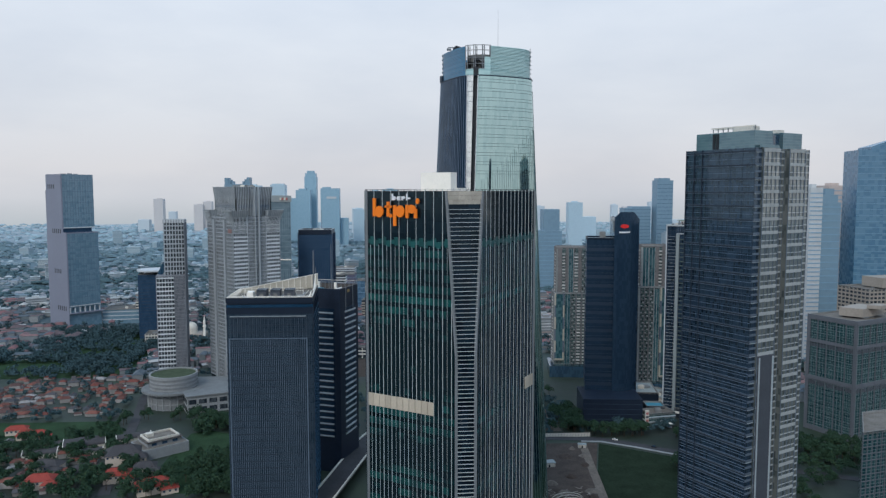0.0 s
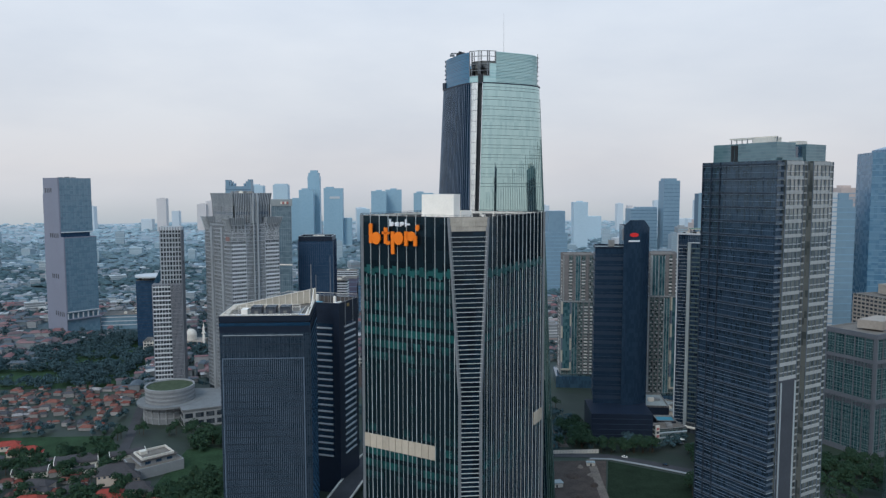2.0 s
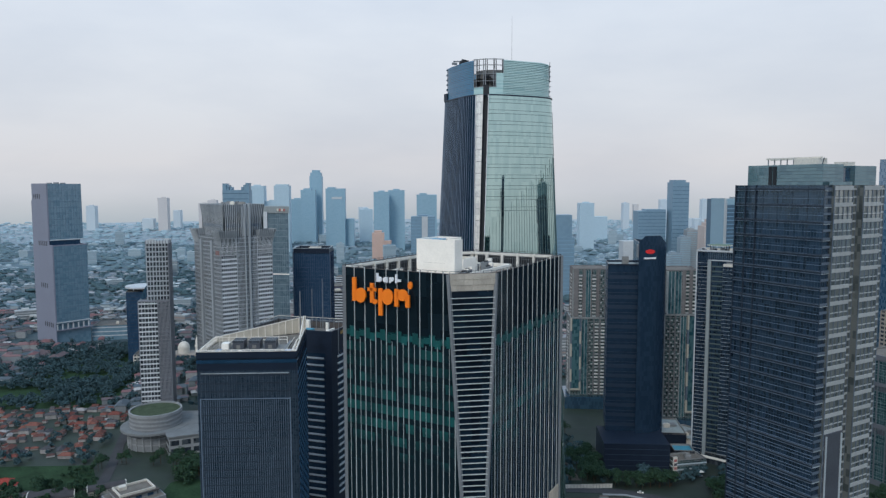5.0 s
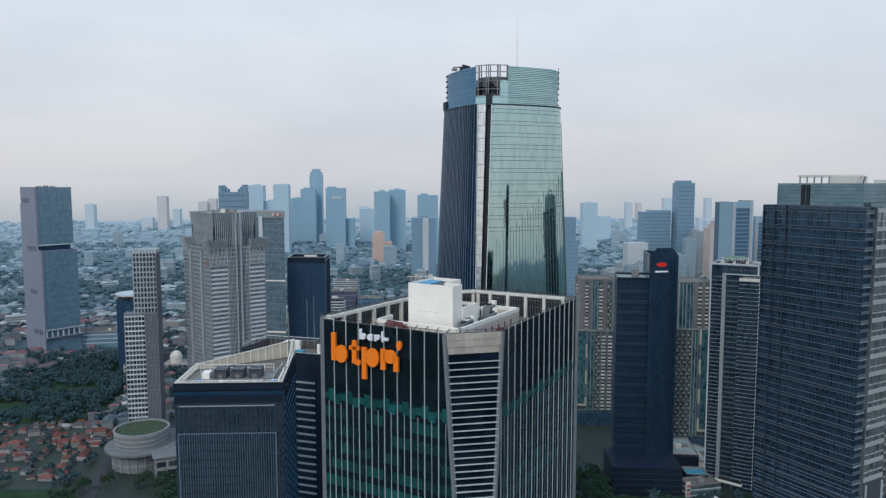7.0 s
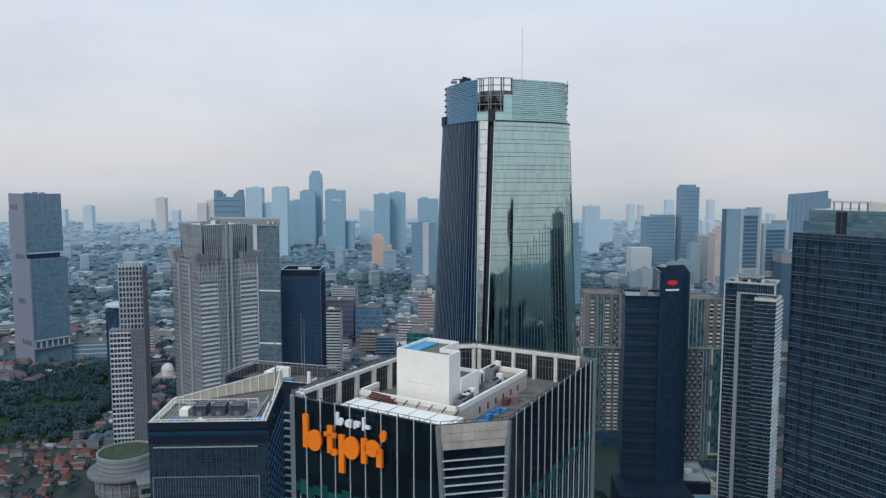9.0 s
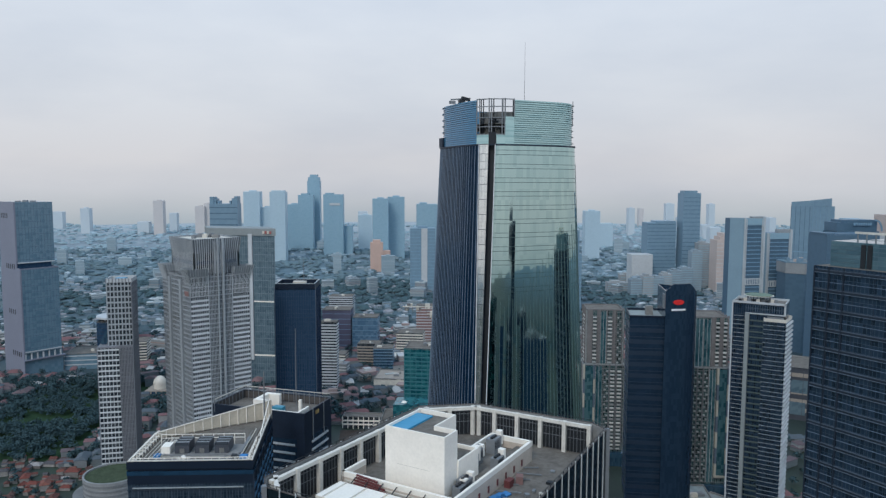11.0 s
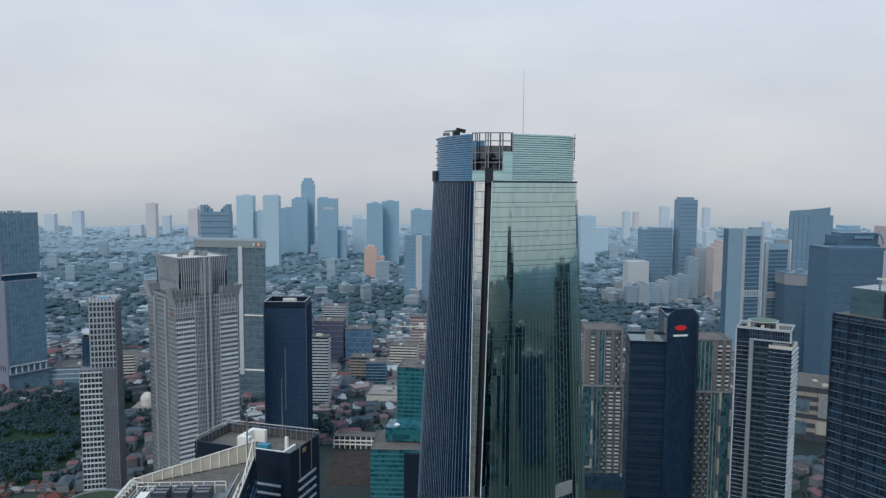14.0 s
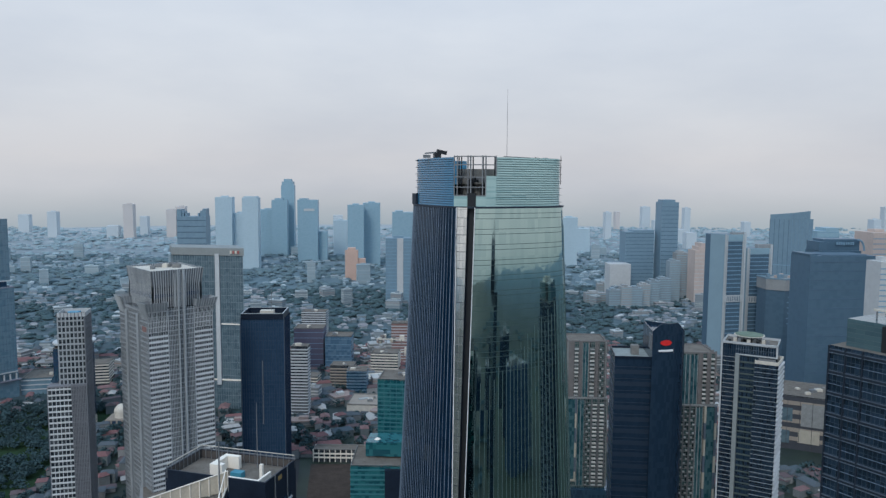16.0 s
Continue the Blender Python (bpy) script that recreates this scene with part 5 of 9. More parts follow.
# ---------------------------------------------------------------- shorter dark glass tower with plant on its roof
def short_tower():
    zt = 139.5
    A, B, C, D = (-101.2, 433.2), (-50.0, 433.0), (-53.5, 494.0), (-101.5, 467.0)
    poly = [A, B, C, D]
    root = thing("office_block", -76, 455, 0, "shorter dark blue glass office tower with cooling fans on its roof", "tower")
    g = Geo().prism(poly, 0, zt - 6, top=False)
    part("curtain_wall", g, M["g_short"], root, "dark gridded glass")
    part("attic", Geo().prism(shrink(poly, -0.25), zt - 6.0, zt - 4.1, top=False), M["blue_attic"], root, "blue glass attic band")
    part("attic", Geo().prism(shrink(poly, -0.1), zt - 9.8, zt - 6.0, top=False), M["navy"], root, "dark navy attic band")
    part("attic_band", Geo().prism(shrink(poly, 0.3), zt - 4.1, zt - 3.3, top=False), M["black_clad"], root)
    part("attic", Geo().prism(shrink(poly, -0.25), zt - 3.3, zt, top=False), M["navy"], root, "dark navy attic band")
    # front: bright frame line, mullions, floor lines
    m, n = edge(A, B)
    part("frame_line", Geo().box(m, 2.0, n - 4.0, -0.5, 0, zt - 11.5, zt - 11.1), M["fin_pale"], root)
    part("frame_line", Geo().box(m, 1.2, n - 3.4, -0.5, 0, zt - 25.0, zt - 24.7), M["fin_line"], root)
    for x in (1.4, n - 3.6):
        part("frame_line", Geo().box(m, x - 0.2, x + 0.2, -0.5, 0, 0, zt - 24.6), M["fin_line"], root)
    fins(root, (A[0] + 2, A[1]), (B[0] - 4, B[1]), 0, zt - 24.6, 40, M["fin_line"], 0.13, 0.2, "mullion")
    fins(root, (A[0] + 2, A[1]), (B[0] - 4, B[1]), zt - 24.6, zt - 11.6, 20, M["fin_steel"], 0.10, 0.18, "mullion")
    bands(root, (A[0] + 1.4, A[1]), (B[0] - 3.6, B[1]), 5.0, zt - 12, 4.2, M["fin_dark"], 0.5, 0.2, "floor_line")
    bands(root, B, C, 5.0, zt - 8, 4.2, M["fin_blue"], 0.6, 0.5, "ledge")
    bands(root, D, A, 5.0, zt - 8, 4.2, M["fin_dark"], 0.5, 0.3, "floor_line")
    fins(root, B, C, 0, zt - 6, 8, M["fin_dark"], 0.3, 0.5, "mullion")
    # roof: sunken deck, tall slatted rear screen rising to a corner, frames, fans
    inner = shrink(poly, 0.8)
    part("parapet", Geo().ring(shrink(poly, 0.05), inner, zt - 2.5, zt + 0.25), M["offwhite"], root, "pale parapet")
    g = Geo()
    g.face([(*p, zt - 2.6) for p in inner])
    part("roof", g, M["roofdeck"], root)
    m, n = edge(C, D)
    g = Geo()
    g.face([m @ Vector(p) for p in ((0.2, 0.9, zt - 2), (n - 0.2, 0.9, zt - 2), (n - 0.2, 0.9, zt + 0.6), (0.2, 0.9, zt + 7.5))])
    g.face([m @ Vector(p) for p in ((0.2, 1.3, zt - 2), (0.2, 1.3, zt + 7.5), (n - 0.2, 1.3, zt + 0.6), (n - 0.2, 1.3, zt - 2))])
    g.face([m @ Vector(p) for p in ((0.2, 0.9, zt + 7.5), (n - 0.2, 0.9, zt + 0.6), (n - 0.2, 1.3, zt + 0.6), (0.2, 1.3, zt + 7.5))])
    part("roof_screen", g, M["screen"], root, "pale raking roof screen")
    for k in range(14):
        x = 0.6 + (n - 1.2) * k / 13
        h = zt + 7.6 - 6.9 * (x / n)
        part("screen_post", Geo().bar(m @ Vector((x, 1.5, zt - 2.4)), m @ Vector((x, 1.5, h)), 0.32), M["white"], root)
    part("screen_rail", Geo().bar(m @ Vector((0.3, 1.5, zt + 7.4)), m @ Vector((n - 0.4, 1.5, zt + 0.6)), 0.4), M["white"], root)
    m2, n2 = edge(B, C)
    for k in range(9):
        x = n2 * (k + 0.5) / 9
        h = zt + 0.4 + 7.0 * max(0, (x / n2 - 0.45) / 0.55)
        part("screen_post", Geo().bar(m2 @ Vector((x, 0.9, zt - 2.4)), m2 @ Vector((x, 0.9, h)), 0.3), M["white"], root)
    part("screen_rail", Geo().bar(m2 @ Vector((n2 * 0.45, 0.9, zt + 0.5)), m2 @ Vector((n2, 0.9, zt + 7.4)), 0.4), M["white"], root)
    # open white frames round the deck: posts, two rails and braces
    for p, q, cnt in ((D, A, 9), (A, B, 15), (B, C, 6)):
        m3, n3 = edge(p, q)
        hh = 1.6 if p is D else 0.45
        n4 = n3 if p is not B else n3 * 0.45
        for k in range(cnt + 1):
            x = 1.4 + (n4 - 2.8) * k / cnt
            part("frame_post", Geo().bar(m3 @ Vector((x, 2.2, zt - 2.5)), m3 @ Vector((x, 2.2, zt + hh)), 0.24), M["white"], root)
            if k < cnt and p is D:
                x2 = 1.4 + (n4 - 2.8) * (k + 1) / cnt
                part("frame_brace", Geo().bar(m3 @ Vector((x, 2.2, zt - 2.4)), m3 @ Vector((x2, 2.2, zt + hh)), 0.16), M["white"], root)
                part("frame_tie", Geo().bar(m3 @ Vector((x, 2.2, zt + hh)), m3 @ Vector((x, 5.0, zt + hh - 0.3)), 0.2), M["white"], root)
        for zz in (zt + hh, zt - 0.6):
            part("frame_rail", Geo().bar(m3 @ Vector((1.4, 2.2, zz)), m3 @ Vector((n4 - 1.4, 2.2, zz)), 0.26), M["white"], root)
    rnd = random.Random(5)
    for k in range(26):
        x, y = rnd.uniform(-96, -58), rnd.uniform(437, 462)
        sx, sy, sz = rnd.uniform(0.3, 1.3), rnd.uniform(0.3, 1.3), rnd.uniform(0.4, 1.7)
        part("roof_unit", Geo().box(pose(x, y, zt - 2.6, 0, 0, rnd.choice((0, 0, 30))), -sx, sx, -sy, sy, 0, sz), M[rnd.choice(("steel", "offwhite", "plantwall", "white", "dark_metal"))], root)
    for k in range(5):
        y = 439.5 + 3.6 * k
        part("roof_pipe", Geo().bar((-97 + k, y, zt - 2.0), (-60 + k, y + rnd.uniform(-1, 1), zt - 2.0), 0.2), M["offwhite" if k % 2 else "steel"], root)
    part("fan_platform", Geo().box(Matrix(), -92.5, -58.5, 443.6, 455.5, zt - 2.6, zt - 1.4), M["concrete"], root, "raised plant platform")
    for k in range(3):
        x = -82.5 + k * 8.4
        u = part("cooling_fan", Geo().prism([(x - 3.0, 445.0), (x + 3.0, 445.0), (x + 3.0, 453.6), (x - 3.0, 453.6)], zt - 1.4, zt + 2.0), M["dark_panel"], root, "dark grey cooling unit with a slatted hood")
        part("unit_door", Geo().box(Matrix(), x - 1.0, x + 1.0, 444.9, 445.05, zt - 1.2, zt + 0.8), M["plantwall"], u)
        for j in range(6):
            y = 445.2 + 1.5 * j
            part("hood_slat", Geo().box(pose(x, y, zt + 2.0, 38, 0, 0), -2.9, 2.9, 0, 1.5, 0, 0.12), M["steel" if j % 2 else "dark_metal"], u, "tilted hood slat")
        for xx in (x - 2.9, x + 2.9):
            part("hood_side", Geo().box(Matrix(), xx - 0.1, xx + 0.1, 445.0, 453.6, zt + 2.0, zt + 3.1), M["dark_panel"], u)
    # pale stools, handrails and pipe racks crowding the deck
    for k in range(9):
        x = -95.5 + k * 4.6
        part("rack_leg", Geo().bar((x, 458.2, zt - 2.6), (x, 458.2, zt + 2.4), 0.26), M["white"], root)
    for y, z in ((458.2, zt + 2.4), (458.2, zt + 0.8)):
        part("rack_rail", Geo().bar((-95.5, y, z), (-58.7, y, z), 0.24), M["white"], root)
    for k in range(5):
        x = -96.5 + 1.6 * k
        part("rack_rail", Geo().bar((x, 437.5 + k, zt - 1.0), (x, 462.0 + 0.6 * k, zt - 1.0), 0.2), M["offwhite"], root)
    for k in range(4):
        part("deck_beam", Geo().bar((-58.5 + 1.5 * k, 438, zt - 1.6), (-58.5 + 1.2 * k, 474 + 2 * k, zt - 1.6), 0.3), M["offwhite" if k % 2 else "plantwall"], root)
    part("plant_cabin", Geo().box(pose(-89.5, 448, zt - 1.4), -1.9, 1.9, -3, 3, 0, 3.0), M["white"], root, "white plant cabin")
    part("duct", Geo().box(pose(-72, 443.5, zt - 2.6), -15, 15, -0.5, 0.5, 0, 1.0), M["steel"], root)
    part("duct", Geo().box(pose(-58, 455, zt - 2.6), -0.6, 0.6, -10, 10, 0, 1.3), M["steel"], root)
    part("blue_tank", Geo().box(pose(-55.5, 441, zt - 2.6), -1.6, 1.6, -1.6, 1.6, 0, 1.6), M["blue"], root)
    part("blue_tank", Geo().box(pose(-92.5, 444, zt - 2.6), -1.4, 1.4, -1.4, 1.4, 0, 1.4), M["blue"], root)
    part("mast", Geo().tube((-55, 484), 0.45, zt - 2, zt + 24, 8, 0.3), M["steel"], root, "thick grey roof mast")


short_tower()


# ---------------------------------------------------------------- black tower with white stripes
def striped_tower():
    zt = 134.0
    A, B, C, D = (-91.5, 529.0), (-39.5, 509.0), (-28.5, 537.5), (-80.5, 556.0)
    poly = [A, B, C, D]
    root = thing("striped_tower", -60, 533, 0, "black-clad office tower with short white window stripes", "tower")
    part("wall", Geo().prism(poly, 0, zt, top=False), M["black_clad"], root)
    for k in range(21):
        z = 26 + k * 4.5
        m, n = edge(A, B)
        part("stripe", Geo().box(m, n * 0.40, n * 0.90, -0.6, 0.05, z, z + 1.0), M["pale_stone"], root, "white sunshade stripe")
        part("strip_window", Geo().box(m, n * 0.56, n * 0.92, -0.12, 0.05, z + 1.2, z + 3.6), M["black_glass"], root)
        m, n = edge(B, C)
        part("stripe", Geo().box(m, n * 0.25, n * 0.85, -0.6, 0.05, z, z + 1.0), M["pale_stone"], root, "white sunshade stripe")
        part("strip_window", Geo().box(m, n * 0.28, n * 0.82, -0.12, 0.05, z + 1.2, z + 3.6), M["black_glass"], root)
    inner = shrink(poly, 0.7)
    part("parapet", Geo().ring(shrink(poly, -0.05), inner, zt - 6, zt), M["black_clad"], root)
    g = Geo()
    g.face([(*p, zt - 4.5) for p in inner])
    part("roof", g, M["roofdeck"], root)
    m, n = edge(A, B)
    def blk(nm, x0, x1, y0, y1, z0, z1, mat, lab=""):
        return part(nm, Geo().box(m, x0, x1, y0, y1, z0, z1), M[mat], root, lab)
    blk("roof_cabin", 20, 27, 8, 11, zt - 4.5, zt + 2.0, "white", "white roof cabin with open top")
    blk("roof_cabin", 20, 22.5, 11, 20, zt - 4.5, zt + 2.0, "white", "white roof cabin with open top")
    blk("roof_cabin", 20, 29, 20, 22.5, zt - 4.5, zt + 2.0, "white", "white roof cabin with open top")
    blk("water_tank", 31, 37, 9, 13, zt - 4.5, zt - 1.4, "tank_blue", "teal blue water tank")
    blk("roof_wall", 30, 51, 2.0, 3.2, zt - 4.5, zt - 0.6, "white", "white roof wall")
    blk("roof_wall", 49.8, 51, 3.2, 14, zt - 4.5, zt - 0.6, "white", "white roof wall")
    blk("flue", 45, 46.5, 13, 14.5, zt - 4.5, zt + 2.6, "white", "white flue")
    # screens of pale posts along the rear
    for p, q in ((C, D), (D, A)):
        m2, n2 = edge(p, q)
        k = int(n2 / 3.2)
        for j in range(k + 1):
            part("screen_post", Geo().box(m2, n2 * j / k - 0.15, n2 * j / k + 0.15, 0.8, 1.1, zt - 4.5, zt + 2.4), M["steel"], root)
        part("screen", Geo().box(m2, 0.5, n2 - 0.5, 0.55, 0.75, zt - 4.2, zt - 0.4), M["roof_rim"], root, "dark low rear screen")
        part("screen_rail", Geo().box(m2, 0.2, n2 - 0.2, 0.7, 1.1, zt + 0.6, zt + 0.85), M["steel"], root)
        part("screen_rail", Geo().box(m2, 0.2, n2 - 0.2, 0.7, 1.1, zt + 2.2, zt + 2.5), M["offwhite"], root)
    m2, n2 = edge(B, C)
    part("yellow_patch", Geo().box(m2, n2 * 0.40, n2 * 0.52, -0.2, 0.05, zt - 4, zt - 1.8), M["yellow"], root)
    for f in (0.3, 0.7):
        part("pilaster", Geo().box(m2, n2 * f - 0.3, n2 * f + 0.3, -0.4, 0.05, zt - 18, zt), M["steel"], root)
    part("mast", Geo().tube((-48, 538), 0.3, zt - 4, zt + 30, 6, 0.15), M["steel"], root)


striped_tower()


# ---------------------------------------------------------------- stone-framed towers
def grid_tower(root, p, q, z0, z1, floor_h, bay, pier_w, band_h, mat, depth=0.5, nm="pier", band_mat=None):
    """Piers and spandrels proud of dark glass, so that each window is a real recess."""
    m, n = edge(p, q)
    nb = max(1, round(n / bay))
    fins(root, p, q, z0, z1, nb, mat, pier_w, depth if band_mat is None else 0.25, nm)
    bands(root, p, q, z0, z1, floor_h, band_mat or mat, band_h, depth - 0.06, "spandrel")


def stepped_grey_tower():
    """Granite tower with corner shoulders and a flared crown."""
    ang = radians(38.2)
    d, n = Vector((math.cos(ang), math.sin(ang))), Vector((-math.sin(ang), math.cos(ang)))
    O = Vector((-161.5, 729.7))
    def P(u, v):
        return tuple(O + d * u + n * v)
    root = thing("stepped_tower", -150, 755, 0, "grey granite office tower with white window bands and a flared crown", "tower")
    W, Dp, zs, zt = 51.3, 59.7, 178.0, 207.5
    body = [P(0, 0), P(W, 0), P(W, Dp), P(0, Dp)]
    part("core_glazing", Geo().prism(body, 0, zs), M["g_window"], root, "dark window glass")
    up = [P(6, 6), P(W - 6, 6), P(W - 6, Dp - 6), P(6, Dp - 6)]
    part("crown_core", Geo().prism(up, zs, zt - 1.5), M["g_window"], root)
    # front: two banded wings and a ribbed centre
    wing = 15.0
    for a, b in ((0, wing), (W - wing, W)):
        grid_tower(root, P(a, 0), P(b, 0), 8, 160, 3.9, 1.9, 0.4, 1.6, M["pale_stone"], depth=0.45, band_mat=M["band_white"])
        grid_tower(root, P(a, 0), P(b, 0), 160.4, zs, 3.9, 1.25, 0.42, 0.5, M["pale_stone"])
    for k in range(17):
        u = wing + 0.6 + (W - 2 * wing - 1.2) * k / 16
        m, _ = edge(P(u, 0), P(u + 1, 0))
        piece("rib", unit_box(0.42, 0.55, (zs if u < 20 or u > 30 else zt - 2) - 6, M["silver_stone"]), m @ Matrix.Translation((0, 0, 6)), root)
    bands(root, P(wing, 0), P(W - wing, 0), 8, zs, 3.9, M["silver_stone"], 0.7, 0.3, "spandrel")
    for u in (W / 2 - 2.2, W / 2 + 2.2):
        m, _ = edge(P(u, 0), P(u + 1, 0))
        piece("centre_rib", unit_box(1.0, 1.8, zt - 4, M["silver_stone"]), m @ Matrix.Translation((0, 0, 4)), root)
    # left side, in darker granite for the shade on that face
    grid_tower(root, P(0, Dp), P(0, 0), 8, zs, 3.9, 2.3, 0.7, 1.2, M["grey_stone"])
    for f in (0.3, 0.7):
        m, n_ = edge(P(0, Dp), P(0, 0))
        piece("buttress", unit_box(4.0, 2.0, zs - 4, M["grey_stone"]), m @ Matrix.Translation((n_ * f, 0, 0)), root)
    grid_tower(root, P(W, 0), P(W, Dp), 8, zs, 3.9, 2.3, 0.9, 1.5, M["pink_stone"])
    grid_tower(root, P(W, Dp), P(0, Dp), 8, zs, 7.8, 4.6, 0.9, 1.5, M["silver_stone"])
    # shoulders flare out at the corners
    for cu, cv in ((0, 0), (W - 14, 0), (0, Dp - 12), (W - 14, Dp - 12)):
        a = [P(cu, cv), P(cu + 14, cv), P(cu + 14, cv + 12), P(cu, cv + 12)]
        part("shoulder", Geo().prism(a, zs - 8, zs), M["g_window"], root)
        m0 = [(cu, cv), (cu + 14, cv), (cu + 14, cv + 12), (cu, cv + 12)]
        fl = [P(u + (-3.4 if u < W / 2 else 3.4) * (1 if u in (0, W) else 0), v + (-3.4 if v == 0 else 3.4 if v == Dp else 0)) for u, v in m0]
        part("flared_parapet", Geo().loft(a, zs - 2, fl, zs + 5.6), M["grey_stone"], root, "flared grey parapet")
        for i in range(4):
            for k in range(9):
                f = k / 8
                lo = Vector(a[i]).lerp(Vector(a[(i + 1) % 4]), f)
                hi = Vector(fl[i]).lerp(Vector(fl[(i + 1) % 4]), f)
                if (cu == 0 and i in (0, 3)) or (cu > 0 and i in (0, 1)):
                    part("flare_rib", Geo().bar((*lo, zs - 8), (*hi, zs + 6.0), 0.5), M["silver_stone"], root)
    # crown: ribbed walls that lean out to the top
    fl = [P(4.6, 4.6), P(W - 4.6, 4.6), P(W - 4.6, Dp - 4.6), P(4.6, Dp - 4.6)]
    part("crown_wall", Geo().loft(up, zs, up, zt - 12).loft(up, zt - 12, fl, zt), M["crown_dark"], root, "dark grey crown wall")
    for i in range(4):
        for k in range(23):
            f = k / 22
            lo, hi = Vector(up[i]).lerp(Vector(up[(i + 1) % 4]), f), Vector(fl[i]).lerp(Vector(fl[(i + 1) % 4]), f)
            part("crown_rib", Geo().bar((*lo, zs), (*lo, zt - 12), 0.62).bar((*lo, zt - 12), (*hi, zt + 0.3), 0.62), M["silver_stone"], root)
    for z in (186.5, 187.9):
        for p, q in zip(up, up[1:] + up[:1]):
            m, ln = edge(p, q)
            part("crown_window", Geo().box(m, 1.5, ln - 1.5, -0.12, 0.1, z, z + 1.0), M["g_navy"], root)
    g = Geo()
    g.face([(*p, zt - 1.0) for p in shrink(fl, 0.4)])
    part("roof", g, M["offwhite"], root, "pale crowded roof")
    roof_kit(root, *P(W / 2, Dp / 2), zt - 1.0, 3, 7, 12, ("offwhite", "concrete", "steel"))
    m, ln = edge(P(0, Dp), P(0, 0))
    part("sign_panel", Geo().box(m, ln - 11, ln - 3, -0.7, 0.1, 161, 165), M["pink_brick"], root, "small faded red sign panel")


stepped_grey_tower()


def narrow_tower():
    ang = radians(10)
    d, n = Vector((math.cos(ang), math.sin(ang))), Vector((-math.sin(ang), math.cos(ang)))
    O = Vector((-241.0, 738.0))
    def P(u, v):
        return tuple(O + d * u + n * v)
    root = thing("narrow_tower", -230, 752, 0, "slim white-framed office tower stepping back to a taller shaft", "tower")
    zl, zt = 117.0, 171.0
    part("lower_glazing", Geo().prism([P(0, 0), P(27.5, 0), P(27.5, 24), P(0, 24)], 0, zl), M["g_window"], root)
    part("shaft_glazing", Geo().prism([P(8, 4), P(27.5, 4), P(27.5, 24), P(8, 24)], zl, zt), M["g_window"], root)
    grid_tower(root, P(0, 0), P(17, 0), 18, zl, 4.4, 2.7, 0.45, 1.3, M["pale_stone"], band_mat=M["band_white"])
    fins(root, P(17, 0), P(27.5, 0), 10, zl + 2, 9, M["pink_stone"], 0.7, 0.9, "rib")
    bands(root, P(17, 0), P(27.5, 0), 18, zl, 3.7, M["pink_stone"], 0.5, 0.4, "spandrel")
    grid_tower(root, P(8, 4), P(27.5, 4), zl, zt, 4.6, 2.9, 0.8, 1.3, M["silver_stone"])
    # side faces coloured darker than the front, standing for their shade
    grid_tower(root, P(27.5, 0), P(27.5, 24), 10, zt, 3.7, 2.6, 1.5, 1.9, M["pink_stone"])
    grid_tower(root, P(0, 24), P(0, 0), 10, zl, 3.7, 2.3, 0.9, 1.5, M["pink_stone"])
    grid_tower(root, P(8, 24), P(8, 4), zl, zt, 3.7, 2.3, 0.9, 1.5, M["pink_stone"])
    part("terrace", Geo().prism([P(-0.4, -0.4), P(27.9, -0.4), P(27.9, 4), P(-0.4, 4)], zl, zl + 1.2), M["pink_stone"], root)
    part("terrace", Geo().prism([P(-0.4, 4), P(8, 4), P(8, 24), P(-0.4, 24)], zl, zl + 1.2), M["pink_stone"], root)
    top = [P(7.6, 3.6), P(27.9, 3.6), P(27.9, 24.4), P(7.6, 24.4)]
    flat_roof(root, top, zt + 3.5, 3.0, M["pale_stone"])
    fins(root, top[0], top[1], zt, zt + 3.5, 8, M["pink_stone"], 0.6, 0.3, "parapet_rib")
    part("water_tank", Geo().box(pose(*P(18, 13), zt + 0.5), -4, 4, -3, 3, 0, 2.6), M["pool"], root, "blue roof tank")
    part("slanted_roof", Geo().bar((*P(2, 12), zl + 1.2), (*P(8, 12), zl + 13), 5.0), M["g_blue"], root, "slanted glass roof")


narrow_tower()


# ---------------------------------------------------------------- generic towers
def slab(name, label, p, q, depth, z1, skin, band=None, fin=None, roof="roofdeck", wall="concrete", z0=0.0, kit=4, seed=1, category="tower", sides=(0, 1, 3), plan=None):
    """A tower with floor bands and mullions proud of its skin. band: material, pitch, height, proud; fin: material, pitch, width, proud."""
    poly = plan or quad_plan(p, q, depth)
    c = sum((Vector(x) for x in poly), Vector((0, 0))) / len(poly)
    root = thing(name, c.x, c.y, z0, label, category)
    wall_ob = part("wall", Geo().prism(poly, z0, z1 - 0.4, top=False), M[skin], root)
    for s in range(len(poly)):
        a, b = poly[s], poly[(s + 1) % len(poly)]
        if s in sides:
            if band:
                bands(wall_ob, a, b, z0 + band[1], z1 - 1, band[1], M[band[0]], band[2], band[3])
            if fin:
                fins(wall_ob, a, b, z0, z1 - 0.6, max(1, round(edge(a, b)[1] / fin[1])), M[fin[0]], fin[2], fin[3])
    flat_roof(root, poly, z1, 1.4, M[wall], M[roof])
    if kit:
        r = 0.3 * min(edge(poly[0], poly[1])[1], depth)
        roof_kit(root, c.x, c.y, z1 - 1.4, seed, kit, r)
    return root, poly


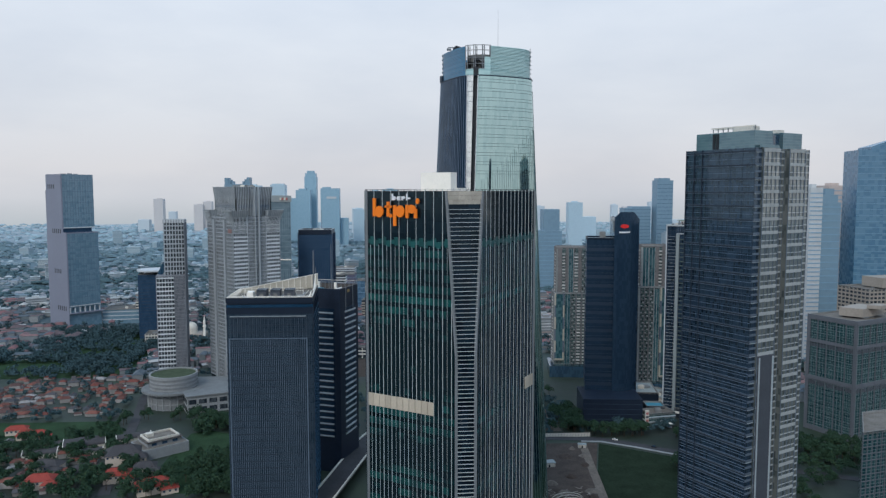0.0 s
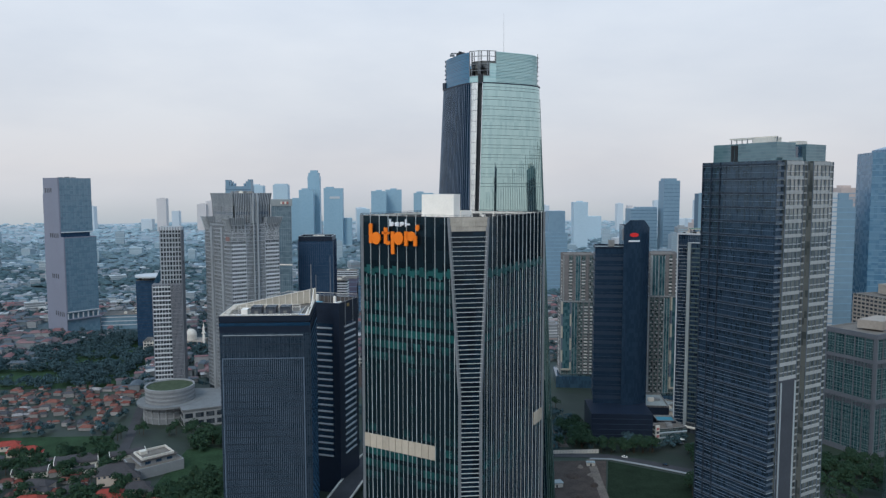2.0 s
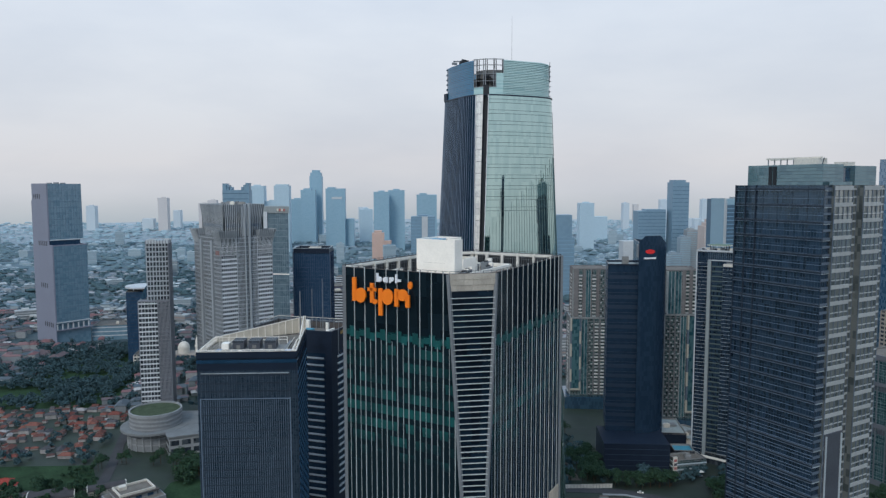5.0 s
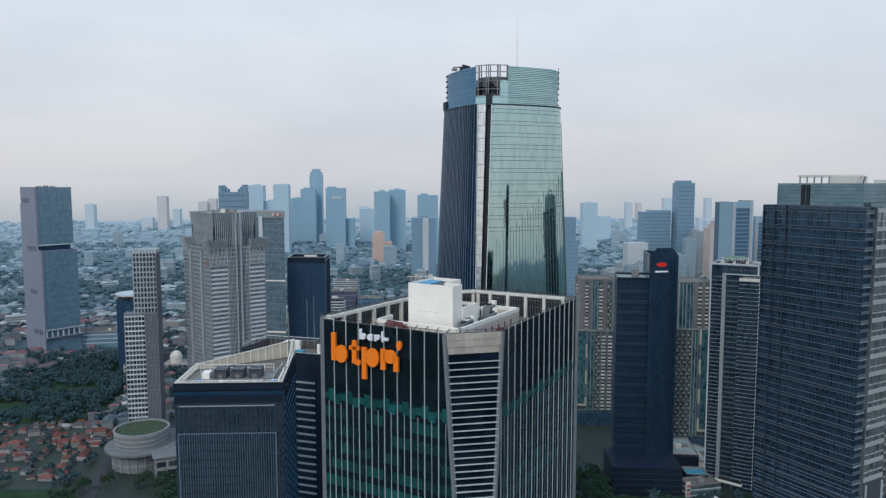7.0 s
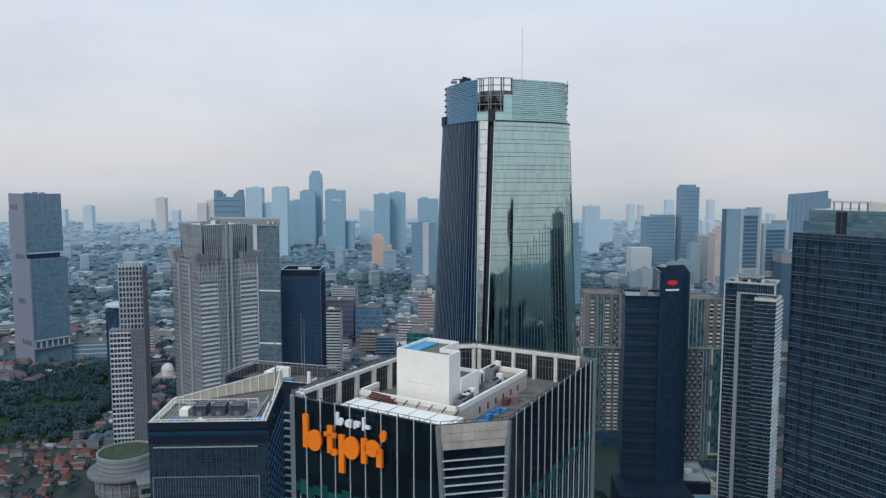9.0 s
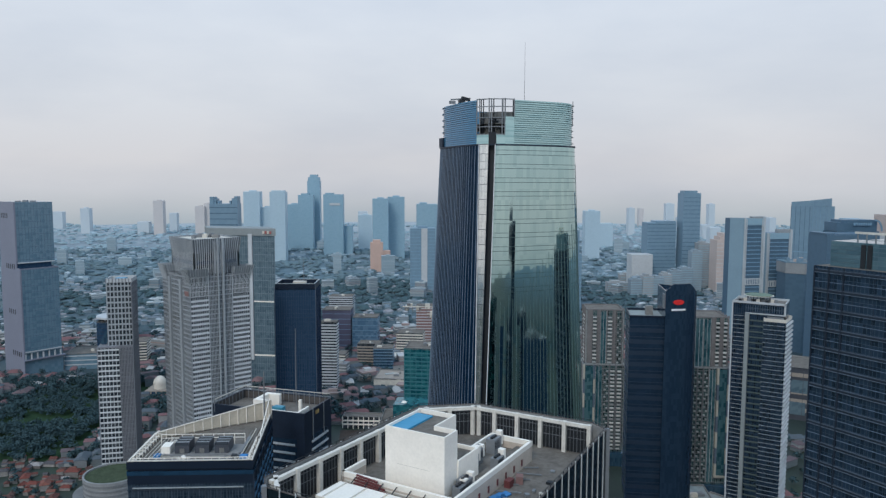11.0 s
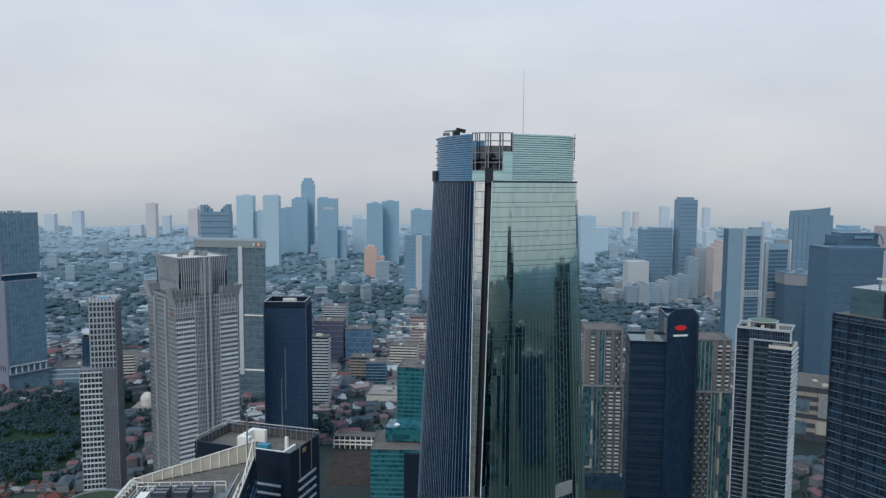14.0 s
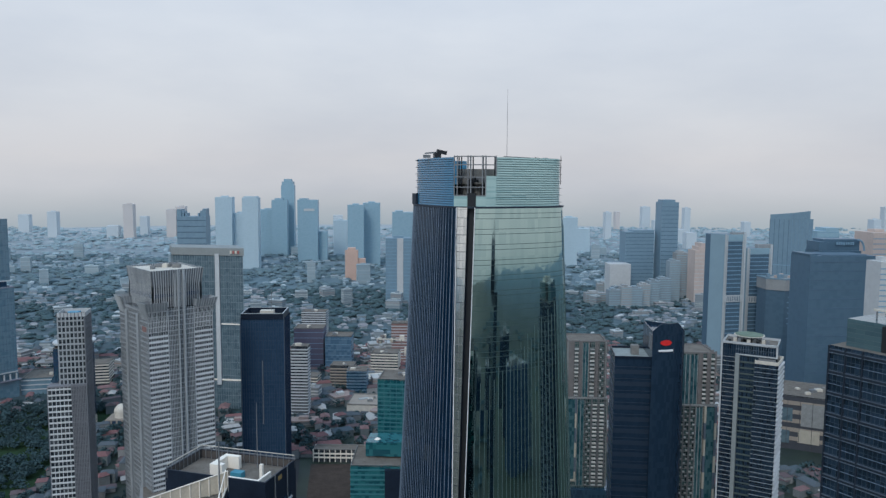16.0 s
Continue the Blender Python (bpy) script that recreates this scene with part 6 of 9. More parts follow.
# navy tower with an open square top
r, pl = slab("navy_tower", "dark navy glass tower with an open roof well", (-109, 812), (-71, 811), 34, 156, "g_navy", ("navy_fin", 4.0, 0.3, 0.12), ("navy_fin", 2.2, 0.25, 0.3), wall="navy", kit=0)
for s in (0, 1, 3):
    m, n = edge(pl[s], pl[(s + 1) % 4])
    part("corner_pier", Geo().box(m, -0.2, 0.7, -0.5, 0.1, 0, 157), M["fin_steel"], r)
part("roof_wall", Geo().ring(shrink(pl, 0.6), shrink(pl, 1.6), 154.5, 160), M["navy"], r)
part("coping", Geo().ring(shrink(pl, 0.5), shrink(pl, 1.4), 160, 160.4), M["fin_pale"], r, "pale metal coping")
part("roof_cabin", Geo().box(pose(-88, 830, 154.6, 0, 0, -2), -6, 6, -4, 4, 0, 5.6), M["offwhite"], r, "pale roof cabin")
part("mast", Geo().tube((-84, 829), 0.35, 154.6, 182, 6, 0.15), M["steel"], r)
m, n = edge(pl[0], pl[1])
part("centre_light_strip", Geo().box(m, n / 2 - 0.3, n / 2 + 0.3, -0.5, 0.1, 60, 118), M["steel"], r)

# wide slab with a white cornice behind the granite tower
r, pl = slab("slab_tower", "grey-blue glass slab tower with white cornice and fin", (-236, 1062), (-150, 1044), 36, 190, "g_slab", ("slab_line", 8.2, 0.5, 0.25), ("slab_line", 3.0, 0.3, 0.35), kit=2, plan=[(-236, 1062), (-150, 1044), (-166, 1086), (-250, 1102)])
part("cornice", Geo().prism(shrink(pl, -1.2), 188, 197), M["cornice"], r, "grey stone cornice")
m, n = edge(pl[0], pl[1])
part("white_fin", Geo().box(m, n * 0.61, n * 0.67, -2.0, 0.2, 30, 190), M["pale_stone"], r, "broad pale vertical fin")
part("belt", Geo().box(m, n * 0.68, n + 0.2, -0.8, 0.2, 104, 105.6), M["white"], r)
part("belt", Geo().box(m, n * 0.55, n + 0.2, -0.8, 0.2, 35, 37), M["white"], r)
for k in range(4):
    part("sign_bar", Geo().box(m, n * (0.83 + 0.035 * k), n * (0.855 + 0.035 * k), -2.2, -1.2, 190.5, 194), M["red_pale" if k % 2 else "offwhite"], r, "small sign bar")

# tall blue slab at the park
r = thing("park_tower", -500, 1140, 0, "tall blue glass slab tower with a mauve end wall", "tower")


def park_tower(root):
    d, n = Vector((0.674, 0.739)), Vector((-0.739, 0.674))
    def P(u, v):
        return tuple(Vector((-478.0, 1079.0)) + d * u + n * v)
    lo = [P(0, 0), P(46, 0), P(46, 63), P(0, 63)]
    hi = [P(0, 10), P(46, 10), P(46, 61.5), P(0, 61.5)]
    neck = [P(1, 13), P(43, 13), P(43, 60), P(1, 60)]
    part("base_glazing", Geo().prism([P(1, 3), P(48, 3), P(48, 60), P(1, 60)], 0, 32), M["g_park"], root, "blue glass base")
    part("lower_glazing", Geo().prism(lo, 32, 142), M["g_park"], root, "blue glass")
    part("neck_glazing", Geo().prism(neck, 142, 149.5), M["g_navy"], root, "dark recessed floor")
    part("upper_glazing", Geo().prism(hi, 149.5, 228), M["g_park"], root, "blue glass")
    m, ln = edge(P(0, 63), P(0, 0))
    for u0, z0, z1 in ((0, 0, 142), (1.2, 142, 205), (5.0, 205, 228.4)):
        part("end_wall", Geo().box(m, u0, ln if z0 == 0 else ln - 10, -0.9, 0.1, z0, z1), M["mauve"], root, "plain mauve end wall")
    for z, u0, cnt in ((207, 10, 4), (141.5, 20, 5), (82, 22, 4), (27, 28, 5)):
        for k in range(cnt):
            part("end_slot", Geo().box(m, u0 + 6.2 * k, u0 + 2.6 + 6.2 * k, -1.0, -0.8, z, z + 6.5), M["dark_metal"], root, "dark window slot")
    for a, z0, z1 in ((lo, 34, 142), (hi, 149.5, 228)):
        m, ln = edge(a[0], a[1])
        for k in range(int((z1 - z0) / 8.2)):
            piece("floor_line", unit_box(ln - 1, 0.2, 0.35, M["haze_line"]), m @ Matrix.Translation((ln / 2, 0, z0 + 4 + k * 8.2)), root)
        fins(root, a[0], a[1], z0, z1, 12, M["haze_line"], 0.15, 0.2)
        part("belt", Geo().box(m, 0, ln, -0.6, 0, z0 - 0.6, z0 + 0.9), M["pale_stone"], root, "pale belt")
        part("corner_trim", Geo().box(m, -0.4, 0.7, -0.7, 0, z0, z1), M["mauve"], root)
    part("roof_edge", Geo().ring(shrink(lo, -0.3), shrink(lo, 1.2), 141.5, 143), M["mauve"], root)
    for k in range(7):
        part("column", Geo().tube(P(1.5 + 7.2 * k, 1.0), 1.1, 24, 32, 8), M["pale_stone"], root, "white column")
    part("canopy", Geo().prism([P(-1, -1), P(50, -1), P(50, 4), P(-1, 4)], 22.5, 24), M["mauve"], root)
    for k in range(3):
        part("roof_unit", Geo().box(pose(*P(12 + 9 * k, 30), 228), -3, 3, -2, 2, 0, 1.5 + 0.6 * (k % 2)), M["steel"], root)


park_tower(r)
slab("podium_block", "long low grey glass podium building with pale bands", (-448, 1122), (-380, 1132), 50, 22, "g_park", ("pale_stone", 6, 1.2, 0.5), None, category="building", kit=5, seed=8)
slab("low_block", "low white office building with long window bands", (-408, 1150), (-352, 1158), 30, 31, "g_window", ("offwhite", 4, 1.8, 0.5), None, category="building", kit=3, seed=4)
slab("low_block", "pale low building among trees", (-330, 960), (-300, 964), 24, 16, "g_window", ("offwhite", 4, 1.6, 0.4), ("offwhite", 4, 0.8, 0.45), category="building", kit=2, seed=5)

# dark block with a thin disc-like white roof
r, pl = slab("disc_roof_tower", "dark blue glass block under a thin white disc roof", (-346, 985), (-312, 990), 34, 92, "g_navy", ("fin_dark", 4.2, 0.4, 0.15), None, kit=0)
part("disc_roof", Geo().tube((-330, 1003), 22, 95, 97, 32), M["pale_stone"], r, "thin white disc roof")
for x, y in ((-340, 995), (-320, 998), (-338, 1014), (-320, 1014)):
    part("roof_column", Geo().tube((x, y), 0.6, 90, 95, 8), M["pale_stone"], r)


# ---------------------------------------------------------------- towers across the road
def bank_tower():
    root = thing("bank_tower", 195, 640, 0, "near-black glass tower with a taller curved shaft and red emblem", "tower")
    low = [(172.5, 637), (199.5, 632), (205.5, 664), (179.5, 668)]
    part("low_block", Geo().prism(low, 22, 160, top=False), M["black_glass"], root, "near-black glass block")
    flat_roof(root, low, 161.2, 1.6, M["navy"], M["greyroof"])
    for s in (0, 3):
        bands(root, low[s], low[(s + 1) % 4], 26, 159, 8.2, M["navy_band"], 3.0, 0.12, "spandrel")
        bands(root, low[s], low[(s + 1) % 4], 30.8, 160, 8.2, M["navy_line"], 0.35, 0.3, "ledge")
    part("roof_cabin", Geo().box(pose(190, 648, 159.6, 0, 0, -10), -2.5, 2.5, -2.5, 2.5, 0, 6.5), M["concrete"], root)
    # shaft with a bowed front
    arc = [(195 + 25.5 * k / 10, 629.5 + 4.2 * (1 - (k / 10 * 2 - 0.9) ** 2) * -1 + 6.5 * k / 10) for k in range(11)]
    ring = arc + [(224.5, 660), (202.5, 666)]
    part("shaft", Geo().prism(ring, 14, 177, top=True), M["black_glass"], root, "curved near-black glass shaft")
    crown = [(x, y) for x, y in shrink(ring, 0.5)]
    g = Geo()
    tops = [179.5, 182.2] + [184.6] * 6 + [182.8, 180.2, 177.6] + [177.6, 179.5]
    n = len(ring)
    for i in range(n):
        j = (i + 1) % n
        g.face([(*ring[i], 177), (*ring[j], 177), (*ring[j], tops[j]), (*ring[i], tops[i])])
        g.face([(*crown[j], 177), (*crown[i], 177), (*crown[i], tops[i]), (*crown[j], tops[j])])
        g.face([(*ring[i], tops[i]), (*ring[j], tops[j]), (*crown[j], tops[j]), (*crown[i], tops[i])])
    part("crown_screen", g, M["black_glass"], root)
    m, ln = edge(arc[2], arc[5])
    e = [m @ Vector((ln * 0.5 + 4.0 * math.cos(2 * math.pi * k / 20), -0.75, 171.8 + 1.8 * math.sin(2 * math.pi * k / 20))) for k in range(20)]
    g = Geo()
    g.face(e)
    for i in range(20):
        a, b = e[i], e[(i + 1) % 20]
        back = m.to_3x3() @ Vector((0, 0.9, 0))
        g.face([b, a, a + back, b + back])
    part("emblem", g, M["red"], root, "red oval emblem")
    part("emblem_bar", Geo().box(m, ln * 0.5 - 5.0, ln * 0.5 + 5.0, -0.8, 0.2, 165.9, 167.1), M["signwhite"], root, "small white sign bar")
    m, ln = edge(ring[-1], ring[0])
    part("side_screen", Geo().box(m, ln - 9, ln - 1, -0.8, 0.1, 167, 177), M["steel"], root)
    pod = [(163, 606), (214, 600), (219, 640), (168, 648)]
    part("podium", Geo().prism(pod, 0, 22), M["black_clad"], root, "black podium block")
    for k in range(4):
        bands(root, pod[0], pod[1], 4 + 4.5 * k, 4 + 4.5 * k + 0.6, 9, M["navy_line"], 0.4, 0.2, "ledge")


bank_tower()


def flats(name, x, y, ang, w, dp, z1, zmid, seed, label, upper, lower, bay):
    """Apartment tower: each face is a row of strips (start, end, kind) above and below the terrace."""
    rnd = random.Random(seed)
    a = radians(ang)
    d, n = Vector((math.cos(a), math.sin(a))), Vector((-math.sin(a), math.cos(a)))
    def P(u, v):
        return tuple(Vector((x, y)) + d * u + n * v)
    root = thing(name, x + d.x * w / 2, y + d.y * w / 2 + 8, 0, label, "tower")
    low = [P(-2.5, -1.5), P(w + 1.5, -1.5), P(w + 1.5, dp), P(-2.5, dp)]
    hi = [P(0, 0), P(w, 0), P(w, dp), P(0, dp)]
    part("lower_block", Geo().prism(low, 12, zmid), M["g_mint"], root, "dark glazed block")
    part("upper_block", Geo().prism(hi, zmid, z1, top=False), M["g_mint"], root, "dark glazed block")
    part("podium", Geo().prism(shrink(low, -5), 0, 12), M["g_blue"], root)
    flat_roof(root, hi, z1 + 1.2, 1.0, M["flat_brown"])
    part("terrace_edge", Geo().ring(shrink(low, -0.6), shrink(low, 0.5), zmid - 0.5, zmid + 0.9), M["flat_wall2"], root, "pale terrace edge")
    side = ((0.02, 0.24, "dots"), (0.27, 0.46, "teal"), (0.50, 0.64, "balcony"), (0.68, 0.82, "balcony"), (0.84, 0.98, "teal"))
    for ring, z0, zz, front in ((hi, zmid + 1, z1, upper), (low, 14, zmid - 0.6, lower)):
        floors = int((zz - z0 - 0.8) / 3.4)
        wall = M["flat_brown"] if ring is hi else M["flat_wall"]
        for s, strips in ((0, front), (1, side), (3, side)):
            m, ln = edge(ring[s], ring[(s + 1) % 4])
            part("corner_pier", Geo().box(m, -0.3, 0.5, -0.5, 0.1, z0, zz), M["flat_wall2"], root)
            for f0, f1, kind in strips:
                x0, x1 = ln * f0, ln * f1
                wd, xc = x1 - x0, (x0 + x1) / 2
                if kind == "teal":
                    part("window_strip", Geo().box(m, x0, x1, -0.25, 0.05, z0, zz - 1.2), M["g_tealflat"], root, "teal window strip")
                    for xx in (x0, xc, x1):
                        part("mullion", Geo().box(m, xx - 0.16, xx + 0.16, -0.5, 0.05, z0, zz - 0.6), M["flat_wall2"], root)
                elif kind == "wall":
                    part("rendered_wall", Geo().box(m, x0, x1, -0.9, 0.05, z0, zz + rnd.uniform(0.2, 1.6)), wall, root)
                else:
                    edge_w = 0.35 if kind == "balcony" else 0.2
                    for xx in (x0, x1):
                        part("rendered_pier", Geo().box(m, xx - edge_w, xx + edge_w, -1.3, 0.05, z0, zz + rnd.uniform(0.2, 2.2)), wall, root)
                    if s == 1:
                        continue
                    for k in range(floors):
                        z = z0 + 0.5 + 3.4 * k
                        if kind == "balcony":
                            piece("balcony", unit_box(wd * rnd.choice((0.66, 0.7, 0.74)), 1.7, 1.15, M["flat_white" if (k + s) % 4 else "flat_wall2"]), m @ Matrix.Translation((xc, 0, z)), root)
                        else:
                            xx = xc + wd * (0.2 if k % 2 else -0.2)
                            piece("balcony", unit_box(wd * 0.36, 1.2, 1.0, M["flat_wall2"]), m @ Matrix.Translation((xx, 0, z)), root)
    # teal glass corner between uprights of cream and slate panels
    m, ln = edge(low[0], low[1])
    b0, b1 = ln * bay[0], ln * bay[1]
    part("glass_bay", Geo().box(m, b0, b1, -1.5, 0.1, 20, zmid - 1), M["g_tealflat"], root, "teal glass corner bay")
    for x, off in ((b0, 0), (b1, 1)):
        z, k = zmid, off
        while z > 22:
            zn = max(20.0, z - 13.0)
            part("accent_panel", Geo().box(m, x - 0.75, x + 0.75, -2.2, 0.1, zn, z), M["flat_cream" if k % 2 == 0 else "flat_slate"], root, "cream frame panel" if k % 2 == 0 else "slate-blue frame panel")
            z, k = zn, k + 1
    part("frame_sill", Geo().box(m, b0 - 0.75, b1 + 0.75, -2.25, 0.1, 18.4, 20), M["flat_cream"], root, "cream frame sill")
    # roof pergola, tanks and cabins
    for k in range(5):
        u = w * (k + 0.5) / 5
        part("pergola_post", Geo().bar((*P(u, 1.5), z1), (*P(u, 1.5), z1 + 4.2), 0.6), M["flat_brown"], root)
    part("pergola_beam", Geo().bar((*P(1, 1.5), z1 + 4.2), (*P(w - 1, 1.5), z1 + 4.2), 0.7), M["offwhite"], root)
    for k in range(12):
        u, v = rnd.uniform(2, w - 3), rnd.uniform(3, dp - 4)
        part("roof_cabin", Geo().box(pose(*P(u, v), z1, 0, 0, ang), -rnd.uniform(0.8, 2.4), rnd.uniform(0.8, 2.2), -1.4, 1.4, 0, rnd.uniform(1.5, 5.0)), M[("offwhite", "flat_brown", "flat_cream", "plantwall")[k % 4]], root)


flats("apartment_tower", 176, 770, -8, 32, 30, 141, 92, 11, "teal and beige apartment tower with rows of white balconies",
      ((0.02, 0.14, "wall"), (0.15, 0.29, "balcony"), (0.31, 0.37, "wall"), (0.39, 0.54, "teal"), (0.56, 0.72, "balcony"), (0.74, 0.80, "wall"), (0.82, 0.97, "dots")),
      ((0.31, 0.47, "teal"), (0.50, 0.63, "dots"), (0.65, 0.79, "balcony"), (0.82, 0.96, "balcony")), (0.02, 0.27))
flats("apartment_tower", 244, 694, -6, 25.5, 30, 148, 108, 12, "teal and brown apartment tower with a cream-framed glass corner",
      ((0.02, 0.24, "teal"), (0.27, 0.48, "teal"), (0.50, 0.60, "wall"), (0.61, 0.76, "balcony"), (0.78, 0.84, "wall"), (0.85, 0.99, "balcony")),
      ((0.02, 0.16, "dots"), (0.17, 0.31, "dots"), (0.33, 0.47, "dots"), (0.49, 0.66, "teal")), (0.71, 0.98))


def louvred_tower():
    """White-framed dark tower whose front steps out into a lower slatted wing beside a deep recess."""
    a = radians(-34)
    d, n = Vector((math.cos(a), math.sin(a))), Vector((-math.sin(a), math.cos(a)))
    def P(u, v):
        return tuple(Vector((242.0, 626.0)) + d * u + n * v)
    root = thing("louvred_tower", 262, 628, 0, "dark office tower in a white frame with a white-slatted wing", "tower")
    W, zt, zw = 33.5, 173.5, 161.0
    main = [P(0, 0), P(W, 0), P(W, 24), P(0, 24)]
    part("curtain_wall", Geo().prism(main, 0, zt - 1, top=False), M["g_dark"], root, "dark glass")
    m, ln = edge(main[0], main[1])
    for x0, x1, z0, z1 in ((-0.5, 0.35, 0, zt), (W - 0.8, W + 0.3, zw + 4, zt), (-0.5, W + 0.3, zt - 1.3, zt), (8.6, W + 0.3, zt - 8.4, zt - 7.7)):
        part("frame", Geo().box(m, x0, x1, -1.0, 0.2, z0, z1), M["pale_stone"], root, "white frame")
    part("inner_frame", Geo().box(m, 8.4, 11.0, -2.0, 0.2, 0, zt - 7.8), M["cornice"], root, "grey inner frame")
    # fine white sill lines and dark mullions on the narrow bay and the head
    bands(root, P(0.35, 0), P(8.4, 0), 4, zt - 8, 3.0, M["fin"], 0.14, 0.35, "floor_line")
    fins(root, P(0.35, 0), P(8.4, 0), 0, zt - 1.4, 6, M["fin_dark"], 0.18, 0.3)
    fins(root, P(8.6, 0), P(W - 0.8, 0), zt - 7.6, zt - 1.4, 16, M["fin_steel"], 0.22, 0.3)
    bands(root, P(8.6, 0), P(W - 0.8, 0), zt - 4.7, zt - 2, 4.0, M["fin_steel"], 0.2, 0.3, "floor_line")
    bands(root, P(11.0, 0), P(21.0, 0), 4, zw, 3.9, M["fin_green"], 0.9, 0.3, "floor_line")
    bands(root, main[3], main[0], 4, zt - 3, 3.9, M["fin"], 0.2, 0.45, "floor_line")
    wing = [P(20.5, -3.0), P(W + 1.0, -3.0), P(W + 2.6, 18), P(20.5, 18)]
    part("wing", Geo().prism(wing, 0, zw, top=False), M["g_dark"], root, "dark glazed wing")
    for k in range(52):
        z = 3 + 3.05 * k
        for s, h, proud in ((0, 0.15, 0.5), (1, 1.35, 0.9)):
            m2, l2 = edge(wing[s], wing[(s + 1) % 4])
            piece("slat", unit_box(l2 + (0.8 if s == 1 else 0.3), proud, h, M["band_white" if s else "fin_pale"]), m2 @ Matrix.Translation((l2 / 2, 0, z)), root)
    fins(root, wing[0], wing[1], 0, zw - 0.5, 8, M["fin_dark"], 0.18, 0.3)
    flat_roof(root, wing, zw + 2.2, 1.9, M["offwhite"])
    part("roof_frame", Geo().ring(shrink(wing, 2), shrink(wing, 2.6), zw, zw + 3.2), M["steel"], root)
    for k in range(4):
        part("roof_unit", Geo().box(pose(*P(24 + k * 2.3, 2 + 2 * (k % 2)), zw + 0.3, 0, 0, -34), -0.8, 0.8, -0.8, 0.8, 0, 1.4 + 0.5 * (k % 3)), M["dark_metal" if k % 2 else "offwhite"], root)
    flat_roof(root, main, zt, 1.5, M["pale_stone"])
    part("helipad", Geo().tube((*P(15, 12),), 8.8, zt + 3.0, zt + 3.7, 28), M["greengrey"], root, "round green-grey helipad")
    part("helipad_rim", Geo().ring(ngon(P(15, 12), 9.6, 28), ngon(P(15, 12), 8.8, 28), zt + 3.0, zt + 3.3), M["offwhite"], root)
    for k in range(10):
        p = Vector(P(15, 12)) + Vector((7.4 * math.cos(k * 0.628), 7.4 * math.sin(k * 0.628)))
        part("helipad_leg", Geo().bar((*p, zt - 1.5), (*p, zt + 3.2), 0.4), M["dark_metal"], root)
    for k in range(9):
        part("roof_unit", Geo().box(pose(*P(4 + k * 2.9, 4 + 3 * (k % 2)), zt - 1.5, 0, 0, -34), -1.0, 1.0, -0.8, 0.8, 0, 2.2 + 0.6 * (k % 3)), M[("dark_metal", "offwhite", "steel")[k % 3]], root)


louvred_tower()

# green gridded offices
r, pl = slab("gridded_block", "teal glass office block in a grey stone grid", (352, 584), (368.5, 546), 62, 99, "g_grid", None, None, kit=9, seed=21)
for s in (0, 1):
    m, n = edge(pl[s], pl[s + 1])
    for z, h in ((0, 4), (43.5, 3.4), (75.5, 3.0), (95, 4)):
        part("grid_belt", Geo().box(m, 0, n, -0.7, 0.1, z, z + h), M["grid_stone"], r, "grey stone belt")
    bays = max(4, round(n / 9.0))
    fins(r, pl[s], pl[s + 1], 4, 95, bays * 3, M["grid_line"], 0.10, 0.3, "mullion", skip_ends=True)
    bands(r, pl[s], pl[s + 1], 6, 94, 4.1, M["grid_line"], 0.18, 0.28, "floor_line")
    for k in range(bays + 1):
        w = 1.5 if k in (0, bays) else 0.3
        part("grid_pier", Geo().box(m, n * k / bays - w, n * k / bays + w, -0.8, 0.1, 0, 99), M["grid_stone"], r)
        if k < bays:
            for z0, z1 in ((39.5, 43), (72, 75)):
                part("spandrel_panel", Geo().box(m, n * (k + 0.14) / bays, n * (k + 0.86) / bays, -0.25, 0.1, z0, z1), M["dark_panel"], r, "dark grey panel")
part("roof_cabin", Geo().prism([(372, 575), (384, 562), (412, 576), (400, 592)], 99, 106), M["beige_wall"], r, "beige roof cabin")
part("roof_cabin", Geo().prism([(390, 566), (398, 560), (410, 566), (402, 574)], 106, 109), M["beige_wall"], r, "beige roof cabin")
slab("gridded_block", "lower green glass office block with a pale grid", (277, 400), (327, 412), 34, 60, "g_grid", ("grid_stone", 4.2, 0.5, 0.4), ("grid_stone", 3.6, 0.4, 0.45), kit=4, seed=22, sides=(0,), plan=[(277, 400), (327, 412), (352, 450), (302, 438)])
r, pl = slab("stepped_block", "beige terraced office block with window bands", (478, 690), (545, 704), 40, 104, "g_window", ("beige_wall", 4.0, 1.7, 0.5), ("beige_wall", 5.0, 1.0, 0.55), kit=6, seed=23, sides=(0, 3))
part("upper_storey", Geo().prism([(498, 700), (530, 707), (524, 730), (492, 724)], 104, 114), M["beige_wall"], r)
r, pl = slab("low_white_block", "low pale green showroom with a sign column by the road", (217, 593), (242, 597), 15, 12, "g_mint", ("fin_pale", 4.0, 1.0, 0.4), None, category="building", kit=2, seed=24)
part("sign_column", Geo().box(pose(215.4, 592.6, 0, 0, 0, 9), -1.6, 1.6, -0.6, 0.6, 0, 15), M["offwhite"], r, "white sign column")
for k in range(4):
    part("sign_panel", Geo().box(pose(215.4, 592.6, 0, 0, 0, 9), -1.2, 1.2, -0.75, -0.6, 2 + 3.1 * k, 4 + 3.1 * k), M["red_pale" if k % 2 else "dark_panel"], r)
part("canopy", Geo().box(pose(230, 590.5, 0, 0, 0, 9), -7, 7, -2.2, 2.2, 3.4, 3.8), M["white"], r, "white entrance canopy")
slab("low_hall", "low hall with a teal sheet roof", (222, 612), (238, 610), 15, 13, "black_clad", None, None, roof="tank_blue", category="building", kit=0)
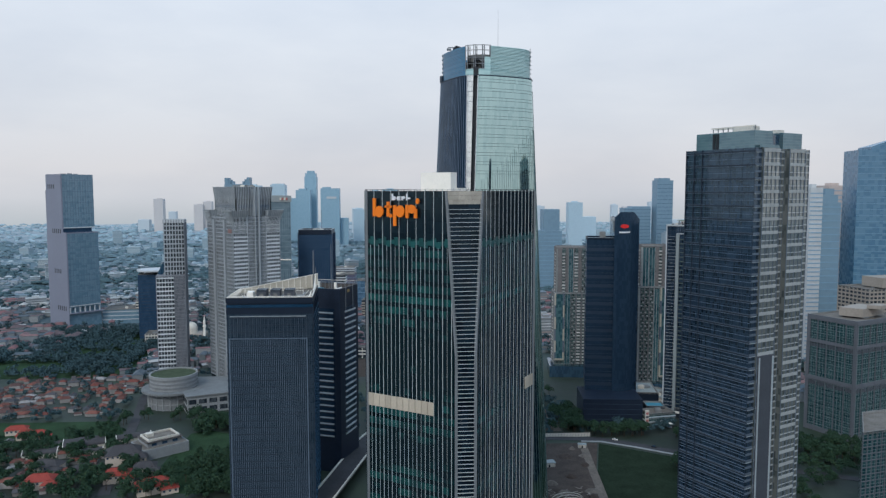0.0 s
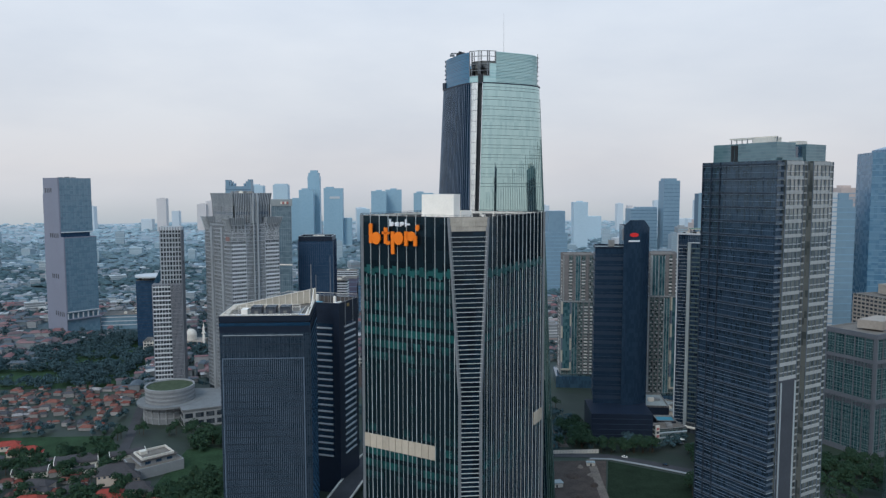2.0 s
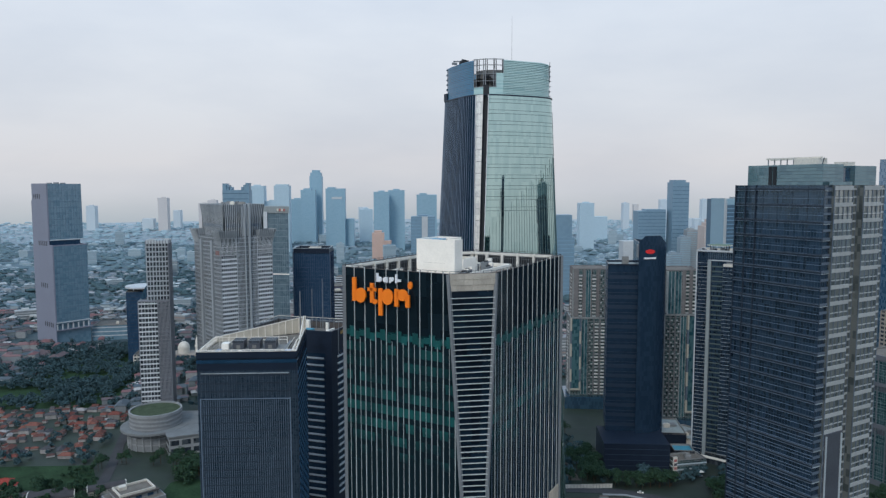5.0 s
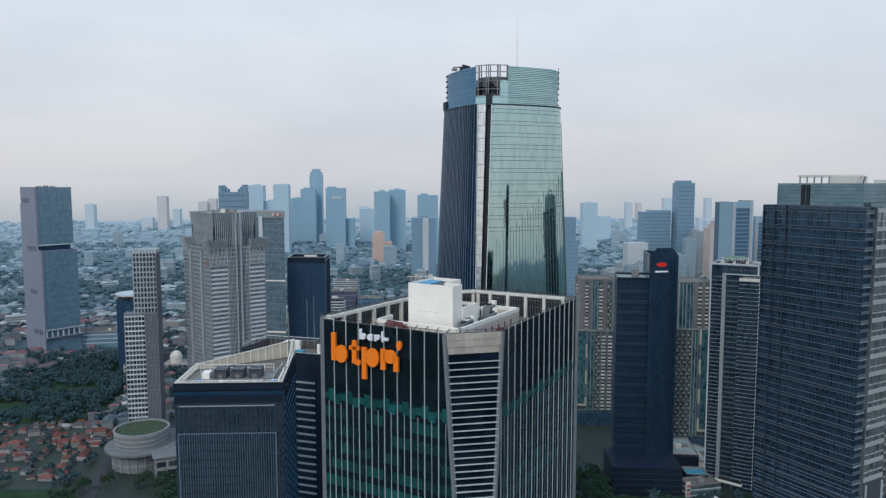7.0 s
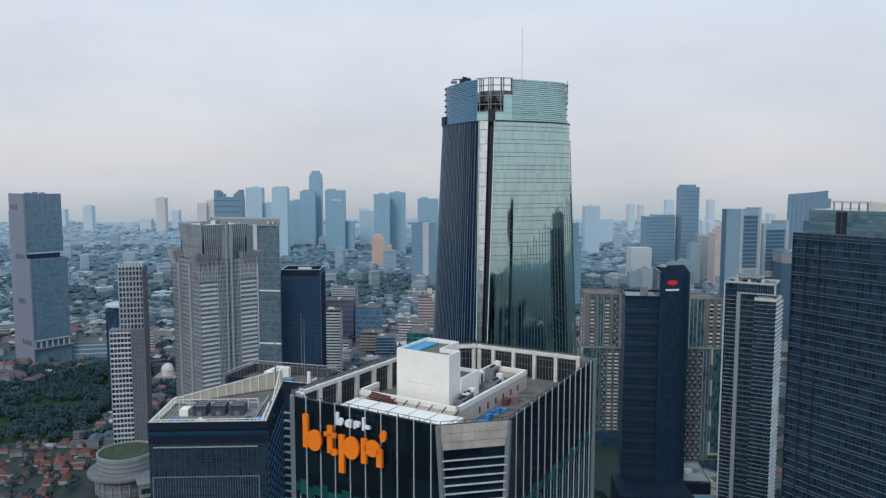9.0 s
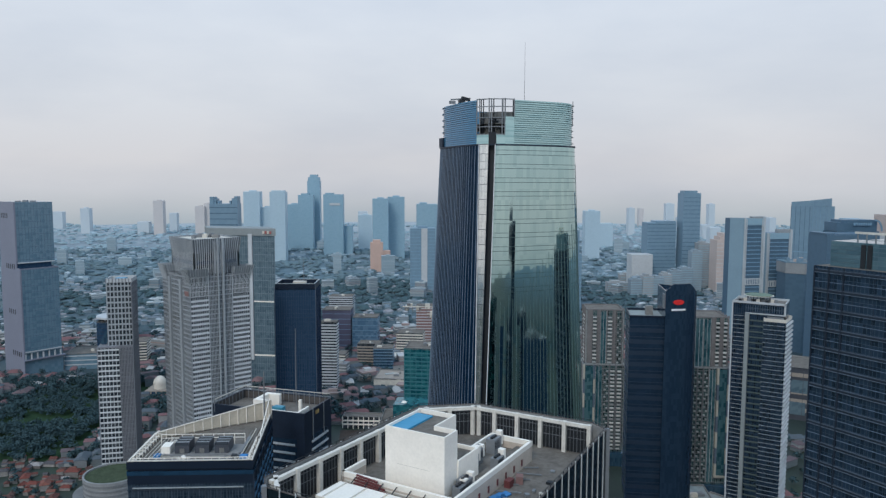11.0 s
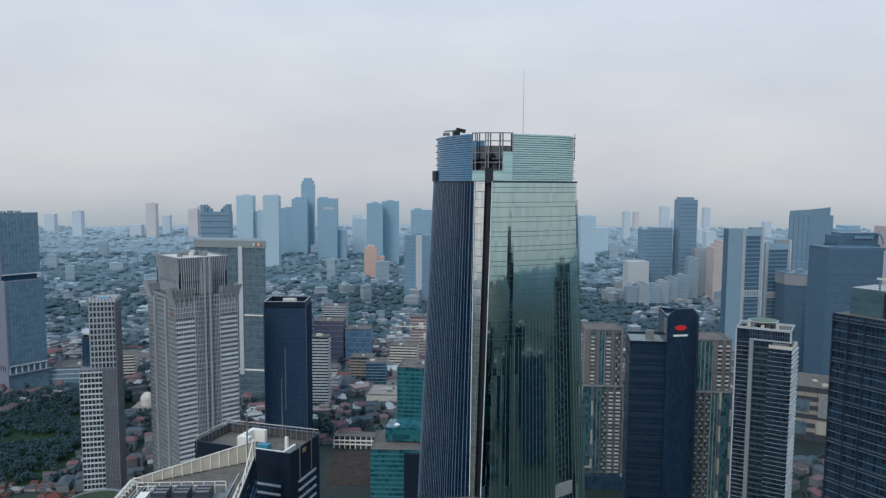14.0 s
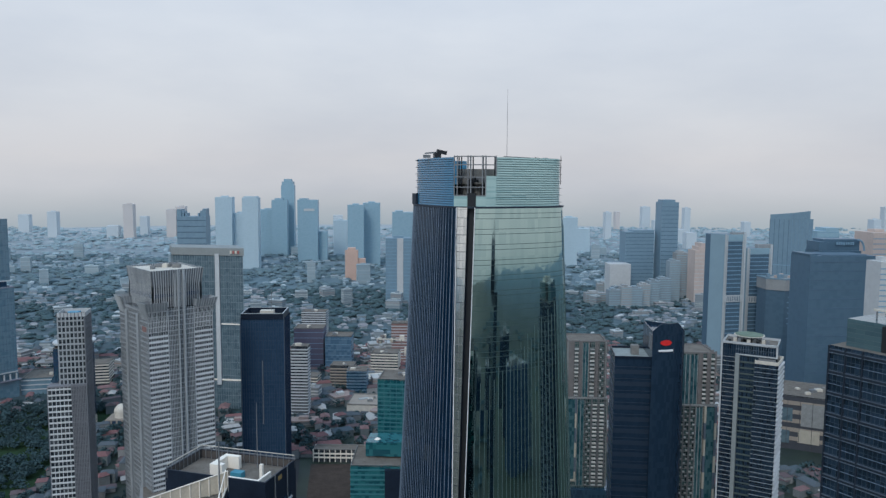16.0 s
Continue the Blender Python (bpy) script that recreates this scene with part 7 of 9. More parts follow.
slab("low_white_block", "low white building with a flat terrace roof", (248, 620), (262, 607), 18, 9, "g_window", ("white", 4.2, 1.7, 0.7), None, category="building", kit=2, seed=25)
slab("low_hall", "dark low hall with a grey sheet roof", (218, 646), (244, 642), 40, 16, "black_clad", None, None, roof="greyroof", category="building", kit=2, seed=26)
slab("low_hall", "low hall with a brown flat roof", (248, 640), (272, 660), 26, 11, "offwhite", None, None, roof="greyroof", category="building", kit=2, seed=27)
# long shopping hall beyond the louvred tower
r, pl = slab("shopping_hall", "long cream shopping hall with large coloured panels", (400, 900), (520, 826), 60, 58, "dark_panel", ("beige_wall", 9.5, 4.2, 0.5), ("dark_panel", 12, 0.5, 0.7), category="building", kit=8, seed=28)
m, n = edge(pl[3], pl[0])
m2, n2 = edge(pl[0], pl[1])
for x0, x1, z0, z1, mt in ((8, 52, 30, 44, "g_slab"), (60, 90, 26, 50, "flat_wall2"), (58, 78, 8, 22, "flat_cream"), (95, 108, 10, 34, "red_pale"), (10, 50, 6, 20, "g_slab")):
    part("facade_panel", Geo().box(m2, x0, x1, -0.6, 0.1, z0, z1), M[mt], r)

# sail-topped and other towers behind the dark tower, with haze in their base colours
def sail_tower():
    root = thing("sail_tower", 668, 930, 0, "tall blue glass tower with a curved sail-like crest", "tower")
    plan = [(618, 928), (668, 905), (728, 918), (718, 970), (628, 975)]
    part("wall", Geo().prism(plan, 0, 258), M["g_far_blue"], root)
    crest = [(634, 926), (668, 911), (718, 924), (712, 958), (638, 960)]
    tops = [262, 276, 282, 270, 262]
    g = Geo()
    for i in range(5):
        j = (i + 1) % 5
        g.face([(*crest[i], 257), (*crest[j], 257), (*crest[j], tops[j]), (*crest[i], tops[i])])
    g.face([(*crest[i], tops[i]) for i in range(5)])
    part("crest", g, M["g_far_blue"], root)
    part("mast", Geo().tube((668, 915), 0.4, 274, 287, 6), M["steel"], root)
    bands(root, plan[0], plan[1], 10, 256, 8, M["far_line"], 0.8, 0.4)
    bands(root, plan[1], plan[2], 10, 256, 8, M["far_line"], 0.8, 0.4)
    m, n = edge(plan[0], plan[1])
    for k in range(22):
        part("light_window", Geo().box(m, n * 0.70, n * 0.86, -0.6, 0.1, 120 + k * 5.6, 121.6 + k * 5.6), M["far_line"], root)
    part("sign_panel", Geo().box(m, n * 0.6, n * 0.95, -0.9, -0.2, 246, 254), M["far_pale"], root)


sail_tower()


# ---------------------------------------------------------------- middle distance, towers seen past the curved tower
r, pl = slab("teal_tower", "teal banded glass office tower", (12, 840), (58, 832), 34, 92, "g_teal", ("teal_band", 4.1, 1.3, 0.35), ("teal_band", 6, 0.4, 0.4), kit=5, seed=31)
r, pl = slab("teal_block", "lower teal glass block with a terrace roof", (-10, 747), (46, 742), 46, 46, "g_teal", ("teal_band", 4.1, 1.3, 0.35), None, kit=3, seed=32, category="building")
part("upper_block", Geo().prism([(2, 765), (44, 760), (46, 785), (6, 788)], 46, 58), M["g_teal"], r, "teal glass upper storeys")
part("roof_dish", Geo().tube((12, 772), 2.6, 58, 59.2, 14, 1.0), M["white"], r, "white dish on the roof")
part("dark_wedge", Geo().prism([(18, 741), (47, 739), (47, 744), (18, 746)], 0, 43), M["black_clad"], r)
r, pl = slab("school", "long low white school building with arcade bands", (-52, 872), (2, 866), 14, 13, "g_window", ("white", 3.9, 1.5, 0.7), ("white", 5.2, 0.8, 0.75), category="building", kit=0)
slab("low_block", "red-brick apartment slab with pale bands", (30, 1250), (58, 1248), 20, 64, "pink_brick", ("pale_stone", 4.5, 1.4, 0.3), None, kit=2, seed=33)
slab("low_block", "grey balcony slab with white bands", (-89, 1000), (-70, 998), 14, 88, "g_window", ("pale_stone", 3.6, 1.7, 0.5), None, kit=2, seed=34)
slab("low_block", "dark blue glass office block", (-67, 1215), (-29, 1212), 30, 53, "g_far_navy", ("far_line", 8, 0.6, 0.3), None, kit=3, seed=35)
slab("low_block", "mauve office block with plain walls", (-113, 1225), (-70, 1222), 30, 63, "plum", ("far_line", 8, 0.6, 0.3), None, kit=3, seed=36)
slab("low_block", "white office block with pale balcony bands", (-121, 1400), (-80, 1396), 26, 56, "g_window", ("pale_stone", 3.8, 1.8, 0.4), None, kit=3, seed=51)
slab("low_block", "low beige block with window bands", (-53, 1120), (-22, 1116), 22, 34, "g_window", ("beige_wall", 4, 2.0, 0.5), None, kit=2, seed=52)
slab("low_block", "beige terraced block on a slope of roofs", (0, 1180), (38, 1174), 26, 36, "g_window", ("offwhite", 4, 2.0, 0.5), None, kit=3, seed=53)
slab("low_block", "white stepped low building", (-96, 1120), (-70, 1116), 22, 20, "g_window", ("offwhite", 4, 1.8, 0.5), None, kit=2, seed=37)
slab("low_hall", "low circular-fronted hall with a pale roof", (-26, 1010), (30, 1002), 44, 15, "offwhite", None, None, roof="beige_wall", kit=3, seed=38, category="building")
slab("low_hall", "pale roofed market hall", (-10, 1120), (40, 1110), 40, 14, "offwhite", None, None, roof="offwhite", kit=4, seed=39, category="building")
slab("low_block", "blue-grey low office block", (-30, 1090), (-4, 1088), 24, 34, "g_blue", ("far_line", 4, 0.6, 0.3), None, kit=2, seed=40)


# ---------------------------------------------------------------- far skyline
def far(name, x0, x1, y, depth, top, skin, label, band="far_line", pitch=12.0, steps=()):
    """A far tower. steps: further blocks on it (fractions of the width, top)."""
    poly = [(x0, y), (x1, y), (x1, y + depth), (x0, y + depth)]
    root = thing(name, (x0 + x1) / 2, y + depth / 2, 0, label, "tower")
    wall_ob = part("wall", Geo().prism(poly, 0, top), M[skin], root)
    if band and y < 2000:
        bands(wall_ob, poly[0], poly[1], pitch, top - 2, pitch, M[band], 1.2, 0.3)
    for i, (f0, f1, z) in enumerate(steps):
        w, t = x1 - x0, 2 + i * 1.1
        part("upper_block", Geo().prism([(x0 + w * f0 + i * 0.6, y + t), (x0 + w * f1 - i * 0.6, y + t), (x0 + w * f1 - i * 0.6, y + depth - t), (x0 + w * f0 + i * 0.6, y + depth - t)], top - 0.5, z), M[skin], root)
    if top > 120 and not steps:
        part("roof_cabin", Geo().prism([(x0 + (x1 - x0) * 0.3, y + depth * 0.3), (x0 + (x1 - x0) * 0.7, y + depth * 0.3), (x0 + (x1 - x0) * 0.7, y + depth * 0.7), (x0 + (x1 - x0) * 0.3, y + depth * 0.7)], top, top + 4), M[skin], root)
    return root, poly


# far glass below has haze in its base colour
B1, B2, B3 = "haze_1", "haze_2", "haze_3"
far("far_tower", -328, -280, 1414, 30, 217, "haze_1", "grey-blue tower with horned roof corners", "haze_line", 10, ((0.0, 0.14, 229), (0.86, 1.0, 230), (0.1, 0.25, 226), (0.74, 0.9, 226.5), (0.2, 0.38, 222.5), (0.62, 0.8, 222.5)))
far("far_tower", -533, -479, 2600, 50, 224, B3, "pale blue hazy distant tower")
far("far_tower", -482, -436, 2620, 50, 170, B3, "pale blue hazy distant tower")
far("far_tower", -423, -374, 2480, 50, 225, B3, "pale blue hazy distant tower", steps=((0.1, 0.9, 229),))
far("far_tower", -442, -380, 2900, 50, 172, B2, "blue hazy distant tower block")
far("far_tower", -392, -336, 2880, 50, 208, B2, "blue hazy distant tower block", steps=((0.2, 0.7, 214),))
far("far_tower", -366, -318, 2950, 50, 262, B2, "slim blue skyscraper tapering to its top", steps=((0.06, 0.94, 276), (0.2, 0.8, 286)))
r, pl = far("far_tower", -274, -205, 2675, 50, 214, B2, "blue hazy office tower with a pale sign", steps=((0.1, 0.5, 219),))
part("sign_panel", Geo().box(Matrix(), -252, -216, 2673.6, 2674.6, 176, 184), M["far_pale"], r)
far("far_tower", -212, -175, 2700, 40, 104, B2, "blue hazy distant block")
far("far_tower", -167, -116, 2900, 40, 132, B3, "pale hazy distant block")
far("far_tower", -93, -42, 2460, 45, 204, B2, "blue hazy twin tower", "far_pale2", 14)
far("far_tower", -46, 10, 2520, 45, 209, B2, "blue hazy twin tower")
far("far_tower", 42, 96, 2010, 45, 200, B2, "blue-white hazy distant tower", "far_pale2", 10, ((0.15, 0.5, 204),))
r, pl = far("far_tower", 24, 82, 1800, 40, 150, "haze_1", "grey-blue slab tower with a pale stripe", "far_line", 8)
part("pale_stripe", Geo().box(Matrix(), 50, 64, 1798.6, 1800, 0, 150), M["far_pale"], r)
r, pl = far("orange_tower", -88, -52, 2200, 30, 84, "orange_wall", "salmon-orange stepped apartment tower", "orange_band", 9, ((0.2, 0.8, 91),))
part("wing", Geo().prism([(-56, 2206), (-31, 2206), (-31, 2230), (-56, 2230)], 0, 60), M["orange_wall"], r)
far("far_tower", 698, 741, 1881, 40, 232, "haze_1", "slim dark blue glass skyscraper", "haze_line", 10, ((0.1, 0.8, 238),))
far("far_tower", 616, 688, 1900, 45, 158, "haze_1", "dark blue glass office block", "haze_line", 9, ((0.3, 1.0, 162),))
far("far_tower", 566, 618, 1862, 40, 82, "far_pale", "white ribbed office block", None)
far("far_tower", 728, 768, 1750, 40, 126, "far_beige", "beige apartment tower stepped at its top", "far_pale", 9, ((0.2, 0.8, 134), (0.35, 0.65, 142)))
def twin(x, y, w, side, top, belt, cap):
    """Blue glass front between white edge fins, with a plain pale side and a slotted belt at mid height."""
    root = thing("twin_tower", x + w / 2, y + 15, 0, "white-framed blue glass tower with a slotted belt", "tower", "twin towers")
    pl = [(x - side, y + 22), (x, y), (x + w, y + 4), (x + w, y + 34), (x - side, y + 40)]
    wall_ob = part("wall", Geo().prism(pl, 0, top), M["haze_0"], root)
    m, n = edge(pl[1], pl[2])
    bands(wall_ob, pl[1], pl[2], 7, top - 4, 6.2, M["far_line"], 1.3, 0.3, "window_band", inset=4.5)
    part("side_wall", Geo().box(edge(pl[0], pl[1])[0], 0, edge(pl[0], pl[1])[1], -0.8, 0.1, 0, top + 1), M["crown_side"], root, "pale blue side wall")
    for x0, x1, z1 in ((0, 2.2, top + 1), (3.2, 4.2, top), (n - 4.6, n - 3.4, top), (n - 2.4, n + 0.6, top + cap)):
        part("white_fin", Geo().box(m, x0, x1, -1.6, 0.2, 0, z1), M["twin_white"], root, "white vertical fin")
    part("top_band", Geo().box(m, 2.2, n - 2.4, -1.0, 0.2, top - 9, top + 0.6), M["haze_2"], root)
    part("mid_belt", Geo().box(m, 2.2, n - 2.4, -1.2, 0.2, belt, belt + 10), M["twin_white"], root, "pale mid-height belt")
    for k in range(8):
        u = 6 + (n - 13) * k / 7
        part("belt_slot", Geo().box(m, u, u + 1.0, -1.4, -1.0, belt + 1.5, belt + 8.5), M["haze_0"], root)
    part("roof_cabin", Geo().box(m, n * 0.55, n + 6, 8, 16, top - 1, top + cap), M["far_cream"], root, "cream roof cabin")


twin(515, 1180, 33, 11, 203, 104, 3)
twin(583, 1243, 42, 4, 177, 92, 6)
# white apartment blocks below the far towers, haze put into their wall colours
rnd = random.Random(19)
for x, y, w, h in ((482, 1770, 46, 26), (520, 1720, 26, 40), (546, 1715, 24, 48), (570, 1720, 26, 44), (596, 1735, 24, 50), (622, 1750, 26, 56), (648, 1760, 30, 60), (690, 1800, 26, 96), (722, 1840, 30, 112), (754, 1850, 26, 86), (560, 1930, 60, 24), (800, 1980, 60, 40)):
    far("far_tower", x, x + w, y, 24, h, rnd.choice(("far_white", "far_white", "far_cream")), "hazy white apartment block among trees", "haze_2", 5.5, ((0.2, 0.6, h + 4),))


def raking_tower():
    """Two faces and a parapet that climbs to one side."""
    root = thing("far_tower", 765, 1430, 0, "broad blue glass tower with a raking top", "tower")
    pl = [(726, 1436), (748, 1412), (804, 1428), (786, 1462)]
    w = part("wall", Geo().prism(pl, 0, 214), M["haze_1"], root)
    g = Geo()
    tops = [222, 225, 229, 224]
    pp = [(726, 1436), (748, 1412), (797, 1426), (780, 1456)]
    for i in range(4):
        j = (i + 1) % 4
        g.face([(*pp[i], 213.5), (*pp[j], 213.5), (*pp[j], tops[j]), (*pp[i], tops[i])])
    g.face([(*pp[i], tops[i] - 2.5) for i in range(4)])
    part("crown", g, M["haze_1"], root, "raking glass parapet")
    bands(w, pl[1], pl[2], 130, 132, 9, M["far_line"], 1.4, 0.4)
    bands(w, pl[0], pl[1], 130, 132, 9, M["far_line"], 1.4, 0.4)
    fins(w, pl[0], pl[1], 0, 214, 4, M["haze_0"], 0.7, 0.3)
    fins(w, pl[1], pl[2], 0, 214, 7, M["far_line"], 0.4, 0.3)


raking_tower()
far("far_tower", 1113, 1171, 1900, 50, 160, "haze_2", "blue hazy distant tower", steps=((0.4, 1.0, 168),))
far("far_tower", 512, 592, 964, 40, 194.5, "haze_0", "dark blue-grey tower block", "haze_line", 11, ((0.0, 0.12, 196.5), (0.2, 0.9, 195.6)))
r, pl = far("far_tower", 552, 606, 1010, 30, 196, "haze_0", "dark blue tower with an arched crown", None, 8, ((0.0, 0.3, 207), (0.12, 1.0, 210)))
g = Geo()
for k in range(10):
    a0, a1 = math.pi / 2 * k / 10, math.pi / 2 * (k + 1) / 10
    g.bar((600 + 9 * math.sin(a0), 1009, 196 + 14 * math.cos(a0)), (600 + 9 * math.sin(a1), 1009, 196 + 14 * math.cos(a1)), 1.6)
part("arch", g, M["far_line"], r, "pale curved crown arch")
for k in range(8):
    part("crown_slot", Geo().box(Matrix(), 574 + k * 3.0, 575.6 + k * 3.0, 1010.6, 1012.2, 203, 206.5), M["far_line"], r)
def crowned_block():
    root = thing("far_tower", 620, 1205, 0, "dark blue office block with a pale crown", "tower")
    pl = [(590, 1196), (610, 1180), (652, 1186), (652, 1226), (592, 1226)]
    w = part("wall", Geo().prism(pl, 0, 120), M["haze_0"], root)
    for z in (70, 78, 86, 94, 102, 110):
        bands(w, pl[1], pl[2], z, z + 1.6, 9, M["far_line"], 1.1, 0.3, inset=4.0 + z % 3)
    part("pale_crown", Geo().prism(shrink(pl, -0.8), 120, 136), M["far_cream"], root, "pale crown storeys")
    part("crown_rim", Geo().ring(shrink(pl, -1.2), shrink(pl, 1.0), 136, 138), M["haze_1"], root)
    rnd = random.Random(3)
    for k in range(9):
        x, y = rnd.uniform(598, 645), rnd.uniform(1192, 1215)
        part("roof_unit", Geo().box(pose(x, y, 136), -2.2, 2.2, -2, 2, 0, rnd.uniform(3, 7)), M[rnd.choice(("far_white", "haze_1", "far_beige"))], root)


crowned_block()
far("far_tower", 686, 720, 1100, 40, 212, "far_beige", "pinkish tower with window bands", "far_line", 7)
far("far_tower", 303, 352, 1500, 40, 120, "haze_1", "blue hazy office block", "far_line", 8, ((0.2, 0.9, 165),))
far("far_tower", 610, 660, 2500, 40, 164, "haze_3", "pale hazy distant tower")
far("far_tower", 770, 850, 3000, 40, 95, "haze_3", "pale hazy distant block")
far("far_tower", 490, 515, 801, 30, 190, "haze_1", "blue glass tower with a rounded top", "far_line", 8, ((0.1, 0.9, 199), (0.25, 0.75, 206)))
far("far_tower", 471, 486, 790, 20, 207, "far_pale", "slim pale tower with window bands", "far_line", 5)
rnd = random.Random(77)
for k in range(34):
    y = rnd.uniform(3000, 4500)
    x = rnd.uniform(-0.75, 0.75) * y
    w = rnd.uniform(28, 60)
    far("far_tower", x, x + w, y, 40, rnd.uniform(50, 150), "haze_4", "very pale tower tinted with white haze", None)
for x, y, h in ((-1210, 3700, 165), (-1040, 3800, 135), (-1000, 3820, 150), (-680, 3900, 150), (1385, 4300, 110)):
    far("far_tower", x, x + 46 if y < 4200 else x + 26, y, 40, h, "haze_lit", "very pale tower tinted with warm hazy light", None)


# ---------------------------------------------------------------- podium with the round pavilion, mosque, villa
def podium_hall():
    root = thing("podium_hall", -190, 690, 0, "pale grey podium hall with a round planted pavilion", "building")
    pl = [(-200, 676), (-190, 655), (-96, 690), (-104, 724), (-200, 724)]
    part("wall", Geo().prism(pl, 0, 16, top=False), M["podium_stone"], root)
    for s in (0, 1):
        m, n = edge(pl[s], pl[s + 1])
        k = max(2, int(n / 9))
        for j in range(k):
            for z in (2, 9):
                part("window", Geo().box(m, n * (j + 0.12) / k, n * (j + 0.88) / k, -0.25, 0.05, z, z + 4.2), M["g_window"], root)
    part("roof_slab", Geo().prism(shrink(pl, -1.2), 16, 17.2), M["podium_roof"], root, "grey roof slab")
    c = (-212, 690)
    part("drum", Geo().tube(c, 23, 0, 15.5, 40, top=False), M["podium_dark"], root, "round lower drum")
    for k in range(22):
        a = 2 * math.pi * k / 22
        p = (c[0] + 23.2 * math.cos(a), c[1] + 23.2 * math.sin(a))
        part("drum_column", Geo().tube(p, 0.7, 0, 15.5, 6, top=False), M["podium_stone"], root)
    for z in (5.0, 10.2):
        part("drum_band", Geo().tube(c, 23.5, z, z + 1.1, 40), M["podium_stone"], root)
    part("disc_roof", Geo().tube(c, 29, 15.5, 17.4, 44), M["podium_roof"], root, "wide thin disc roof")
    part("pavilion", Geo().tube(c, 21.5, 17.6, 30, 40, top=False), M["podium_stone"], root, "round pale pavilion")
    for k in range(3):
        part("pavilion_band", Geo().tube(c, 21.9, 19.5 + 3.6 * k, 21.2 + 3.6 * k, 40), M["podium_dark"], root)
    part("pavilion_rim", Geo().ring(ngon(c, 22.0, 40), ngon(c, 20.6, 40), 28.5, 30.8), M["podium_stone"], root)
    part("green_roof", Geo().tube(c, 20.6, 27, 29.6, 40), M["sedum"], root, "planted round roof")
    part("annex", Geo().prism([(-168, 716), (-128, 728), (-140, 768), (-180, 756)], 0, 34), M["podium_stone"], root, "pale annex block")
    for z in (8, 15, 22, 29):
        bands(root, (-168, 716), (-128, 728), z, z + 1.4, 9, M["concrete"], 1.2, 0.4, "ledge")
    part("annex_roof", Geo().prism([(-166, 719), (-131, 730), (-142, 764), (-177, 753)], 34, 34.4), M["roofdeck"], root)
    t = Geo()
    for i in range(4):
        a, b = ngon((-156, 742), 5, 4)[i], ngon((-156, 742), 5, 4)[(i + 1) % 4]
        t.face([(*a, 36), (*b, 36), (-156, 742, 41)])
    part("tent", t, M["white"], root, "white peaked tent roof")


podium_hall()


def mosque():
    root = thing("mosque", -279, 998, 0, "white mosque with a dome and slim minaret", "mosque")
    part("hall", Geo().prism([(-294, 986), (-262, 986), (-262, 1012), (-294, 1012)], 0, 9), M["beige_wall"], root)
    g = Geo()
    for k in range(8):
        a0, a1 = math.pi / 2 * k / 8, math.pi / 2 * (k + 1) / 8
        g.loft(ngon((-280, 998), 7.6 * math.cos(a0), 24), 15 + 9 * math.sin(a0), ngon((-280, 998), max(0.05, 7.6 * math.cos(a1)), 24), 15 + 9 * math.sin(a1))
    part("dome", g, M["offwhite"], root, "white dome")
    part("drum", Geo().tube((-280, 998), 7.2, 9, 15, 24), M["offwhite"], root)
    part("minaret", Geo().tube((-259.5, 984), 1.9, 0, 28, 10, 1.5).tube((-259.5, 984), 2.7, 20, 21.2, 10).tube((-259.5, 984), 1.2, 28, 35, 10, 0.1), M["white"], root, "slim white minaret")
    for k in range(5):
        part("arch_window", Geo().box(Matrix(), -292 + k * 6, -288 + k * 6, 985.6, 986.1, 2, 8), M["g_navy"], root)


mosque()


def villa():
    root = thing("villa", -190, 566, 0, "large pale box-like villa with plain walls and flat roof", "house")
    m = pose(-182, 566, 0, 0, 0, 38)
    part("wall", Geo().box(m, -22, 13, -15, 13, 0, 8.0), M["villa_wall"], root, "pale rendered wall")
    part("roof", Geo().box(m, -21.4, 12.4, -14.4, 12.4, 8.0, 8.06), M["roofdeck"], root)
    part("upper_storey", Geo().box(m, -17, 9, -10, 10, 8.06, 11.4), M["villa_wall"], root)
    part("upper_roof", Geo().box(m, -18, 10, -11, 11, 11.4, 12.0), M["roof_rim"], root, "dark roof rim")
    for x0, x1, y0, y1 in ((-16, -15.2, -9, 9), (7.2, 8, -9, 9), (-15.2, 7.2, -9, -8.2), (-15.2, 7.2, 8.2, 9)):
        part("roof_wall", Geo().box(m, x0, x1, y0, y1, 12.0, 13.6), M["offwhite"], root, "pale wall round the roof well")
    part("roof_floor", Geo().box(m, -15.2, 7.2, -8.2, 8.2, 12.0, 12.1), M["roofdeck"], root)
    part("roof_cabin", Geo().box(m, -13, -8, 2, 7, 12.1, 14.6), M["offwhite"], root)
    for k in range(3):
        part("window", Geo().box(m, -14 + k * 8.0, -10 + k * 8.0, -10.1, -9.9, 8.6, 10.6), M["g_navy"], root)


villa()

# elevated road with parapets and piers
line = [(-60, 400), (-46, 450), (-34, 500), (-22, 550), (-4, 600), (30, 640)]
v, lft, rgt = strip("elevated_road", line, 15, 9.0, 1.8, M["asphalt"], "curving concrete elevated road on piers", "road", "")
for side in (lft, rgt):
    g = Geo()
    for a, b in zip(side, side[1:]):
        g.bar((*a, 9.6), (*b, 9.6), 1.0)
    part_ob = new("parapet", g.mesh("parapet", M["offwhite"]))
    part_ob.parent = v
for x, y in line:
    ob = new("pier", Geo().tube((x, y), 1.6, 0, 7.4, 10).mesh("pier", M["concrete"]))
    ob.parent = v


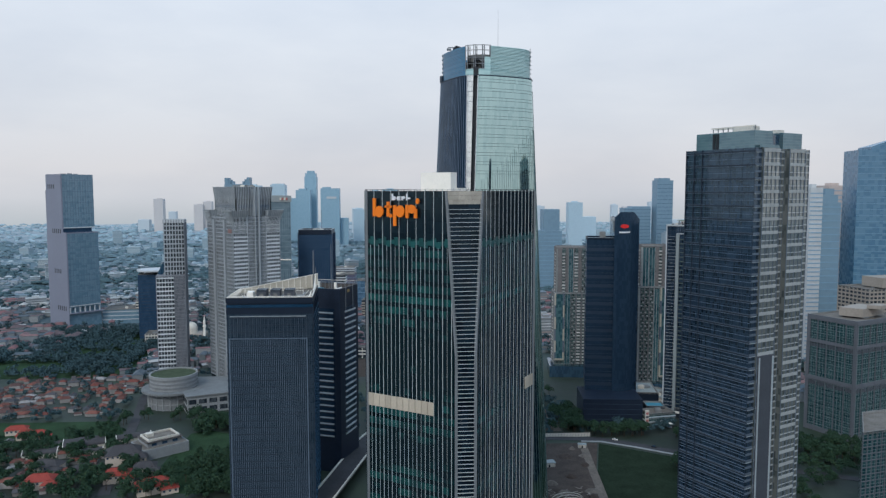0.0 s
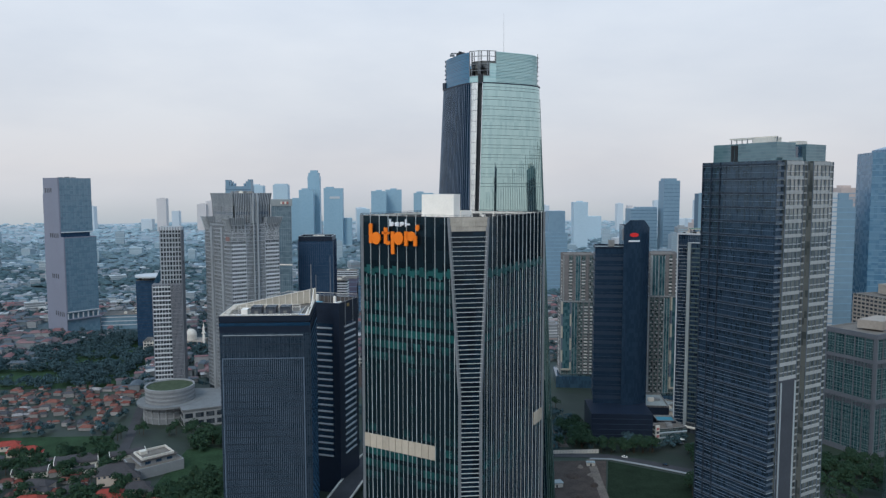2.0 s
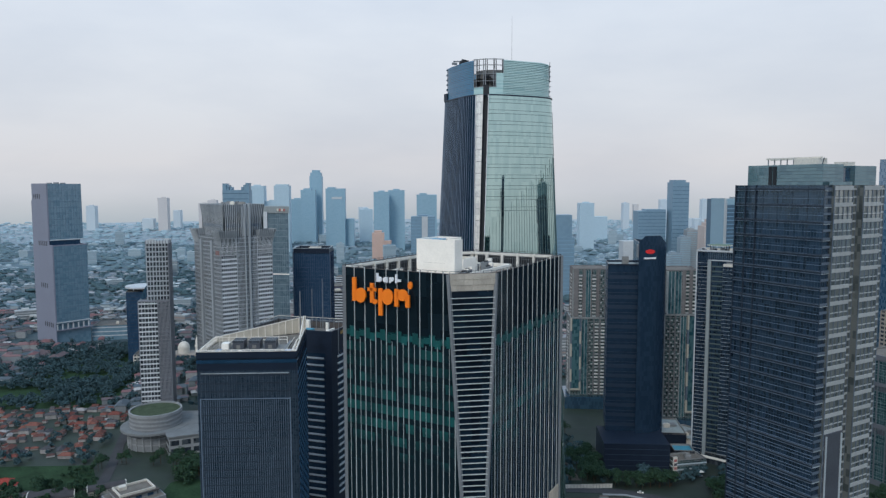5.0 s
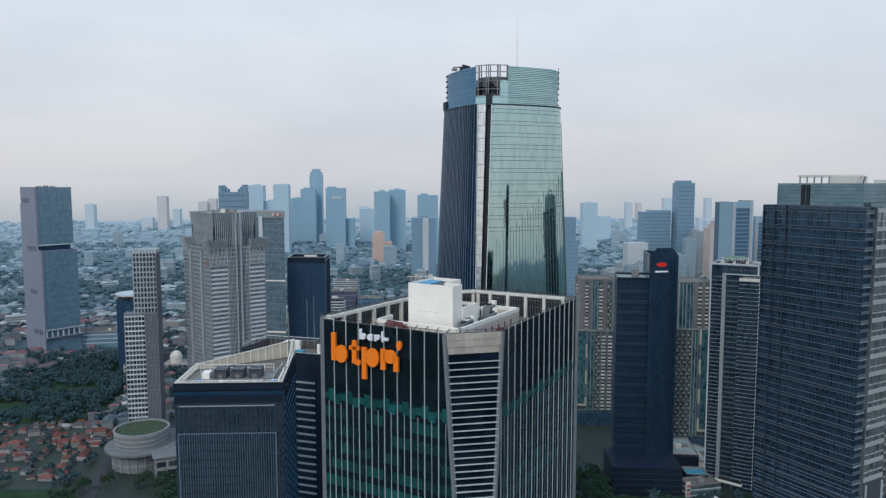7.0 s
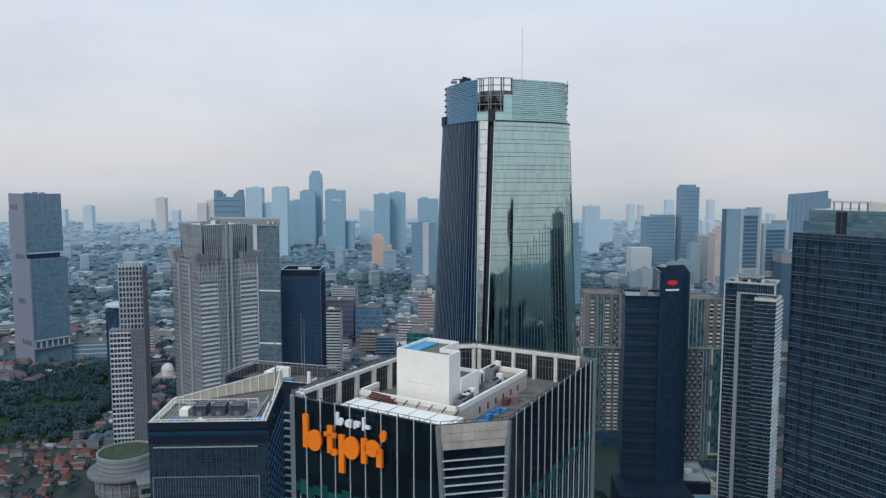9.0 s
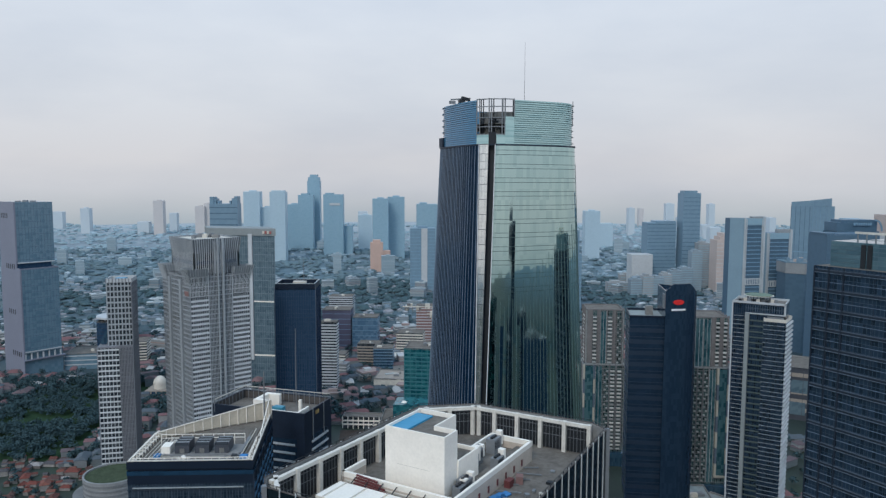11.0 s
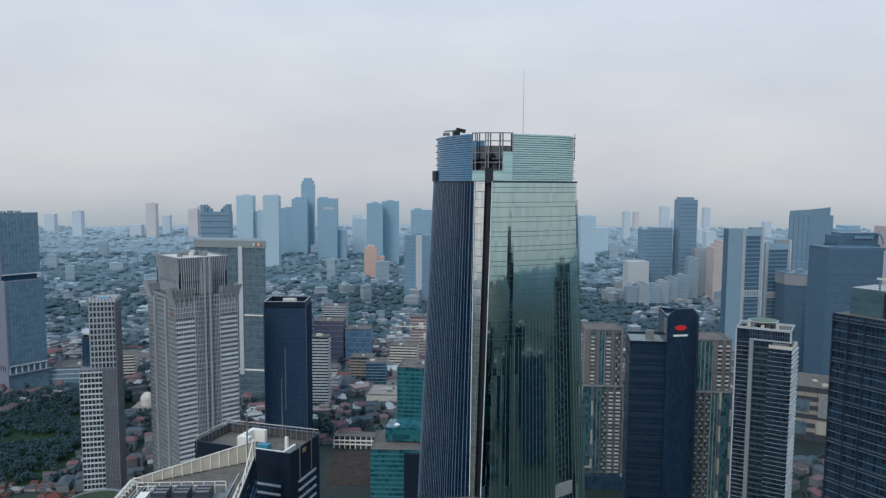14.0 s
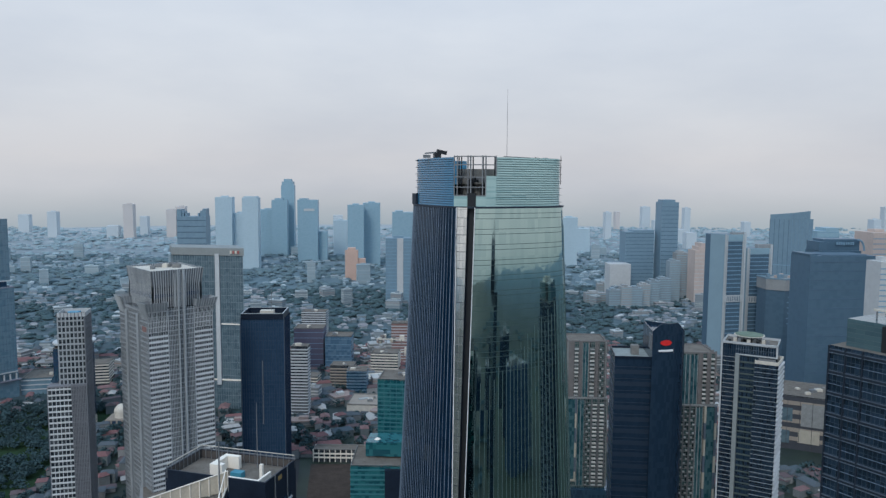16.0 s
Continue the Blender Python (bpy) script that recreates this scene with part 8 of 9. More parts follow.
# ---------------------------------------------------------------- trees
def leaf_mesh(name, trees, mat, leaves, size, seed, up=0.35):
    """Crowns of many small leaf sprays over several lobes. trees: rows of x, y, height of the middle, radius."""
    rs = np.random.RandomState(seed)
    t = np.repeat(np.asarray(trees, float), leaves, axis=0)
    n = len(t)
    lobes = 6
    lob = rs.randint(0, lobes, n) + np.repeat(np.arange(len(trees)), leaves) * lobes
    la, lr, lz = rs.uniform(0, 6.283, len(trees) * lobes), rs.uniform(0.15, 0.62, len(trees) * lobes), rs.uniform(-0.32, 0.42, len(trees) * lobes)
    ls = rs.uniform(0.34, 0.58, len(trees) * lobes)
    d = rs.normal(size=(n, 3))
    d /= np.linalg.norm(d, axis=1)[:, None]
    d[:, 2] = np.abs(d[:, 2]) * 1.15 - 0.35
    r = t[:, 3]
    c = np.stack([t[:, 0] + r * lr[lob] * np.cos(la[lob]), t[:, 1] + r * lr[lob] * np.sin(la[lob]), t[:, 2] + r * lz[lob]], axis=1)
    c += d * (r * ls[lob] * rs.uniform(0.75, 1.08, n))[:, None]
    nrm = d + rs.normal(size=(n, 3)) * 0.45 + np.array((0, 0, up))
    nrm /= np.linalg.norm(nrm, axis=1)[:, None]
    u = np.cross(nrm, rs.normal(size=(n, 3)))
    u /= np.linalg.norm(u, axis=1)[:, None]
    w = np.cross(nrm, u)
    s = (size * rs.uniform(0.55, 1.25, n))[:, None]
    quad = np.stack([c - u * s, c - w * s * 0.6, c + u * s, c + w * s * 0.6], axis=1).reshape(-1, 3)
    me = bpy.data.meshes.new(name)
    me.vertices.add(4 * n)
    me.vertices.foreach_set("co", quad.ravel())
    me.loops.add(4 * n)
    me.loops.foreach_set("vertex_index", np.arange(4 * n, dtype=np.int32))
    me.polygons.add(n)
    me.polygons.foreach_set("loop_start", np.arange(0, 4 * n, 4, dtype=np.int32))
    me.update(calc_edges=True)
    me.materials.append(mat)
    return me


def tree_proto(seed, h, r):
    """Trunk, limbs and an uneven crown of leaf sprays."""
    rnd = random.Random(seed)
    root = new("tree")
    g = Geo().tube((0, 0), 0.28, 0, h * 0.5, 7, 0.16, top=False)
    for k in range(5):
        a = k * 1.26 + rnd.uniform(-0.3, 0.3)
        g.bar((0, 0, h * rnd.uniform(0.3, 0.48)), (r * 0.6 * math.cos(a), r * 0.6 * math.sin(a), h * rnd.uniform(0.55, 0.75)), 0.14)
    trunk = new("trunk", g.mesh("trunk", M["bark"]))
    trunk.parent = root
    crown = new("crown", leaf_mesh("crown", [(0, 0, h * 0.62, r)], M["leaf"], 620, 0.62, seed))
    crown.parent = root
    return tagged(root, "broad dark green tree with an uneven leafy crown", "tree", "park and street trees")


protos = [tree_proto(1, 11, 5.2), tree_proto(2, 8.5, 4.4), tree_proto(3, 14, 6.8), tree_proto(4, 12, 4.6)]
# pale boundary wall along the road
site_wall = thing("site_wall", 130, 574, 0, "pale panelled boundary wall along the road", "wall")
for k in range(24):
    x = 104 + k * 2.4
    part("wall_panel", Geo().box(pose(x, 574 - 0.03 * k, 0, 0, 0, -1.5), -1.15, 1.15, -0.12, 0.12, 0, 3.2), M["offwhite"], site_wall)
    part("wall_post", Geo().box(pose(x + 1.2, 574 - 0.03 * k, 0, 0, 0, -1.5), -0.12, 0.12, -0.2, 0.2, 0, 3.5), M["concrete"], site_wall)
# building lot: mounds of earth, sheds, planks, a round hoop frame
def mound(x, y, r, h, seed, mat, label):
    rnd = random.Random(seed)
    g = Geo()
    rings = [[(x + r * f * rnd.uniform(0.85, 1.15) * math.cos(k * 0.5236), y + r * f * rnd.uniform(0.85, 1.15) * math.sin(k * 0.5236)) for k in range(12)] for f in (1.0, 0.66, 0.3)]
    g.loft(rings[0], 0.1, rings[1], h * 0.55)
    g.loft(rings[1], h * 0.55, rings[2], h)
    g.face([(*p, h) for p in rings[2]])
    tagged(new("mound", g.mesh("mound", mat)), label, "mound")


rnd = random.Random(31)
for k in range(16):
    x, y = rnd.uniform(98, 146), rnd.uniform(446, 546)
    if x > 128 + (y - 425) * 0.16:
        continue
    mound(x, y, rnd.uniform(2.5, 7), rnd.uniform(0.8, 2.6), 100 + k, M["sand" if k % 3 else "dirt"], "low mound of loose brown earth")
for k, (x, y, a, w, d, h, mt) in enumerate(((112, 512, 8, 9, 6, 3.2, "offwhite"), (100, 498, 12, 7, 5, 3.0, "greyroof"), (147, 548, -6, 6, 3, 2.8, "offwhite"), (128, 640, 3, 12, 5, 3.4, "orange_wall"), (112, 606, 0, 10, 6, 3.6, "greyroof"))):
    shed = thing("site_shed", x, y, 0, "small site shed with a flat sheet roof", "shed")
    part("wall", Geo().box(pose(x, y, 0.1, 0, 0, a), -w / 2, w / 2, -d / 2, d / 2, 0, h), M[mt], shed)
    part("roof", Geo().box(pose(x, y, h + 0.1, 0, 0, a), -w / 2 - 0.4, w / 2 + 0.4, -d / 2 - 0.4, d / 2 + 0.4, 0, 0.2), M["greyroof"], shed)
    part("door", Geo().box(pose(x, y, 0.1, 0, 0, a), -0.6, 0.6, -d / 2 - 0.06, -d / 2 + 0.02, 0, 2.1), M["dark_metal"], shed)
hoop = thing("hoop_frame", 112, 440, 0, "pale open steel hoop frame on bare ground", "frame")
for k in range(5):
    g = Geo()
    for j in range(8):
        a0, a1 = math.pi * j / 8, math.pi * (j + 1) / 8
        g.bar((112 + 11 * math.cos(a0), 436 + 4 * k, 5.5 * math.sin(a0) + 0.1), (112 + 11 * math.cos(a1), 436 + 4 * k, 5.5 * math.sin(a1) + 0.1), 0.3)
    part("hoop", g, M["offwhite"], hoop)
pile = thing("plank_pile", 118, 462, 0, "scattered pale planks on bare ground", "planks")
for k in range(26):
    part("plank", Geo().box(pose(rnd.uniform(100, 134), rnd.uniform(452, 470), 0.3 + 0.05 * k % 0.6, 0, 0, rnd.uniform(0, 180)), -rnd.uniform(1, 3.5), 2.0, -0.2, 0.2, 0, 0.14), M["beige_wall"], pile)


def car_proto(mat):
    """Small car: body with bonnet and cabin, windows, four wheels."""
    root = new("parked_car")
    def p(nm, geo, mt):
        ob = new(nm, geo.mesh(nm, mt))
        ob.parent = root
    I = Matrix()
    p("body", Geo().box(I, -2.1, 2.1, -0.85, 0.85, 0.35, 0.95), mat)
    g = Geo().loft([(-1.5, -0.8), (1.1, -0.8), (1.1, 0.8), (-1.5, 0.8)], 0.95, [(-1.1, -0.68), (0.5, -0.68), (0.5, 0.68), (-1.1, 0.68)], 1.5)
    p("cabin", g, M["g_navy"])
    p("car_roof", Geo().box(I, -1.1, 0.5, -0.68, 0.68, 1.5, 1.56), mat)
    for x in (-1.35, 1.35):
        for y in (-0.86, 0.66):
            w = [(x + 0.33 * math.cos(j * 0.785), 0.33 + 0.33 * math.sin(j * 0.785)) for j in range(8)]
            g = Geo()
            g.face([(a, y, b) for a, b in w])
            g.face([(a, y + 0.2, b) for a, b in reversed(w)])
            for j in range(8):
                (a, b), (c, d) = w[j], w[(j + 1) % 8]
                g.face([(a, y, b), (a, y + 0.2, b), (c, y + 0.2, d), (c, y, d)])
            p("wheel", g, M["dark_metal"])
    return root


cars = [tagged(car_proto(M["white"]), "small white parked car on dusty ground", "car", "parked cars"), tagged(car_proto(M["dark_metal"]), "small dark parked car on dusty ground", "car", "parked cars"), tagged(car_proto(M["steel"]), "small grey parked car on dusty ground", "car", "parked cars")]
spots = [(108 + 3.2 * (k % 8), 616 + 14 * (k // 8) + rnd.uniform(-0.6, 0.6), 90 + rnd.uniform(-5, 5)) for k in range(24) if k % 5 != 3]
spots += [(221, 588, 20), (226, 590, 24), (234, 589, -10), (178, 562, -28), (204, 544, -36)]
for k, (x, y, a) in enumerate(spots):
    if k < 3:
        cars[k].matrix_basis = pose(x, y, 0.32, 0, 0, a)
    else:
        copy_thing(cars[(k * 7 + k // 4) % 3], pose(x, y, 0.32, 0, 0, a))


TREE_ZONES = [  # x0, x1, y0, y1, how many
    (-300, -212, 470, 585, 34), (-165, -112, 600, 640, 34), (-180, -120, 470, 520, 12), (-330, -250, 560, 600, 10), (-240, -170, 625, 655, 10),
    (163, 212, 570, 579, 20), (222, 300, 530, 585, 40), (140, 160, 580, 640, 26), (203, 214, 440, 515, 14), (100, 160, 580, 700, 26), (310, 365, 500, 545, 40), (-225, -185, 480, 560, 8), (-150, -108, 480, 545, 14), (100, 165, 575, 640, 14)]
rnd = random.Random(5)
first = list(protos)
for x0, x1, y0, y1, count in TREE_ZONES:
    for k in range(count):
        x, y = rnd.uniform(x0, x1), rnd.uniform(y0, y1)
        m = pose(x, y, 0, 0, 0, rnd.uniform(0, 360))
        if first:
            first.pop().matrix_basis = m
        else:
            copy_thing(rnd.choice(protos), m)


def built_up(x, y):
    """Where roofs crowd together between the greener stretches."""
    return math.sin(x * 0.011 + 1.7 * math.sin(y * 0.006)) + math.sin(y * 0.013 + 1.3 * math.sin(x * 0.007)) > 0.1


ICO = [(0, 0, 1)] + [(0.894 * math.cos(k * 1.2566), 0.894 * math.sin(k * 1.2566), 0.447) for k in range(5)] + [(0.894 * math.cos(k * 1.2566 + 0.628), 0.894 * math.sin(k * 1.2566 + 0.628), -0.447) for k in range(5)] + [(0, 0, -1)]
ICOF = [(0, 1 + k, 1 + (k + 1) % 5) for k in range(5)] + [(1 + k, 6 + k, 1 + (k + 1) % 5) for k in range(5)] + [(1 + (k + 1) % 5, 6 + k, 6 + (k + 1) % 5) for k in range(5)]


def canopy_mesh(name, trees, mat, seed):
    """Far canopy: three uneven low clumps for each tree."""
    rs = np.random.RandomState(seed)
    t = np.repeat(np.asarray(trees, float), 3, axis=0)
    n = len(t)
    c = np.stack([t[:, 0] + rs.uniform(-0.9, 0.9, n) * t[:, 3], t[:, 1] + rs.uniform(-0.7, 0.7, n) * t[:, 3], t[:, 2] * rs.uniform(0.5, 1.0, n)], axis=1)
    r = (t[:, 3] * rs.uniform(0.55, 1.15, n))[:, None, None]
    v = c[:, None, :] + np.asarray(ICO)[None] * np.array((1.7, 1.35, 0.5)) * r * rs.uniform(0.7, 1.25, (n, 12, 1))
    f = (np.arange(n) * 12)[:, None, None] + np.asarray(ICOF, dtype=np.int64)[None]
    me = bpy.data.meshes.new(name)
    me.from_pydata(v.reshape(-1, 3).tolist(), [], f.reshape(-1, 3).tolist())
    me.materials.append(mat)
    me.polygons.foreach_set("use_smooth", [True] * len(me.polygons))
    return me


def woods(name, zones, mat, label, seed, leaves=60, size=1.4, up=0.35):
    rnd = random.Random(seed)
    rows = []
    for x0, x1, y0, y1, count, h in zones:
        for k in range(count):
            x, y = rnd.uniform(x0, x1), rnd.uniform(y0, y1)
            if blocked(x, y) or (y > 1350 and built_up(x, y) and k % 3) or (y < 1100 and clearing(x, y)):
                continue
            hh = h * rnd.uniform(0.6, 1.25)
            rows.append((x, y, hh * 0.55, hh * rnd.uniform(0.42, 0.62)))
    me = leaf_mesh(name, rows, mat, leaves, size, seed, up) if leaves else canopy_mesh(name, rows, mat, seed)
    return tagged(new(name, me), label, "trees", kind="stuff")


FOOT = [(-105, -20, 425, 560), (-235, -95, 640, 770), (-250, -210, 735, 770), (-185, -110, 725, 785), (-120, -60, 800, 855), (-12, 62, 738, 875), (20, 95, 400, 480), (155, 290, 595, 810), (-565, -350, 1090, 1195), (-355, -300, 955, 1030), (-240, -145, 1035, 1105), (-300, -250, 980, 1016), (275, 350, 395, 460), (340, 440, 540, 650), (395, 525, 820, 960), (-56, 4, 776, 882), (435, 610, 685, 760), (505, 660, 960, 1230)]


def clearing(x, y):
    """Grass left open inside the park."""
    return (x + 430) ** 2 / 62 ** 2 + (y - 838) ** 2 / 26 ** 2 < 1 or (x + 372) ** 2 / 40 ** 2 + (y - 905) ** 2 / 18 ** 2 < 1 or (x + 548) ** 2 / 95 ** 2 + (y - 994) ** 2 / 58 ** 2 < 1


def blocked(x, y):
    return any(a < x < b and c < y < d for a, b, c, d in FOOT)


woods("park_woods", [(-560, -310, 800, 1060, 1250, 12), (-320, -255, 900, 1000, 110, 11), (-800, -560, 850, 1000, 220, 12), (-430, -250, 655, 895, 90, 7), (-400, -250, 640, 660, 22, 9), (95, 165, 575, 690, 50, 10), (155, 262, 575, 598, 30, 9), (-60, -20, 600, 760, 18, 10), (-420, -300, 790, 880, 60, 10), (-80, -10, 890, 1000, 26, 10), (-130, -70, 900, 1000, 14, 10)], M["leaf_0"], "dense dark green park trees", 21, 110, 1.15)
woods("garden_woods", [(-330, -205, 470, 600, 120, 9), (-232, -110, 470, 530, 70, 9), (-172, -105, 596, 660, 110, 10), (-262, -236, 600, 645, 14, 5), (-140, -105, 470, 548, 80, 11), (262, 360, 430, 560, 130, 10), (95, 125, 575, 600, 20, 7)], M["leaf"], "dark leafy garden trees crowding between houses", 27, 260, 0.75)
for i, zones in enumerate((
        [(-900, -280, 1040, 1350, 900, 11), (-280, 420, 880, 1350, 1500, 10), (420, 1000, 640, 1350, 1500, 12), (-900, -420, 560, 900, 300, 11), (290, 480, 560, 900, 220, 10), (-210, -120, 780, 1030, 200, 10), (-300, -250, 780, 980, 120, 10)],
        # second zone: unseen trees behind the walk, added to darken mirrored ground
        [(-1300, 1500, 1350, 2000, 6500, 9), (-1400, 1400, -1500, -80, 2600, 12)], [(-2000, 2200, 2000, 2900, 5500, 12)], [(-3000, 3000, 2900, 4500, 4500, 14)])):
    woods("district_woods", zones, M["leaf_%d" % i], "trees between the roofs of the city, tinted with blue haze", 22 + i, (44, 0, 0, 0)[i], 1.7, 0.5)


# ---------------------------------------------------------------- houses
def house_proto(seed, w, d, h, hip):
    rnd = random.Random(seed)
    root = new("house")
    def p(nm, geo, mat, lab=""):
        ob = new(nm, geo.mesh(nm, mat))
        ob.parent = root
        return tagged(ob, lab)
    p("wall", Geo().prism([(-w / 2, -d / 2), (w / 2, -d / 2), (w / 2, d / 2), (-w / 2, d / 2)], 0, h), M["house_wall"])
    e, rh = 0.6, d * 0.28
    x0, x1, y0, y1 = -w / 2 - e, w / 2 + e, -d / 2 - e, d / 2 + e
    i = d * 0.4 if hip else 0.0
    a, b = (x0 + i, 0, h + rh), (x1 - i, 0, h + rh)
    g = Geo()
    g.face([(x0, y0, h - 0.2), (x1, y0, h - 0.2), b, a])
    g.face([(x1, y1, h - 0.2), (x0, y1, h - 0.2), a, b])
    g.face([(x1, y0, h - 0.2), (x1, y1, h - 0.2), b])
    g.face([(x0, y1, h - 0.2), (x0, y0, h - 0.2), a])
    roof = p("roof", g, M["roof_obj"])
    p("ridge", Geo().bar(a, (b[0], b[1], b[2] + 0.01), 0.35), M["roof_obj"]).parent = roof
    return tagged(root, "small house with a tiled roof and pale walls", "house", "kampung houses")


hp = [house_proto(1, 12, 8, 3.6, True), house_proto(2, 9, 7, 3.4, False), house_proto(3, 14, 9, 6.4, True), house_proto(4, 10, 9, 6.0, False), house_proto(5, 17, 11, 4.2, True)]
firsth = list(hp)
rnd = random.Random(9)
HOUSE_ZONES = [(-400, -262, 660, 800, 10.2, 0.78), (-310, -222, 470, 590, 14.0, 0.85)]
for x0, x1, y0, y1, pitch, dens in HOUSE_ZONES:
    y = y0
    while y < y1:
        x = x0
        while x < x1:
            if rnd.random() < dens and x < -236 - (y - 645) * 0.12:
                m = pose(x + rnd.uniform(-3, 3), y + rnd.uniform(-3, 3), 0, 0, 0, rnd.choice((8, 98, 188)) + rnd.uniform(-14, 14)) @ Matrix.Scale(rnd.uniform(0.52, 0.92), 4)
                if firsth:
                    firsth.pop().matrix_basis = m
                else:
                    copy_thing(rnd.choice(hp), m)
            x += pitch
        y += pitch


def villa_house(x, y, a, w, d, h, mat, label):
    """Hipped house with a lower side wing, walls with windows and broad eaves."""
    root = thing("house", x, y, 0, label, "house")
    m = pose(x, y, 0, 0, 0, a)
    for u, v, w2, d2, z in ((0, 0, w, d, h), (w * 0.42, -d * 0.48, w * 0.5, d * 0.6, h * 0.72)):
        wall = part("wall", Geo().box(m, u - w2 / 2, u + w2 / 2, v - d2 / 2, v + d2 / 2, 0, z), M["cream_wall"], root)
        n = max(2, int(w2 / 3.2))
        for k in range(n):
            xx = u - w2 / 2 + w2 * (k + 0.5) / n
            part("window", Geo().box(m, xx - 0.7, xx + 0.7, v - d2 / 2 - 0.06, v - d2 / 2 + 0.02, z - 2.2, z - 0.8), M["g_navy"], wall)
        e, rh, i = 0.8, d2 * 0.3, d2 * 0.42
        x0, x1, y0, y1 = u - w2 / 2 - e, u + w2 / 2 + e, v - d2 / 2 - e, v + d2 / 2 + e
        p, q = m @ Vector((x0 + i, v, z + rh)), m @ Vector((max(x1 - i, x0 + i + 0.2), v, z + rh))
        c = [m @ Vector(t) for t in ((x0, y0, z - 0.1), (x1, y0, z - 0.1), (x1, y1, z - 0.1), (x0, y1, z - 0.1))]
        g = Geo()
        for f in ((c[0], c[1], q, p), (c[2], c[3], p, q), (c[1], c[2], q), (c[3], c[0], p)):
            g.face(f)
        g.face([c[3], c[2], c[1], c[0]])
        roof = part("roof", g, M[mat], root)
        part("ridge", Geo().bar(p, q, 0.4), M[mat], roof)


for x, y, a, w, d, h, mat, lab in ((-196, 505, 12, 17, 12, 6.0, "roof_red", "cream house under a bright red tiled hip roof"), (-165, 486, 24, 22, 14, 5.5, "roof_red", "broad house under a bright red tiled hip roof"), (-245, 498, 8, 18, 12, 6.0, "roof_red", "cream house under a bright red tiled hip roof"),
                                   (-205, 541, 18, 24, 17, 8.5, "roof_slate", "large white house under a dark grey hip roof"), (-182, 520, 12, 15, 11, 5.0, "roof_slate", "white house under a dark grey hip roof"), (-226, 520, 30, 14, 10, 4.5, "roof_slate", "white house under a dark grey hip roof"),
                                   (-254, 528, -8, 20, 12, 5.0, "roof_slate", "long house under a dark grey roof"), (-300, 600, 15, 22, 9, 4.0, "roof_red", "long low house under a red tiled roof"), (-318, 612, 15, 16, 9, 4.5, "roof_red", "low house under a red tiled roof")):
    villa_house(x, y, a, w, d, h, mat, lab)


def vaulted_hall(x, y, a, w, d, h, label):
    """Dark barrel roof between white gable edges."""
    root = thing("vaulted_hall", x, y, 0, label, "hall")
    m = pose(x, y, 0, 0, 0, a)
    part("wall", Geo().box(m, -w / 2, w / 2, -d / 2, d / 2, 0, h), M["offwhite"], root)
    def arc(u, k, lift=0.0):
        t = math.pi * k / 10
        return m @ Vector((u, -math.cos(t) * (d / 2 + 0.5), h + math.sin(t) * d * 0.22 + lift))
    g = Geo()
    for k in range(10):
        g.face([arc(-w / 2, k), arc(w / 2, k), arc(w / 2, k + 1), arc(-w / 2, k + 1)])
    part("roof", g, M["roof_slate"], root, "dark vaulted roof")
    for u in (-w / 2, w / 2):
        g = Geo()
        for k in range(10):
            g.bar(arc(u, k, 0.1), arc(u, k + 1, 0.1), 0.35)
        part("gable_edge", g, M["white"], root, "white gable edge")


for x, y, a, w, d, h in ((-246, 572, 20, 30, 17, 5.0), (-214, 588, 24, 26, 10, 4.0), (-272, 556, 14, 24, 12, 4.0), (-236, 560, 20, 16, 7, 3.2)):
    vaulted_hall(x, y, a, w, d, h, "dark vaulted hall with white roof edges")


